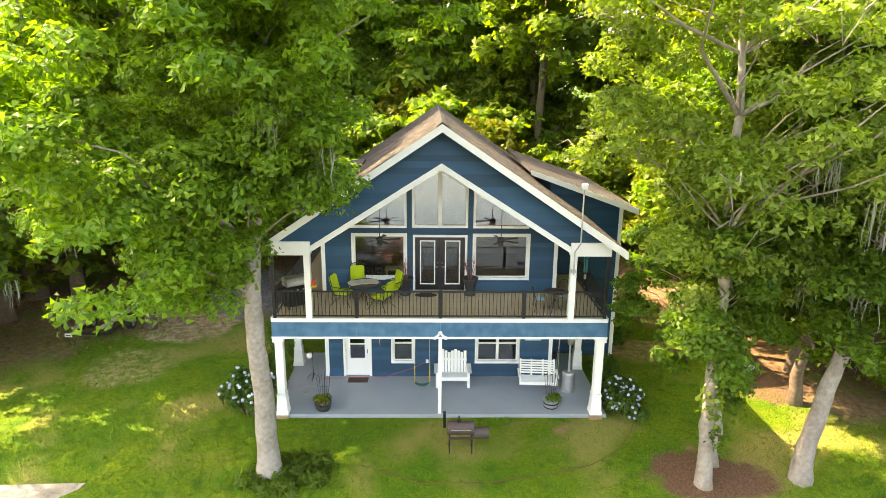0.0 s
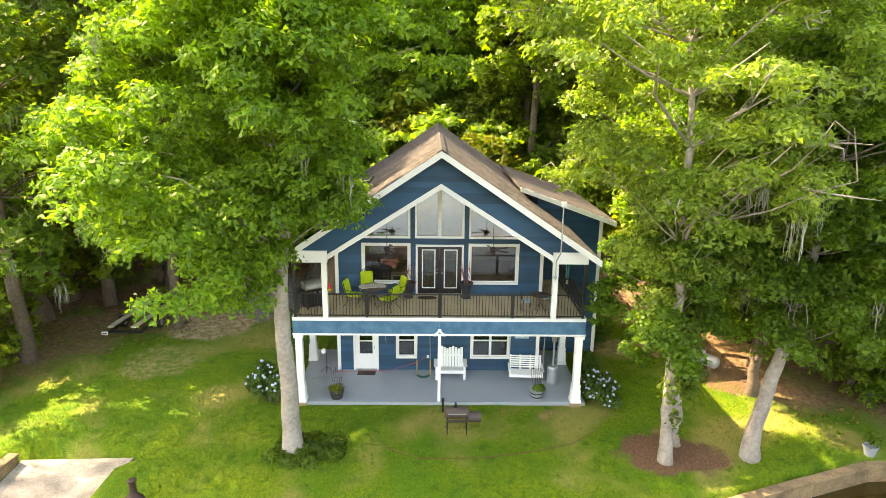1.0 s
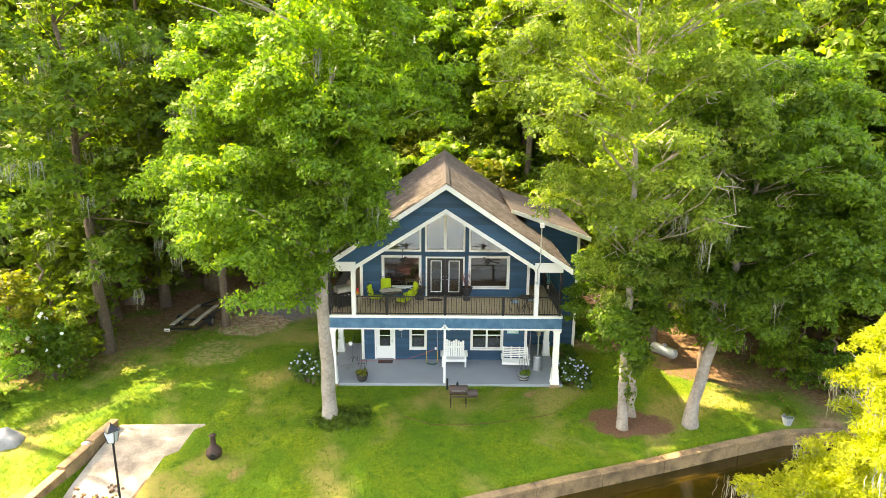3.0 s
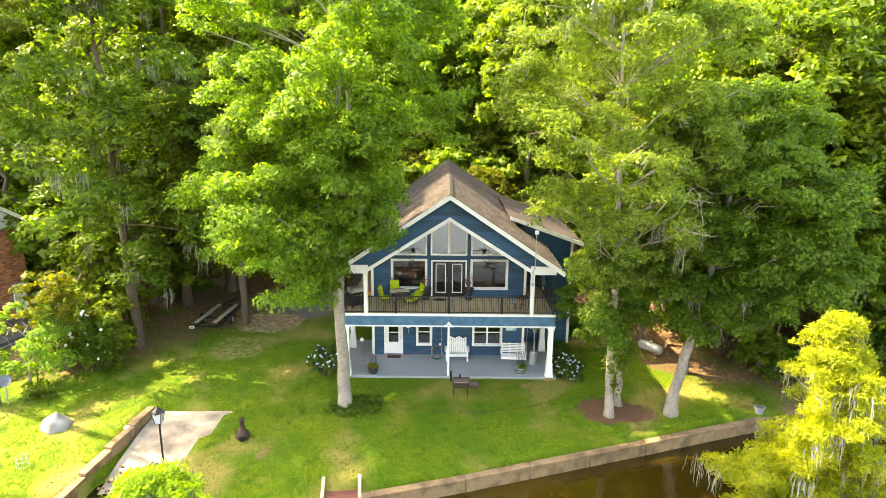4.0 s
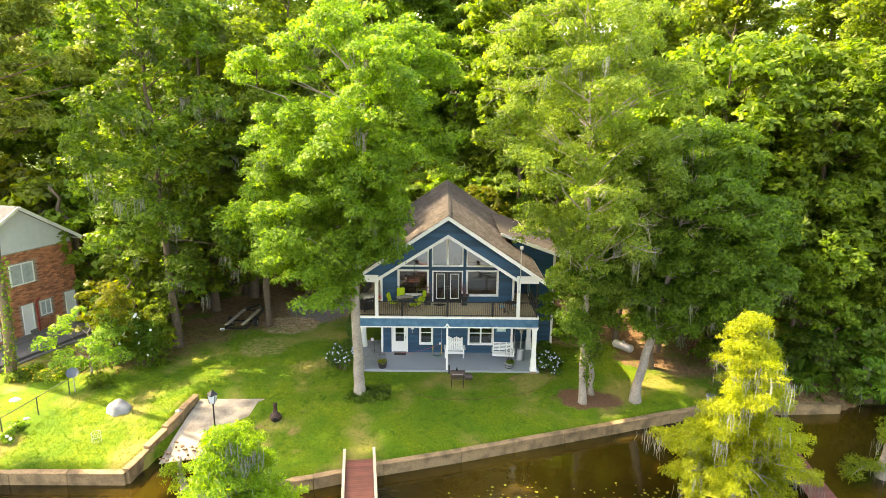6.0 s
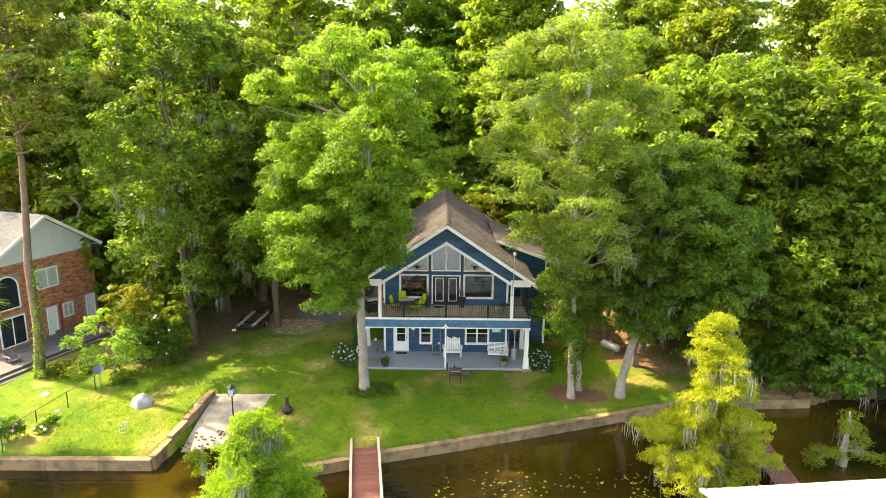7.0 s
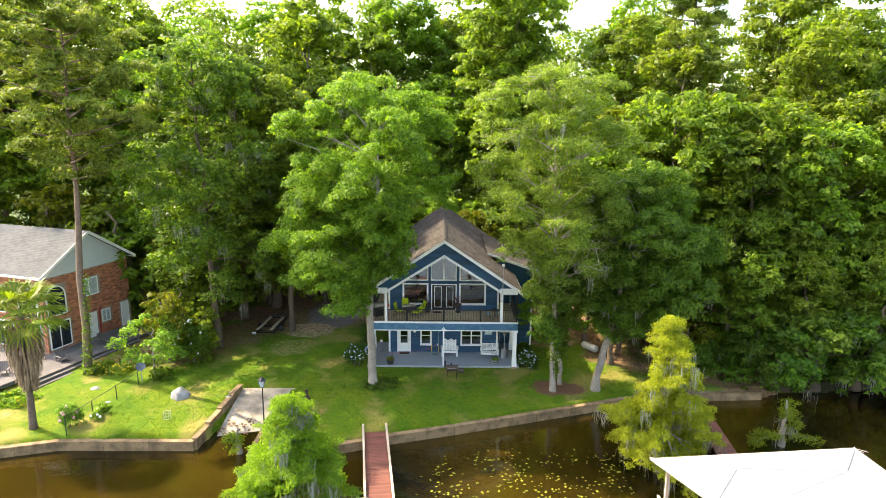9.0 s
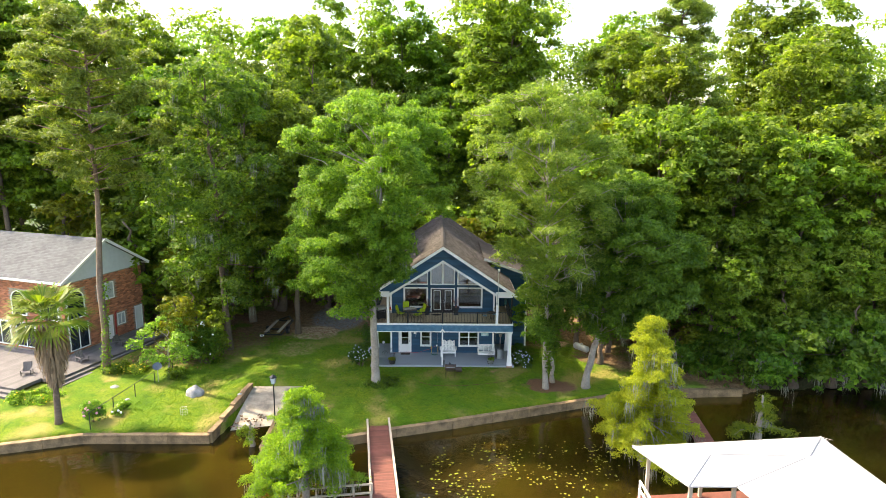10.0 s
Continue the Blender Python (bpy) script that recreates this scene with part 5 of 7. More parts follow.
for i in range(44):
    p = A_.lerp(B_, (i + 0.5) / 44) + Vector((0, 0, 0.085))
    q = p + Vector((0.15, -0.9, 0.26))
    bm = B()
    tube(bm, [p + Vector((0.005, -0.03, 0.0)), q], 0.013, 5)
    part("roof_rib", bm, WHITEMETAL, broof)
for p, q in ((R0, B_), (R0, R1), (R2, A_), (R2, R0), (R0, F_), (R2, G_), (R2, F_)):
    up = Vector((0, 0, 0.085))
    part("roof_cap", tube(B(), [p + up, q + up], 0.035, 6), WHITEMETAL, broof)
for x, y in ((10.6, -17.2), (13.5, -17.0), (16.5, -16.6), (19.8, -16.2), (11.6, -20.1), (13.6, -20.2), (15.9, -24.0), (15.9, -28), (20.4, -22), (20.8, -28)):
    bm = B()
    bar(bm, (x, y, -2.0), (x, y, RZ + 0.04), 0.16, 0.16)
    part("post", bm, WOODPALE, boathouse)
bm = B()
slab(bm, [(10.2, -20.6), (20.4, -20.6), (20.4, -16.0), (10.2, -17.0)], -0.62, -0.5)
part("platform", bm, WOODRED, boathouse, "red brown plank platform")
for z in (0.0, 0.45):
    bm = B()
    bar(bm, (10.25, -17.1, z), (10.3, -20.6, z), 0.09, 0.09)
    bar(bm, (10.3, -20.6, z), (12.6, -20.7, z), 0.09, 0.09)
    part("rail", bm, WHITE, boathouse)
for x, y in ((10.25, -17.2), (10.28, -18.9), (10.3, -20.55), (12.5, -20.68)):
    bm = B()
    bar(bm, (x, y, -0.5), (x, y, 0.48), 0.1, 0.1)
    part("rail_post", bm, WHITE, boathouse)

# water lily pads
PADM = leaf_shader("lily pads", (0.11, 0.16, 0.02), (0.27, 0.30, 0.03), (1, 1, 1), 0.05)
rng = np.random.default_rng(61)
V, F = [], []
cents = [(rng.uniform(-1.0, 10.0), rng.uniform(-20.5, -10.5)) for _ in range(60)]
for k in range(500):
    c = cents[rng.integers(len(cents))]
    x, y, r, a0 = c[0] + rng.normal() * 0.55, c[1] + rng.normal() * 0.55, rng.uniform(0.03, 0.08), rng.uniform(0, 6)
    if y > shore_y(x) - 1.0 or abs(x - (D0.x + (D0.y - y) * 0.136)) < 0.95:
        continue
    i = len(V)
    V.append((x, y, WATER_Z + 0.012))
    V += [(x + r * math.cos(a0 + q * 0.62), y + r * math.sin(a0 + q * 0.62), WATER_Z + 0.012 + rng.uniform(0, 0.012)) for q in range(10)]
    F += [(i, i + q, i + q + 1) for q in range(1, 10)]
me = bpy.data.meshes.new("lily_pads")
me.from_pydata(V, [], F)
me.materials.append(PADM)
tagged(new("lily_pads", me), "yellow green lily pads floating on the water", "lily pads", "", "stuff")

lamp = thing("lamp_post", "black garden lamp post with glass lantern", "lamp", (-10.72, -9.57, -0.62))
part("pole", tube(B(), [(0, 0, -0.3), (0, 0, 0.25), (0, 0, 0.3), (0, 0, 3.1)], [0.07, 0.07, 0.04, 0.035], 10), BLACK, lamp)
bm = B()
v0 = [bm.verts.new((sx * 0.10, sy * 0.10, 3.1)) for sx, sy in ((-1, -1), (1, -1), (1, 1), (-1, 1))]
v1 = [bm.verts.new((sx * 0.17, sy * 0.17, 3.5)) for sx, sy in ((-1, -1), (1, -1), (1, 1), (-1, 1))]
for q in range(4):
    bm.faces.new((v0[q], v0[(q + 1) % 4], v1[(q + 1) % 4], v1[q]))
bm.faces.new(v0[::-1])
part("lantern_glass", bm, shader("lantern glass", (0.55, 0.62, 0.66), 0.15, bump=0), lamp, "pale lantern glass")
bm = B()
lathe(bm, [(0.26, 3.5), (0.24, 3.54), (0.1, 3.66), (0.03, 3.7), (0.03, 3.76), (0.0, 3.78)], n=4)
for sx, sy in ((-1, -1), (1, -1), (1, 1), (-1, 1)):
    bar(bm, (sx * 0.10, sy * 0.10, 3.08), (sx * 0.17, sy * 0.17, 3.5), 0.02, 0.02)
part("lantern_frame", bm, BLACK, lamp)

RUST = shader("rusty brown iron", (0.055, 0.027, 0.018), 0.75, vary=0.25, bump=0.3)
DARKIRON = shader("sooty iron", (0.055, 0.04, 0.035), 0.6, vary=0.3, scale=4, amount=0.6, second=(0.12, 0.06, 0.035), bump=0.3)
STEEL = shader("galvanised steel", (0.50, 0.52, 0.53), 0.4, 0.6, vary=0.1, bump=0.05)
SILVER = shader("silver tank paint", (0.45, 0.47, 0.48), 0.35, 0.3, vary=0.08, bump=0.02, amount=0.3)
chim = thing("chiminea", "rust brown iron chiminea on the lawn", "chiminea", (-8.92, -6.05, -0.45))
part("body", lathe(B(), [(0.14, 0.16), (0.25, 0.24), (0.31, 0.38), (0.28, 0.52), (0.17, 0.64), (0.11, 0.74), (0.09, 1.08), (0.13, 1.12), (0.12, 1.15)], n=20), RUST, chim, smooth=True)
bm = B()
lathe(bm, [(0.13, 0.0), (0.14, 0.05), (0.10, 0.06)], n=14)
bm.transform(pose(0.05, -0.26, 0.38, 90, 0, 10))
part("mouth", bm, BLACK, chim)
for k in range(3):
    a = k * math.tau / 3
    part("leg", tube(B(), [(0.12 * math.cos(a), 0.12 * math.sin(a), 0.2), (0.25 * math.cos(a), 0.25 * math.sin(a), -0.03)], 0.018, 6), RUST, chim)

smoker = thing("barbecue_smoker", "sooty barrel smoker grill on the lawn", "grill", (0.62, -1.95, -0.16))
bm = B()
tube(bm, [(-0.42, 0, 0.78), (-0.40, 0, 0.78), (0.40, 0, 0.78), (0.42, 0, 0.78)], [0.20, 0.22, 0.22, 0.20], 18)
brl = part("barrel", bm, DARKIRON, smoker, smooth=False)
bm = B()
tube(bm, [(0.40, -0.02, 0.62), (0.86, -0.02, 0.62)], 0.19, 16)
part("firebox", bm, DARKIRON, smoker, "rusty side firebox")
part("chimney", tube(B(), [(-0.50, 0, 0.8), (-0.50, 0, 1.32)], 0.05, 10), BLACK, smoker)
bm = B()
bar(bm, (-0.3, -0.28, 0.86), (0.3, -0.28, 0.86), 0.02, 0.02)
bar(bm, (-0.3, -0.28, 0.86), (-0.3, -0.2, 0.82), 0.015, 0.015)
bar(bm, (0.3, -0.28, 0.86), (0.3, -0.2, 0.82), 0.015, 0.015)
part("handle", bm, STEEL, smoker)
part("thermometer", lathe(B(), [(0.06, 0), (0.06, 0.1), (0.03, 0.14), (0.03, 0.2)], (-0.05, -0.02, 0.99), 10), BLACK, smoker)
for x in (-0.34, 0.34):
    for y in (-0.16, 0.16):
        bm = B()
        bar(bm, (x, y, 0.66), (x * 1.02, y * 1.15, -0.02), 0.035, 0.035)
        part("leg", bm, BLACK, smoker)
part("shelf", box(B(), -0.36, 0.36, -0.36, -0.22, 0.58, 0.60), DARKIRON, smoker)

# stone, wire cage, fence, dish on the neighbour's side
STONE = shader("pale grey stone", (0.34, 0.33, 0.32), 0.9, vary=0.25, scale=3, amount=0.6, second=(0.14, 0.135, 0.13), bump=0.6)


def boulder(label, at, rx, ry, h, seed, mat=None):
    bm = B()
    bmesh.ops.create_icosphere(bm, subdivisions=3, radius=1)
    for v in bm.verts:
        k = 1 + 0.22 * noise.noise(v.co * 1.7 + Vector((seed, 0, 0))) + 0.06 * noise.noise(v.co * 5)
        v.co = Vector((v.co.x * rx * k, v.co.y * ry * k, max(v.co.z, -0.2) * h * k))
    ob = part("rock", bm, mat or STONE, None, "", True)
    ob.location = at
    return tagged(ob, label, "rock")


boulder("large pale grey rock on the lawn", (-17.5, -5.3, -0.35), 0.65, 0.55, 0.75, 1)
boulder("small pale rock by the flower bed", (-23.6, -4.4, -0.3), 0.4, 0.35, 0.35, 7)
for k, (x, y) in enumerate(((-26.2, -3.6), (-25.6, -3.1), (-26.6, -4.2), (-21.8, -6.2), (-22.0, -7.0), (-14.3, -4.6), (-14.35, -5.2))):
    boulder("small pale edging rock", (x, y, -0.35), 0.22, 0.18, 0.22, 11 + k)
FENCE = shader("dark green wire", (0.03, 0.05, 0.03), 0.6, bump=0)
fence = thing("garden_fence", "low dark wire garden fence with thin posts", "fence")
f0, f1 = Vector((-22.3, -10.0, -0.4)), Vector((-20.6, -1.6, -0.1))
for i in range(5):
    p = f0.lerp(f1, i / 4)
    part("post", tube(B(), [p + Vector((0, 0, -0.2)), p + Vector((0, 0, 1.05))], 0.03, 6), FENCE, fence)
part("top_rail", tube(B(), [f0 + Vector((0, 0, 1.02)), f1 + Vector((0, 0, 1.02))], 0.022, 6), FENCE, fence)
for z in (0.2, 0.5, 0.8):
    part("wire", tube(B(), [f0 + Vector((0, 0, z)), f1 + Vector((0, 0, z))], 0.006, 4), FENCE, fence)
cage = thing("plant_cage", "small wire cage round a seedling", "cage", (-17.15, -8.1, -0.5))
for k in range(8):
    a = k * math.tau / 8
    part("wire", tube(B(), [(0.22 * math.cos(a), 0.22 * math.sin(a), 0), (0.22 * math.cos(a), 0.22 * math.sin(a), 0.6)], 0.008, 4), STEEL, cage)
for z in (0.2, 0.4, 0.6):
    part("hoop", tube(B(), [(0.22 * math.cos(k * 0.524), 0.22 * math.sin(k * 0.524), z) for k in range(13)], 0.008, 4), STEEL, cage)
dish = thing("satellite_dish", "grey satellite dish on a thin pole", "satellite dish", (-20.9, -3.4, -0.2))
part("pole", tube(B(), [(0, 0, -0.1), (0, 0, 1.25)], 0.03, 8), STEEL, dish)
bm = B()
lathe(bm, [(0.01, 0.0), (0.18, 0.03), (0.31, 0.09), (0.32, 0.1), (0.2, 0.05), (0.01, 0.02)], n=20)
bm.transform(pose(0.02, -0.06, 1.3, 40, 25, 0))
part("reflector", bm, shader("dull grey dish", (0.10, 0.12, 0.15), 0.5, bump=0), dish)

# boat trailer
trailer = thing("boat_trailer", "empty black boat trailer with pale timber bunks", "trailer", (-15.0, 8.6, -0.15), -1)
for x in (-0.75, 0.75):
    bm = B()
    bar(bm, (x, -2.3, 0.42), (x, 2.0, 0.42), 0.08, 0.12)
    part("frame_rail", bm, BLACK, trailer)
    bm = B()
    bar(bm, (x * 0.75, -2.5, 0.75), (x * 0.75, 1.4, 0.62), 0.24, 0.07)
    part("bunk", bm, WOODPALE, trailer, "pale timber bunk board")
    for y in (-1.9, 0.6):
        bm = B()
        bar(bm, (x * 0.75, y, 0.42), (x * 0.75, y, 0.7), 0.05, 0.05)
        part("bracket", bm, BLACK, trailer)
    bm = B()
    tube(bm, [(x * 1.22 - 0.1, -0.6, 0.3), (x * 1.22 + 0.1, -0.6, 0.3)], 0.31, 18)
    wh = part("wheel", bm, BLACK, trailer)
    bm = B()
    tube(bm, [(x * 1.22 - 0.11, -0.6, 0.3), (x * 1.22 + 0.11, -0.6, 0.3)], 0.17, 14)
    part("rim", bm, STEEL, wh)
    bm = B()
    for k in range(7):
        a0, a1 = math.pi * k / 7, math.pi * (k + 1) / 7
        bar(bm, (x * 1.22, -0.6 + 0.38 * math.cos(a0), 0.3 + 0.38 * math.sin(a0)), (x * 1.22, -0.6 + 0.38 * math.cos(a1), 0.3 + 0.38 * math.sin(a1)), 0.24, 0.02)
    part("mudguard", bm, BLACK, trailer)
for y in (-2.2, -0.6, 1.9):
    bm = B()
    bar(bm, (-0.78, y, 0.4), (0.78, y, 0.4), 0.08, 0.1)
    part("cross_member", bm, BLACK, trailer)
bm = B()
bar(bm, (-0.75, 1.9, 0.42), (0, 3.3, 0.42), 0.07, 0.1)
bar(bm, (0.75, 1.9, 0.42), (0, 3.3, 0.42), 0.07, 0.1)
part("drawbar", bm, BLACK, trailer)
bm = B()
box(bm, -1.1, -0.8, -2.36, -2.33, 0.28, 0.44)
part("plate", bm, WHITE, trailer, "small white plate")
bm = B()
box(bm, -1.05, -0.85, -2.366, -2.361, 0.33, 0.38)
part("plate_bar", bm, DARKIRON, trailer)
# gas tank
tank = thing("gas_tank", "silver gas tank lying on short feet", "gas tank", (11.85, 3.75, -0.16), 124)
tank.scale = (0.68, 0.68, 0.68)
bm = B()
tube(bm, [(-1.15, 0, 0.55), (-1.08, 0, 0.55), (-0.95, 0, 0.55), (0.95, 0, 0.55), (1.08, 0, 0.55), (1.15, 0, 0.55)], [0.12, 0.3, 0.4, 0.4, 0.3, 0.12], 22)
part("shell", bm, SILVER, tank, smooth=True)
part("valve_dome", lathe(B(), [(0.16, 0.92), (0.17, 1.06), (0.1, 1.12), (0.0, 1.13)], n=14), SILVER, tank)
for x in (-0.7, 0.7):
    bm = B()
    box(bm, x - 0.1, x + 0.1, -0.3, 0.3, -0.1, 0.22)
    part("foot", bm, CONCRETE, tank)

# ---- neighbour's brick house ----
nb = thing("brick_house", "brown brick house with grey shingle roof and white gable", "house", (-29.8, 0.7, 0.4), -18.3)
# local axes: y along the gable wall, x towards the yard
GW, NB_L, EH, RH, OV = 8.06, 15.0, 6.2, 8.8, 0.45
BRICK_H = 5.75
PANEL = shader("pale grey gable panel", (0.62, 0.66, 0.68), 0.6, vary=0.05, amount=0.15)
nb_body = part("wall", box(B(), -NB_L, -0.03, 0.03, GW - 0.03, -0.6, EH), MORTAR, nb)
GABLE_HOLES = [(3.2, 4.9, 3.5, 4.95), (3.7, 4.5, 0.0, 2.05), (5.0, 5.85, 0.95, 2.0), (7.0, 7.8, 0.0, 2.1), (0.2, 2.05, 0.15, 2.2), (0.2, 1.9, 2.8, 5.05)]
FRONT_HOLES = [(0.6, 2.6, 2.75, 5.0), (0.6, 2.6, 0.15, 2.2), (3.3, 5.4, 0.15, 2.2), (6.0, 8.2, 0.15, 2.2), (4.0, 5.6, 2.9, 4.9), (9.0, 11, 0.15, 2.2)]
bl = bpy.data.meshes.new("brick")
bm = B()
box(bm, 0, 0.028, 0, 0.288, 0, 0.094)
bm.to_mesh(bl)
bm.free()
bl.materials.append(BRICK)
VB, FB = [], []
count = 0


def lay(x, y, z, w, turned):
    i = len(VB)
    d = 0.022 + rng.uniform(0, 0.012)
    h = 0.092
    if turned:
        P = [(x, y, z), (x + w, y, z), (x + w, y, z + h), (x, y, z + h)]
        Q = [(a, b - d, c) for a, b, c in P]
    else:
        P = [(x, y, z), (x, y + w, z), (x, y + w, z + h), (x, y, z + h)]
        Q = [(a + d, b, c) for a, b, c in P]
    VB.extend(P + Q)
    FB.extend([(i + 4, i + 5, i + 6, i + 7), (i, i + 1, i + 5, i + 4), (i + 1, i + 2, i + 6, i + 5), (i + 2, i + 3, i + 7, i + 6), (i + 3, i, i + 4, i + 7)])


rng = np.random.default_rng(71)
for row in range(int(BRICK_H / 0.105)):
    z = row * 0.105
    y = -0.15 * (row % 2)
    while y < GW:
        a, b = max(y, 0.0), min(y + 0.29, GW)
        if b - a > 0.06 and not any(h[0] - 0.05 < b and h[1] + 0.05 > a and h[2] - 0.05 < z + 0.09 and h[3] + 0.05 > z for h in GABLE_HOLES):
            if count < 300 and 2.6 < z < 4.6 and 3.6 < y < 7.6:
                o = new("brick", bl)
                o.parent = nb_body
                o.matrix_basis = pose(-0.03, a, z)
                count += 1
            else:
                lay(-0.03, a, z, b - a, False)
        y += 0.30
    x = -9.0 - 0.15 * (row % 2)
    while x < 0:
        a, b = x, min(x + 0.29, 0)
        if b - a > 0.06 and not any(-h[1] - 0.05 < b and -h[0] + 0.05 > a and h[2] - 0.05 < z + 0.09 and h[3] + 0.05 > z for h in FRONT_HOLES):
            lay(a, 0.03, z, b - a, True)
        x += 0.30
me = bpy.data.meshes.new("bricks")
me.from_pydata(VB, [], FB)
me.materials.append(BRICK)
o = new("bricks", me)
o.parent = nb_body
tagged(o, "", "", "", "stuff")
OLDGLASS = shader("dark reflecting glass", (0.02, 0.03, 0.04), 0.05, spec=0.8, bump=0)
BLINDS = shader("pale window blind", (0.45, 0.5, 0.5), 0.4, bump=0)


def nb_open(h, front, kind):
    """A white-framed opening set on the brick: window, door or glass slider."""
    a, b, c, d = h

    def bx(bm, u0, u1, w0, w1, z0, z1):
        return box(bm, -u1, -u0, -w1, -w0, z0, z1) if front else box(bm, w0, w1, u0, u1, z0, z1)
    bm = B()
    for q in ((a, b, d - 0.08, d), (a, b, c, c + 0.08), (a, a + 0.08, c + 0.08, d - 0.08), (b - 0.08, b, c + 0.08, d - 0.08)):
        bx(bm, q[0], q[1], -0.03, 0.05, q[2], q[3])
    if kind != "door":
        m = (a + b) / 2
        bx(bm, m - 0.035, m + 0.035, -0.02, 0.04, c + 0.08, d - 0.08)
    w = part("door" if kind == "door" else "window", bm, WHITE, nb)
    bm = B()
    bx(bm, a + 0.08, b - 0.08, -0.02, 0.01, c + 0.08, d - 0.08)
    part("panel" if kind == "door" else "pane", bm, WHITE if kind == "door" else BLINDS if kind == "blind" else OLDGLASS, w)


for h, k in zip(GABLE_HOLES, ("blind", "door", "blind", "door", "slider")):
    nb_open(h, False, k)
for h in FRONT_HOLES[1:4] + FRONT_HOLES[5:]:
    nb_open(h, True, "slider")
for (a, b, c, d), spin in ((FRONT_HOLES[0], None), (FRONT_HOLES[4], None), (GABLE_HOLES[5], pose(0, 0, 0, 0, 0, 90))):
    if spin:
        a, b = -b, -a
    m, r, zc = -(a + b) / 2, (b - a) / 2, d - (b - a) / 2
    arc = [(m + r * math.cos(t), zc + r * math.sin(t)) for t in [math.pi * k / 12 for k in range(13)]]
    inn = [(m + (r - 0.1) * math.cos(t), zc + (r - 0.1) * math.sin(t)) for t in [math.pi * k / 12 for k in range(13)]]
    bm = B()
    for k in range(12):
        prism(bm, [arc[k], arc[k + 1], inn[k + 1], inn[k]], -0.05, 0.03)
    for x0, x1 in ((m - r, m - r + 0.1), (m + r - 0.1, m + r)):
        box(bm, x0, x1, -0.05, 0.03, c, zc)
    box(bm, m - r, m + r, -0.05, 0.03, c - 0.08, c)
    pane = prism(B(), [(m + r - 0.1, c)] + inn + [(m - r + 0.1, c)], -0.01, 0.02)
    if spin:
        bm.transform(spin)
        pane.transform(spin)
    w = part("window", bm, WHITE, nb, "white arched window")
    part("pane", pane, OLDGLASS, w)
# roof, gable panel, barge boards
bm = B()
v = [[bm.verts.new((x, y, z)) for y, z in ((0.03, BRICK_H), (GW - 0.03, BRICK_H), (GW - 0.03, EH), (GW / 2, RH - 0.1), (0.03, EH))] for x in (-0.1, 0.02)]
bm.faces.new(v[1])
bm.faces.new(v[0][::-1])
for k in range(5):
    bm.faces.new((v[0][k], v[0][(k + 1) % 5], v[1][(k + 1) % 5], v[1][k]))
part("gable_panel", bm, PANEL, nb, "pale grey gable panel")
SL = (RH - EH - 0.1) / (GW / 2)
for s, y_e in ((-1, -OV), (1, GW + OV)):
    ze = EH + 0.1 - OV * SL
    bm = B()
    p = [(0.55, GW / 2, RH), (0.55, y_e, ze), (-NB_L, y_e, ze), (-NB_L, GW / 2, RH)]
    lo = [bm.verts.new((x, y, z - 0.12)) for x, y, z in p]
    hi = [bm.verts.new((x, y, z)) for x, y, z in p]
    bm.faces.new(hi)
    bm.faces.new(lo)
    for k in range(4):
        bm.faces.new((lo[k], lo[(k + 1) % 4], hi[(k + 1) % 4], hi[k]))
    rf = part("roof_slope", bm, GREYSHINGLE, nb, "grey shingle roof slope")
    V, F = [], []
    Ls = math.hypot(GW / 2 + OV, RH - ze)
    for c in range(int(Ls / 0.17)):
        x = -NB_L - rng.uniform(0, 0.3)
        f0, f1 = 1 - c * 0.17 / Ls, 1 - (c * 0.17 + 0.22) / Ls
        while x < 0.55:
            a, b = max(x, -NB_L), min(x + 0.34, 0.55)
            if b - a > 0.03 and x > -13:
                i = len(V)
                for f, h in ((f0, 0.0), (f0, 0.022), (max(f1, 0), 0.008)):
                    for xx in (a, b):
                        V.append((xx, GW / 2 + (y_e - GW / 2) * f, RH + (ze - RH) * f + h))
                F += [(i, i + 1, i + 3, i + 2), (i + 2, i + 3, i + 5, i + 4)]
            x += 0.35
    me = bpy.data.meshes.new("shingles")
    me.from_pydata(V, [], F)
    me.materials.append(GREYSHINGLE)
    o = new("shingles", me)
    o.parent = rf
    tagged(o, "", "", "", "stuff")
    bm = B()
    bar(bm, (0.57, GW / 2, RH - 0.08), (0.57, y_e, ze - 0.08), 0.05, 0.22)
    part("barge_board", bm, WHITE, nb)
    bm = B()
    bar(bm, (0.5, y_e, ze - 0.1), (-NB_L, y_e, ze - 0.1), 0.06, 0.2)
    part("gutter", bm, WHITE, nb)
part("drain_pipe", tube(B(), [(0.08, 4.72, 0.0), (0.08, 4.72, 2.0), (0.05, 4.85, 2.2), (0.0, 5.05, 2.25)], 0.06, 8), shader("red pipe paint", (0.35, 0.03, 0.025), 0.5), nb, "red painted drain pipe")
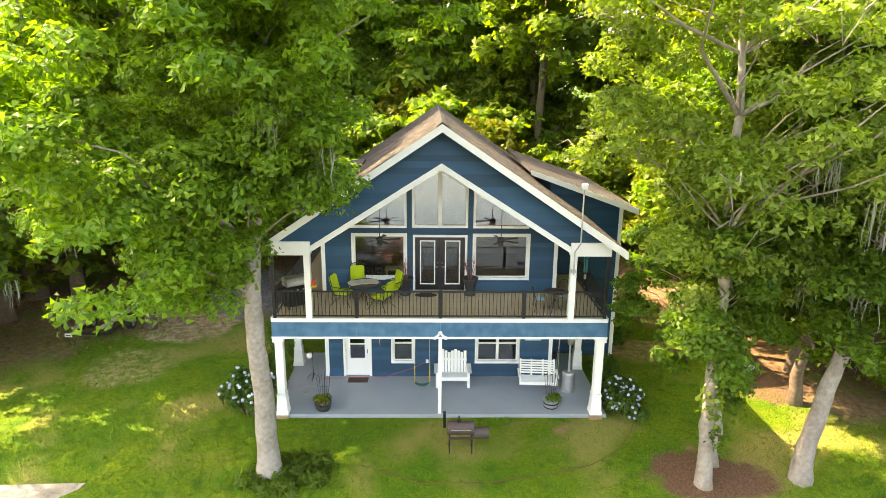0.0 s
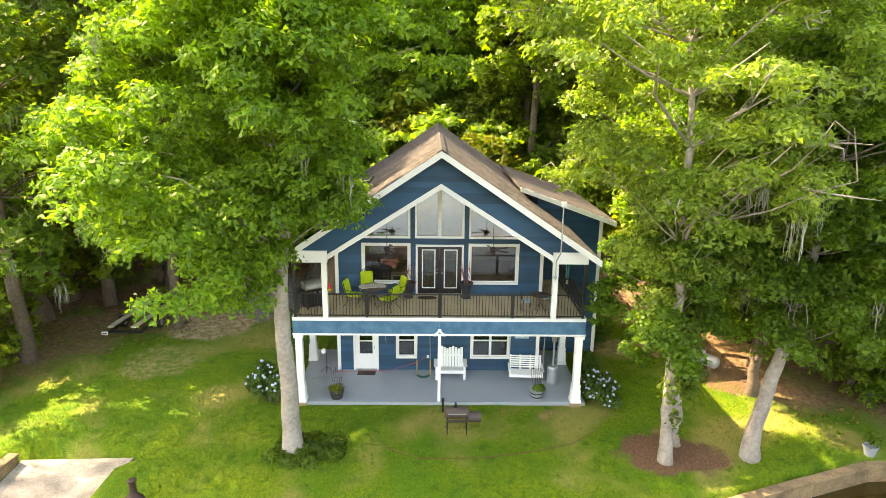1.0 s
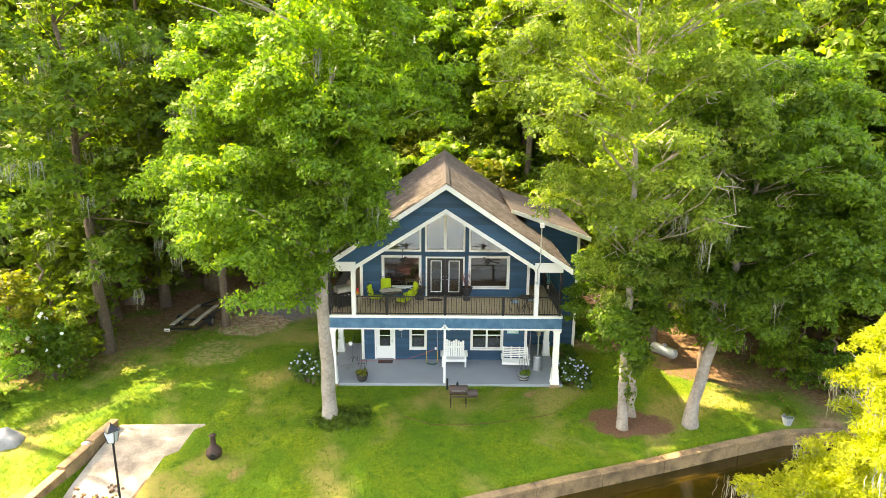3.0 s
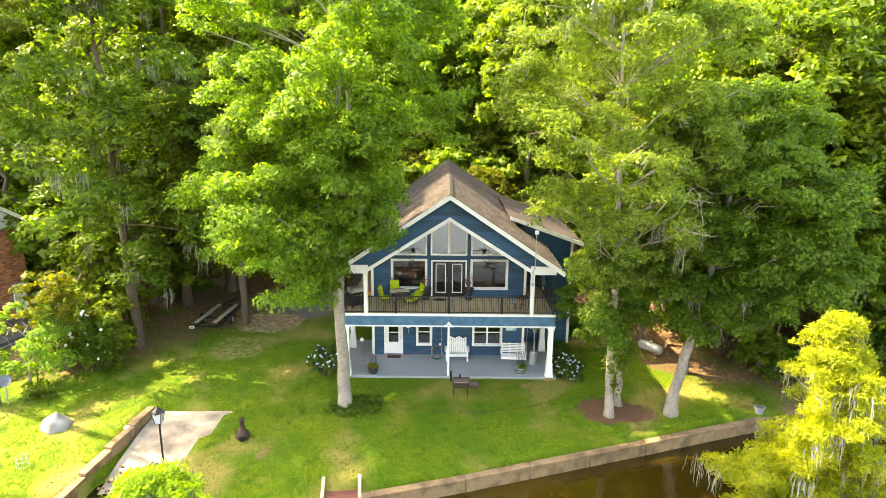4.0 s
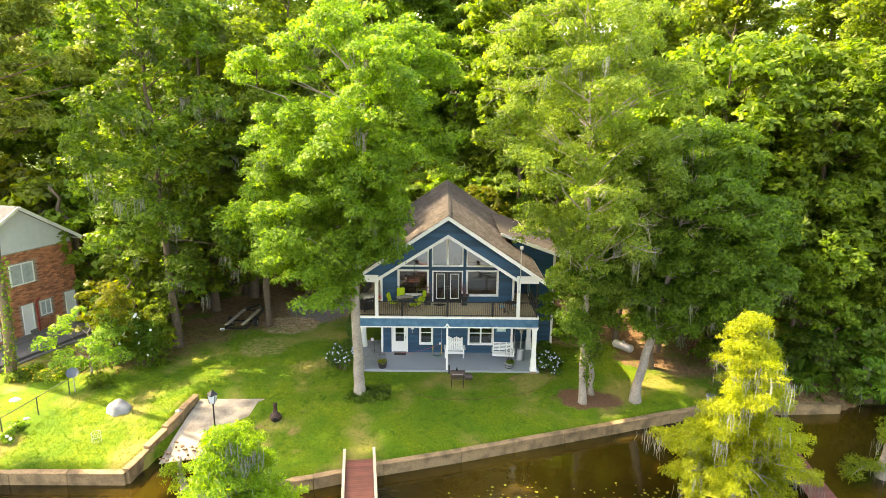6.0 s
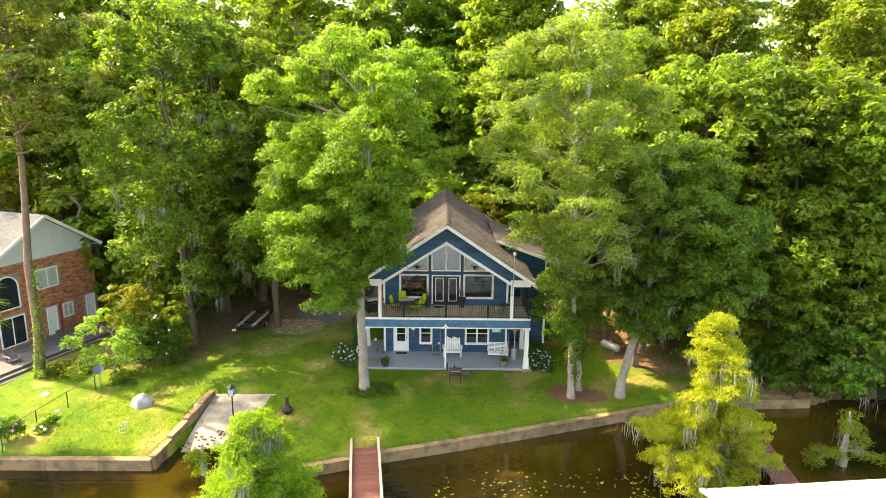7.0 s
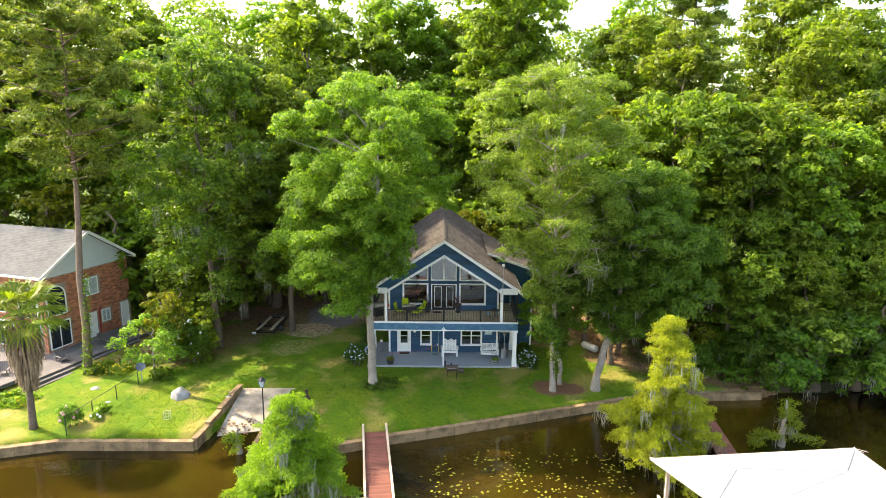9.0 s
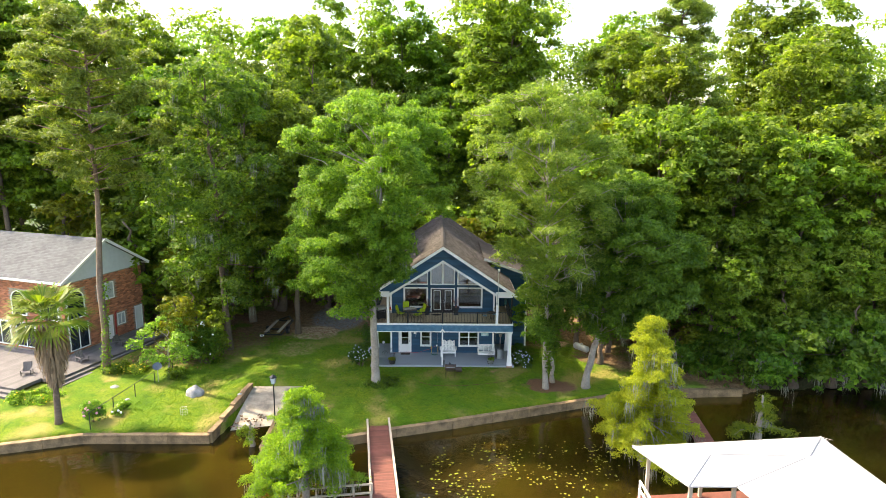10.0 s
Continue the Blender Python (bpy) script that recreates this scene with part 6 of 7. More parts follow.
# grey deck with steps
nbd = thing("neighbour_deck", "weathered grey plank deck with broad steps", "deck", (-29.8, 0.7, 0.4), -18.3)
for i in range(44):
    x0 = 3.3 - i * 0.30
    y0, y1 = (-6.2, 7.0) if x0 > 0.1 else (-6.2, -0.15)
    if x0 > 2.2:
        y0 = -4.2
    bm = B()
    box(bm, x0 - 0.285, x0, y0, y1, -0.28, -0.04)
    part("plank", bm, WOODGREY, nbd)
for k in range(2):
    bm = B()
    box(bm, 3.32 + k * 0.35, 3.65 + k * 0.35, -4.6, 5.2, -0.55, -0.2 - 0.16 * k)
    part("step", bm, WOODGREY, nbd)
    bm = B()
    box(bm, -10, 2.2, -6.55 - k * 0.35, -6.22 - k * 0.35, -0.6, -0.2 - 0.16 * k)
    part("step", bm, WOODGREY, nbd)


def lounge_chair(at, turn):
    t = thing("garden_chair", "weathered grey timber garden chair on the deck", "chair", at, turn, "chairs on the neighbour's deck")
    for k in range(5):
        bm = B()
        bar(bm, (-0.24 + k * 0.12, 0.25, 0.32), (-0.24 + k * 0.12, 0.5, 0.95), 0.1, 0.02)
        part("back_slat", bm, WOODGREY, t)
    for k in range(5):
        bm = B()
        bar(bm, (-0.3, -0.3 + k * 0.13, 0.36 - k * 0.015), (0.3, -0.3 + k * 0.13, 0.36 - k * 0.015), 0.11, 0.02)
        part("seat_slat", bm, WOODGREY, t)
    for s in (-1, 1):
        bm = B()
        bar(bm, (s * 0.34, -0.4, 0.56), (s * 0.34, 0.4, 0.56), 0.12, 0.025)
        part("arm", bm, WOODGREY, t)
        for y in (-0.33, 0.3):
            bm = B()
            bar(bm, (s * 0.31, y, 0), (s * 0.31, y, 0.55), 0.06, 0.03)
            part("leg", bm, WOODGREY, t)
    return t


lounge_chair((-28.0, -0.6, 0.22), 60)
lounge_chair((-26.9, 3.2, 0.22), 80)
lounge_chair((-30.6, -3.2, 0.22), 20)

PINEBARK = shader("pine bark", (0.22, 0.15, 0.11), 0.95, vary=0.3, scale=2.0, fine=9, bump=0.9)
# pine by the deck, palm
pine2 = pine_model(81, 25.5, 14.0, 4.6, PINEBARK)
pine2.location = (-25.5, -1.9, -0.3)
tagged(pine2, "tall pine with ivy on its stem beside the deck")
rng = np.random.default_rng(82)
P, N = clump_leaves([(0.05 * k, 0.0, 0.5 + k * 0.55, 0.42 - 0.015 * k, 0.5) for k in range(13)], 420, rng)
leaf_object("ivy", P, N, 0.15, LEAF_OAK, pine2, 83, 0.8)

palm = thing("palm_tree", "fan palm with a skirt of dead fronds", "palm", (-24.7, -9.3, -0.55))
part("trunk", tube(B(), [(0, 0, -0.2), (0, 0, 0.5), (0.05, 0, 2.5), (0.1, 0, 5.0), (0.1, 0, 7.2)], [0.3, 0.22, 0.17, 0.18, 0.17], 12), DARKBARK, palm, smooth=True)
FROND = leaf_shader("palm fronds", (0.09, 0.165, 0.015), (0.25, 0.31, 0.03), (1.3, 1.4, 0.6), 0.4)
STRAW = shader("dead palm fronds", (0.30, 0.205, 0.12), 0.95, vary=0.3, island_vary=0.35, bump=0)


def fan(bm, root, d, length, rng, rays=16, spread=1.15, droop=0.35):
    """A fan frond: a stalk and narrow folded rays."""
    d = Vector(d).normalized()
    tip = Vector(root) + d * length * 0.5
    tube(bm, [root, tip], [0.03, 0.018], 4, False)
    side = d.cross(Vector((0, 0, 1))).normalized()
    for k in range(rays):
        a = (k / (rays - 1) - 0.5) * 2 * spread
        e = (d * math.cos(a) + side * math.sin(a)).normalized()
        m = tip + e * length * 0.35 + Vector((0, 0, 0.03))
        q = tip + e * length * rng.uniform(0.58, 0.7) - Vector((0, 0, droop * length * rng.uniform(0.3, 0.7)))
        w = e.cross(Vector((0, 0, 1))).normalized() * 0.075
        v = [bm.verts.new(p) for p in (tip, m - w, q, m + w)]
        bm.faces.new(v)


rng = np.random.default_rng(84)
for k in range(34):
    a, up = k * 2.4, 1.5 - 2.1 * (k / 34)
    bm = B()
    fan(bm, (0.1, 0, 7.2), (math.cos(a), math.sin(a), up), 2.5, rng, 15, 1.3, 0.3)
    part("frond", bm, FROND, palm)
rng = np.random.default_rng(85)
V, F = [], []
for k in range(900):
    z, a = rng.uniform(3.4, 6.9), rng.uniform(0, math.tau)
    r = 0.25 + 0.75 * (1 - abs(z - 5.8) / 2.6) * rng.uniform(0.6, 1)
    p, t = Vector((0.1 + math.cos(a) * r, math.sin(a) * r, z)), Vector((math.cos(a) * rng.uniform(0, 0.3), math.sin(a) * rng.uniform(0, 0.3), -rng.uniform(0.6, 1.2)))
    w = Vector((-math.sin(a), math.cos(a), 0)) * 0.05
    i = len(V)
    V += [tuple(p), tuple(p + t * 0.5 + w), tuple(p + t), tuple(p + t * 0.5 - w)]
    F.append((i, i + 1, i + 2, i + 3))
me = bpy.data.meshes.new("dead_fronds")
me.from_pydata(V, [], F)
me.materials.append(STRAW)
o = new("dead_fronds", me)
o.parent = palm
tagged(o, "grey brown skirt of dead fronds", "", "", "stuff")

# ---- shrubs and flowers ----
PETAL = shader("pale blue hydrangea petals", (0.48, 0.53, 0.68), 0.8, vary=0.1, island_vary=0.15, bump=0)
YELLOWP = shader("yellow petals", (0.70, 0.50, 0.03), 0.8, island_vary=0.15, bump=0)
PINK = shader("pink petals", (0.75, 0.35, 0.42), 0.8, island_vary=0.2, bump=0)
WHITEP = shader("white petals", (0.8, 0.8, 0.74), 0.8, island_vary=0.1, bump=0)


def shrub(label, at, rx, ry, h, leaf, seed, size=0.16, per=900, petals=None, heads=0, head=0.11, name="shrub", aspect=0.5):
    rng = np.random.default_rng(seed)
    t = thing(name, label, "shrub", at)
    cl = [(rng.uniform(-1, 1) * rx * 0.65, rng.uniform(-1, 1) * ry * 0.65, h * rng.uniform(0.15, 0.75), rng.uniform(0.3, 0.5) * min(rx, ry, 1), rng.uniform(0.25, 0.4) * h) for _ in range(int(6 + 10 * rx * ry))]
    P, N = clump_leaves(cl, per, rng)
    P[:, 2] = np.maximum(P[:, 2], 0.02)
    leaf_object("leaves", P, N, size, leaf, t, seed, aspect)
    bm = B()
    for c in cl:
        tube(bm, [(c[0] * 0.3, c[1] * 0.3, -0.1), c[:3]], [0.02, 0.008], 4, False)
    part("stems", bm, DARKBARK, t)
    if petals:
        for k in range(heads):
            c = cl[rng.integers(len(cl))]
            d = rng.normal(size=3)
            d /= np.linalg.norm(d)
            d[2] = abs(d[2])
            d[1] = -abs(d[1])
            p = np.array(c[:3]) + d * np.array([c[3], c[3], c[4]]) * 1.1
            bm = B()
            bmesh.ops.create_icosphere(bm, subdivisions=1, radius=head)
            for v in bm.verts:
                v.co = v.co * (1 + 0.2 * noise.noise(v.co * 30 + Vector((k, 0, 0))))
                v.co += Vector(p)
            part("flower_head", bm, petals, t)
    return t


shrub("green hydrangea bush with pale blue flower heads", (-6.5, 0.2, -0.15), 0.95, 0.9, 1.5, LEAF_DEEP, 91, 0.17, 1900, petals=PETAL, heads=60, head=0.06, name="hydrangea_bush")
shrub("green hydrangea bush with pale blue flower heads", (6.35, 0.5, -0.15), 0.85, 0.9, 1.0, LEAF_DEEP, 92, 0.17, 1900, petals=PETAL, heads=56, head=0.055, name="hydrangea_bush")
for k, (x, y, h) in enumerate(((-6.2, 2.2, 1.5), (-6.3, 3.6, 1.8), (-6.5, 5.2, 2.2), (6.3, 2.2, 0.8), (6.4, 3.6, 0.9), (8.0, 6.5, 0.8))):
    shrub("dark green strap-leaved shrub beside the porch", (x, y, -0.15), 0.6, 0.7, h, LEAF_DEEP, 93 + k, 0.34, 620, aspect=0.18)
shrub("straggly green ground plants round a trunk", (-4.6, -3.3, -0.26), 1.75, 1.1, 0.45, LEAF_DARK, 101, 0.26, 900, aspect=0.2)
shrub("yellow flowering bush by the grey deck", (-28.0, -6.4, -0.45), 2.2, 1.1, 0.9, LEAF_OAK, 102, 0.16, 700, YELLOWP, 40, 0.06)
shrub("yellow flowering bush by the grey deck", (-24.2, -1.6, -0.3), 1.9, 1.2, 0.95, LEAF_OAK, 103, 0.16, 700, YELLOWP, 34, 0.06)
shrub("dark bush with pink flowers by the wall", (-22.6, -9.0, -0.5), 0.9, 0.8, 1.5, LEAF_DARK, 104, 0.16, 800, PINK, 8, 0.1)
shrub("low green plants along the fence", (-21.6, -7.6, -0.4), 0.6, 1.3, 0.6, LEAF_OAK, 105, 0.2, 700, WHITEP, 6, 0.09)
shrub("green shrub with white flowers at the wood edge", (-18.9, 0.6, -0.2), 1.6, 1.5, 3.6, LEAF_DARK, 106, 0.2, 700, WHITEP, 26, 0.09)
rng = np.random.default_rng(107)
tree("sapling", "bright light green sapling at the fence", (-20.7, -1.9, -0.25), crown_clumps(rng, 22, (0, 0), 1.9, 1.6, 1.0, 4.4, 0.6, 0.9), spine_to(3.8, (0.1, 0), rng), 0.07, 420, 0.22, LEAF_PALE, BARK, 107, 0.8)
shrub("light green bush by the fence", (-19.9, -2.6, -0.3), 0.9, 0.7, 1.0, LEAF_OAK, 108, 0.2, 600)
palmetto = thing("palmetto", "palmetto clump of arching green fan fronds by the water", "palm", (20.5, -1.5, -0.5))
rng = np.random.default_rng(109)
for k in range(18):
    a = k * 2.4
    bm = B()
    fan(bm, (0.1 * math.cos(a), 0.1 * math.sin(a), 0.05), (math.cos(a), math.sin(a), 0.5 + 1.3 * (k / 18)), 2.3, rng, 13, 1.0, 0.45)
    part("frond", bm, LEAF_DARK, palmetto)
part("stump", lathe(B(), [(0.22, -0.1), (0.2, 0.1), (0.12, 0.22), (0.02, 0.26)], n=10), DARKBARK, palmetto)
pot = thing("flower_pot", "grey clay pot with a leafy green plant by the seawall", "pot", (15.1, -2.75, land_z(15.1, -2.75) - 0.01))
part("pot", lathe(B(), [(0.16, 0.0), (0.22, 0.3), (0.25, 0.32), (0.25, 0.38), (0.21, 0.38), (0.2, 0.33), (0.02, 0.32)], n=18), SLAB, pot, "grey clay pot")
P, N = clump_leaves([(0, 0, 0.5, 0.3, 0.28), (0.12, 0.05, 0.68, 0.22, 0.2), (-0.1, -0.08, 0.64, 0.22, 0.2)], 1300, rng)
leaf_object("foliage", P, N, 0.14, LEAF_OAK, pot, 111, 0.6)
shrub("low green bush on the bank", (23.6, -2.2, -0.7), 1.2, 0.8, 0.9, LEAF_DARK, 110, 0.22, 500)
RUBBLE = shader("brown rubble", (0.22, 0.13, 0.07), 0.95, vary=0.3, object_vary=0.4, bump=0.4)
for k in range(46):
    rr = random.Random(500 + k)
    boulder("broken stone rubble at the ramp foot", (rr.uniform(-13.9, -12.0), rr.uniform(-8.9, -6.9), -0.90 - 0.12 * rr.random()), rr.uniform(0.03, 0.09), rr.uniform(0.03, 0.08), rr.uniform(0.05, 0.09), 30 + k, RUBBLE)

# ---- things on the upper deck ----
LIME = shader("lime green cushion", (0.42, 0.55, 0.015), 0.85, vary=0.08, bump=0.15, fine=60)
CLOTH = shader("pale grey cloth", (0.55, 0.50, 0.44), 0.9, vary=0.15, bump=0.3)
TABLETOP = shader("dark mesh table top", (0.05, 0.035, 0.025), 0.5, vary=0.2)
POT = shader("dark charcoal pot", (0.035, 0.035, 0.04), 0.6, vary=0.15, bump=0.2)
TWIG = shader("reddish bare twig", (0.22, 0.09, 0.07), 0.8)
SKYBLUE = shader("light blue seat pad", (0.32, 0.50, 0.62), 0.85, vary=0.08, bump=0.1)
MAT = shader("dark brown mat", (0.055, 0.035, 0.025), 0.95, vary=0.25, bump=0.5, fine=90)
BULB = bpy.data.materials.new("warm bulb")
BULB.use_nodes = True
BULB.node_tree.nodes["Principled BSDF"].inputs["Emission Color"].default_value = (1.0, 0.62, 0.22, 1)
BULB.node_tree.nodes["Principled BSDF"].inputs["Emission Strength"].default_value = 4.0
FANWOOD = shader("dark fan blade", (0.05, 0.032, 0.022), 0.5, vary=0.2)
TEAL = shader("teal metal", (0.05, 0.28, 0.30), 0.4, bump=0)
GREENP = shader("green plastic", (0.01, 0.13, 0.085), 0.4, bump=0)
YELLOW = shader("yellow coated chain", (0.75, 0.48, 0.03), 0.5, bump=0)
REDH = shader("red plastic", (0.6, 0.03, 0.03), 0.4, bump=0)
MESH = shader("grey steel cover", (0.42, 0.40, 0.36), 0.35, 0.7, vary=0.1)


def cushion(bm, x0, x1, y0, y1, z0, z1):
    """A padded block with soft edges and a seam-like waist."""
    box(bm, x0, x1, y0, y1, z0, z1)
    soften(bm, min(z1 - z0, y1 - y0, x1 - x0) * 0.35, 2)
    return bm


def patio_chair(at, turn):
    t = thing("patio_chair", "black metal patio chair with lime green cushions", "chair", at, turn, "chairs round the deck table")
    part("seat_cushion", cushion(B(), -0.25, 0.25, -0.27, 0.22, 0.40, 0.49), LIME, t, "lime green seat cushion")
    bm = cushion(B(), -0.25, 0.25, -0.05, 0.05, 0.0, 0.58)
    bm.transform(pose(0, 0.25, 0.46, -14, 0, 0))
    part("back_cushion", bm, LIME, t, "lime green back cushion")
    bm = B()
    for s in (-1, 1):
        tube(bm, [(s * 0.27, 0.24, 0.38), (s * 0.27, 0.30, 0.7), (s * 0.24, 0.40, 1.06)], 0.013, 6)
    tube(bm, [(-0.24, 0.40, 1.06), (-0.1, 0.42, 1.12), (0.1, 0.42, 1.12), (0.24, 0.40, 1.06)], 0.013, 6)
    for k in range(5):
        x = -0.18 + k * 0.09
        tube(bm, [(x, 0.27, 0.4), (x * 0.9, 0.41, 1.1)], 0.006, 4)
    part("back_frame", bm, BLACK, t)
    bm = B()
    tube(bm, [(-0.27, 0.24, 0.38), (-0.27, -0.28, 0.39), (0.27, -0.28, 0.39), (0.27, 0.24, 0.38), (-0.27, 0.24, 0.38)], 0.013, 6)
    part("seat_frame", bm, BLACK, t)
    for s in (-1, 1):
        part("arm", tube(B(), [(s * 0.27, 0.30, 0.68), (s * 0.30, 0.0, 0.66), (s * 0.30, -0.28, 0.64), (s * 0.29, -0.30, 0.4)], 0.014, 6), BLACK, t)
        for y, y2 in ((-0.26, -0.36), (0.22, 0.36)):
            part("leg", tube(B(), [(s * 0.26, y, 0.39), (s * 0.22, y * 0.9, 0.2), (s * 0.32, y2, 0.0)], 0.013, 6), BLACK, t)
    return t


ch = patio_chair((-3.35, 1.45, DECK_Z), 75)
for x, y, a in ((-2.95, 2.35, 8), (-1.75, 1.9, -62), (-2.0, 1.0, -118)):
    copy_thing(ch, pose(x, y, DECK_Z, 0, 0, a))
tbl = thing("patio_table", "round dark metal patio table", "table", (-2.62, 1.55, DECK_Z))
part("tabletop", lathe(B(), [(0.0, 0.70), (0.55, 0.70), (0.57, 0.71), (0.57, 0.73), (0.54, 0.735), (0.0, 0.735)], n=28), TABLETOP, tbl)
for k in range(4):
    a = k * math.pi / 2 + 0.4
    part("leg", tube(B(), [(0.12 * math.cos(a), 0.12 * math.sin(a), 0.7), (0.08 * math.cos(a), 0.08 * math.sin(a), 0.35), (0.36 * math.cos(a), 0.36 * math.sin(a), 0.0)], 0.018, 6), BLACK, tbl)
bm = B()
bmesh.ops.create_grid(bm, x_segments=14, y_segments=8, size=0.5)
for v in bm.verts:
    x, y = v.co.x * 1.05, v.co.y * 0.55
    r = math.hypot(x, y)
    v.co = Vector((x, y, 0.75 + 0.025 * noise.noise(Vector((x * 6, y * 6, 0))) - max(0, r - 0.5) * 0.8))
bmesh.ops.solidify(bm, geom=bm.faces[:], thickness=0.012)
cl_ = part("table_cloth", bm, CLOTH, None, "", True)
cl_.matrix_basis = pose(-2.66, 1.6, DECK_Z + 0.012, 0, 0, 15)
tagged(cl_, "crumpled pale cloth lying on the patio table", "cloth")

bbq = thing("gas_grill", "black gas grill with steel lid on the deck", "grill", (-4.95, 1.15, DECK_Z), 35)
part("cabinet", soften(box(B(), -0.36, 0.36, -0.26, 0.26, 0.1, 0.78), 0.02), BLACK, bbq)
bm = B()
tube(bm, [(-0.36, 0.02, 0.86), (0.36, 0.02, 0.86)], 0.27, 16)
for v in bm.verts:
    v.co.z = max(v.co.z, 0.80)
part("lid", bm, MESH, bbq, "steel grill lid")
part("handle", tube(B(), [(-0.28, -0.29, 0.92), (0.28, -0.29, 0.92)], 0.015, 6), STEEL, bbq)
for s in (-1, 1):
    part("side_shelf", box(B(), min(s * 0.38, s * 0.68), max(s * 0.38, s * 0.68), -0.22, 0.22, 0.78, 0.82), BLACK, bbq)
for k in range(3):
    bm = B()
    lathe(bm, [(0.03, 0), (0.03, 0.03)], n=8)
    bm.transform(pose(-0.2 + k * 0.2, -0.26, 0.68, 90, 0, 0))
    part("knob", bm, STEEL, bbq)
for sx in (-1, 1):
    for sy in (-1, 1):
        part("caster", lathe(B(), [(0.02, 0), (0.04, 0.02), (0.04, 0.08), (0.02, 0.1)], (sx * 0.3, sy * 0.2, 0), 8), BLACK, bbq)


def urn(at, label, seed):
    t = thing("planter_urn", label, "planter", at, 0, "planters by the double doors")
    part("urn", lathe(B(), [(0.19, 0), (0.2, 0.06), (0.13, 0.12), (0.16, 0.2), (0.22, 0.45), (0.27, 0.58), (0.3, 0.62), (0.3, 0.66), (0.26, 0.66), (0.24, 0.58)], n=20), POT, t, smooth=True)
    rng = np.random.default_rng(seed)
    bm = B()
    for k in range(10):
        a = rng.uniform(0, math.tau)
        p = Vector((0.04 * math.cos(a), 0.04 * math.sin(a), 0.55))
        e = p + Vector((math.cos(a) * rng.uniform(0.1, 0.35), math.sin(a) * rng.uniform(0.05, 0.3), rng.uniform(0.6, 1.15)))
        m = p.lerp(e, 0.5) + Vector(rng.normal(size=3)) * 0.05
        tube(bm, [p, m, e], [0.012, 0.008, 0.003], 4, False)
        for _ in range(3):
            tube(bm, [m, m + Vector((rng.normal() * 0.15, rng.normal() * 0.1, rng.uniform(0.1, 0.4)))], [0.006, 0.002], 4, False)
    part("twigs", bm, TWIG, t, "reddish bare twigs")


urn((-1.25, 2.45, DECK_Z), "dark urn planter with bare twigs by the doors", 201)
urn((1.1, 2.45, DECK_Z), "dark urn planter with bare twigs by the doors", 202)
for x, lab in ((-0.5, "oval dark mat before the double doors"),):
    o = part("door_mat", lathe(B(), [(0.36, 0), (0.37, 0.008), (0.34, 0.016), (0.0, 0.016)], n=24), MAT)
    o.matrix_basis = pose(x, 2.4, DECK_Z + 0.001) @ Matrix.Diagonal((1.1, 0.62, 1, 1))
    tagged(o, lab, "mat")

bist = thing("bistro_table", "round black iron bistro table", "table", (3.85, 0.75, DECK_Z))
part("tabletop", lathe(B(), [(0.0, 0.70), (0.36, 0.70), (0.38, 0.71), (0.36, 0.725), (0.0, 0.725)], n=24), TABLETOP, bist)
for k in range(3):
    a = k * math.tau / 3
    part("leg", tube(B(), [(0.1 * math.cos(a), 0.1 * math.sin(a), 0.7), (0.04 * math.cos(a), 0.04 * math.sin(a), 0.4), (0.26 * math.cos(a), 0.26 * math.sin(a), 0)], 0.014, 6), BLACK, bist)


def bistro_chair(at, turn):
    t = thing("bistro_chair", "black iron bistro chair with light blue seat", "chair", at, turn, "chairs at the bistro table")
    part("seat", lathe(B(), [(0.0, 0.43), (0.19, 0.43), (0.2, 0.45), (0.18, 0.48), (0.0, 0.485)], n=18), SKYBLUE, t, "light blue round seat pad")
    bm = B()
    tube(bm, [(-0.17, 0.14, 0.44), (-0.18, 0.22, 0.75), (-0.1, 0.26, 0.92), (0.1, 0.26, 0.92), (0.18, 0.22, 0.75), (0.17, 0.14, 0.44)], 0.011, 6)
    tube(bm, [(-0.08, 0.18, 0.45), (-0.02, 0.25, 0.9)], 0.007, 4)
    tube(bm, [(0.08, 0.18, 0.45), (0.02, 0.25, 0.9)], 0.007, 4)
    part("backrest", bm, BLACK, t)
    for sx in (-1, 1):
        for sy in (-1, 1):
            part("leg", tube(B(), [(sx * 0.14, sy * 0.13, 0.44), (sx * 0.17, sy * 0.18, 0.0)], 0.011, 6), BLACK, t)
    return t


bc = bistro_chair((3.35, 0.8, DECK_Z), 90)
copy_thing(bc, pose(4.15, 1.2, DECK_Z, 0, 0, -35))


def ceiling_fan(at, drop, turn):
    t = thing("ceiling_fan", "dark brown ceiling fan hanging on a long rod", "ceiling fan", at, turn, "fans over the deck")
    part("rod", tube(B(), [(0, 0, 0.1), (0, 0, drop)], 0.014, 8), BLACK, t)
    part("motor", lathe(B(), [(0.03, 0.14), (0.12, 0.1), (0.13, 0.0), (0.08, -0.05), (0.0, -0.06)], n=18), BLACK, t, smooth=True)
    part("light_bowl", lathe(B(), [(0.07, -0.05), (0.1, -0.1), (0.06, -0.17), (0.0, -0.19)], n=14), TABLETOP, t)
    for k in range(5):
        a = k * math.tau / 5
        bm = B()
        box(bm, 0.12, 0.70, -0.07, 0.07, -0.006, 0.006)
        for v in bm.verts:
            if v.co.x < 0.2:
                v.co.y *= 0.55
        bm.transform(pose(0, 0, 0.03, 10, 0, math.degrees(a)))
        part("blade", bm, FANWOOD, t)
    return t


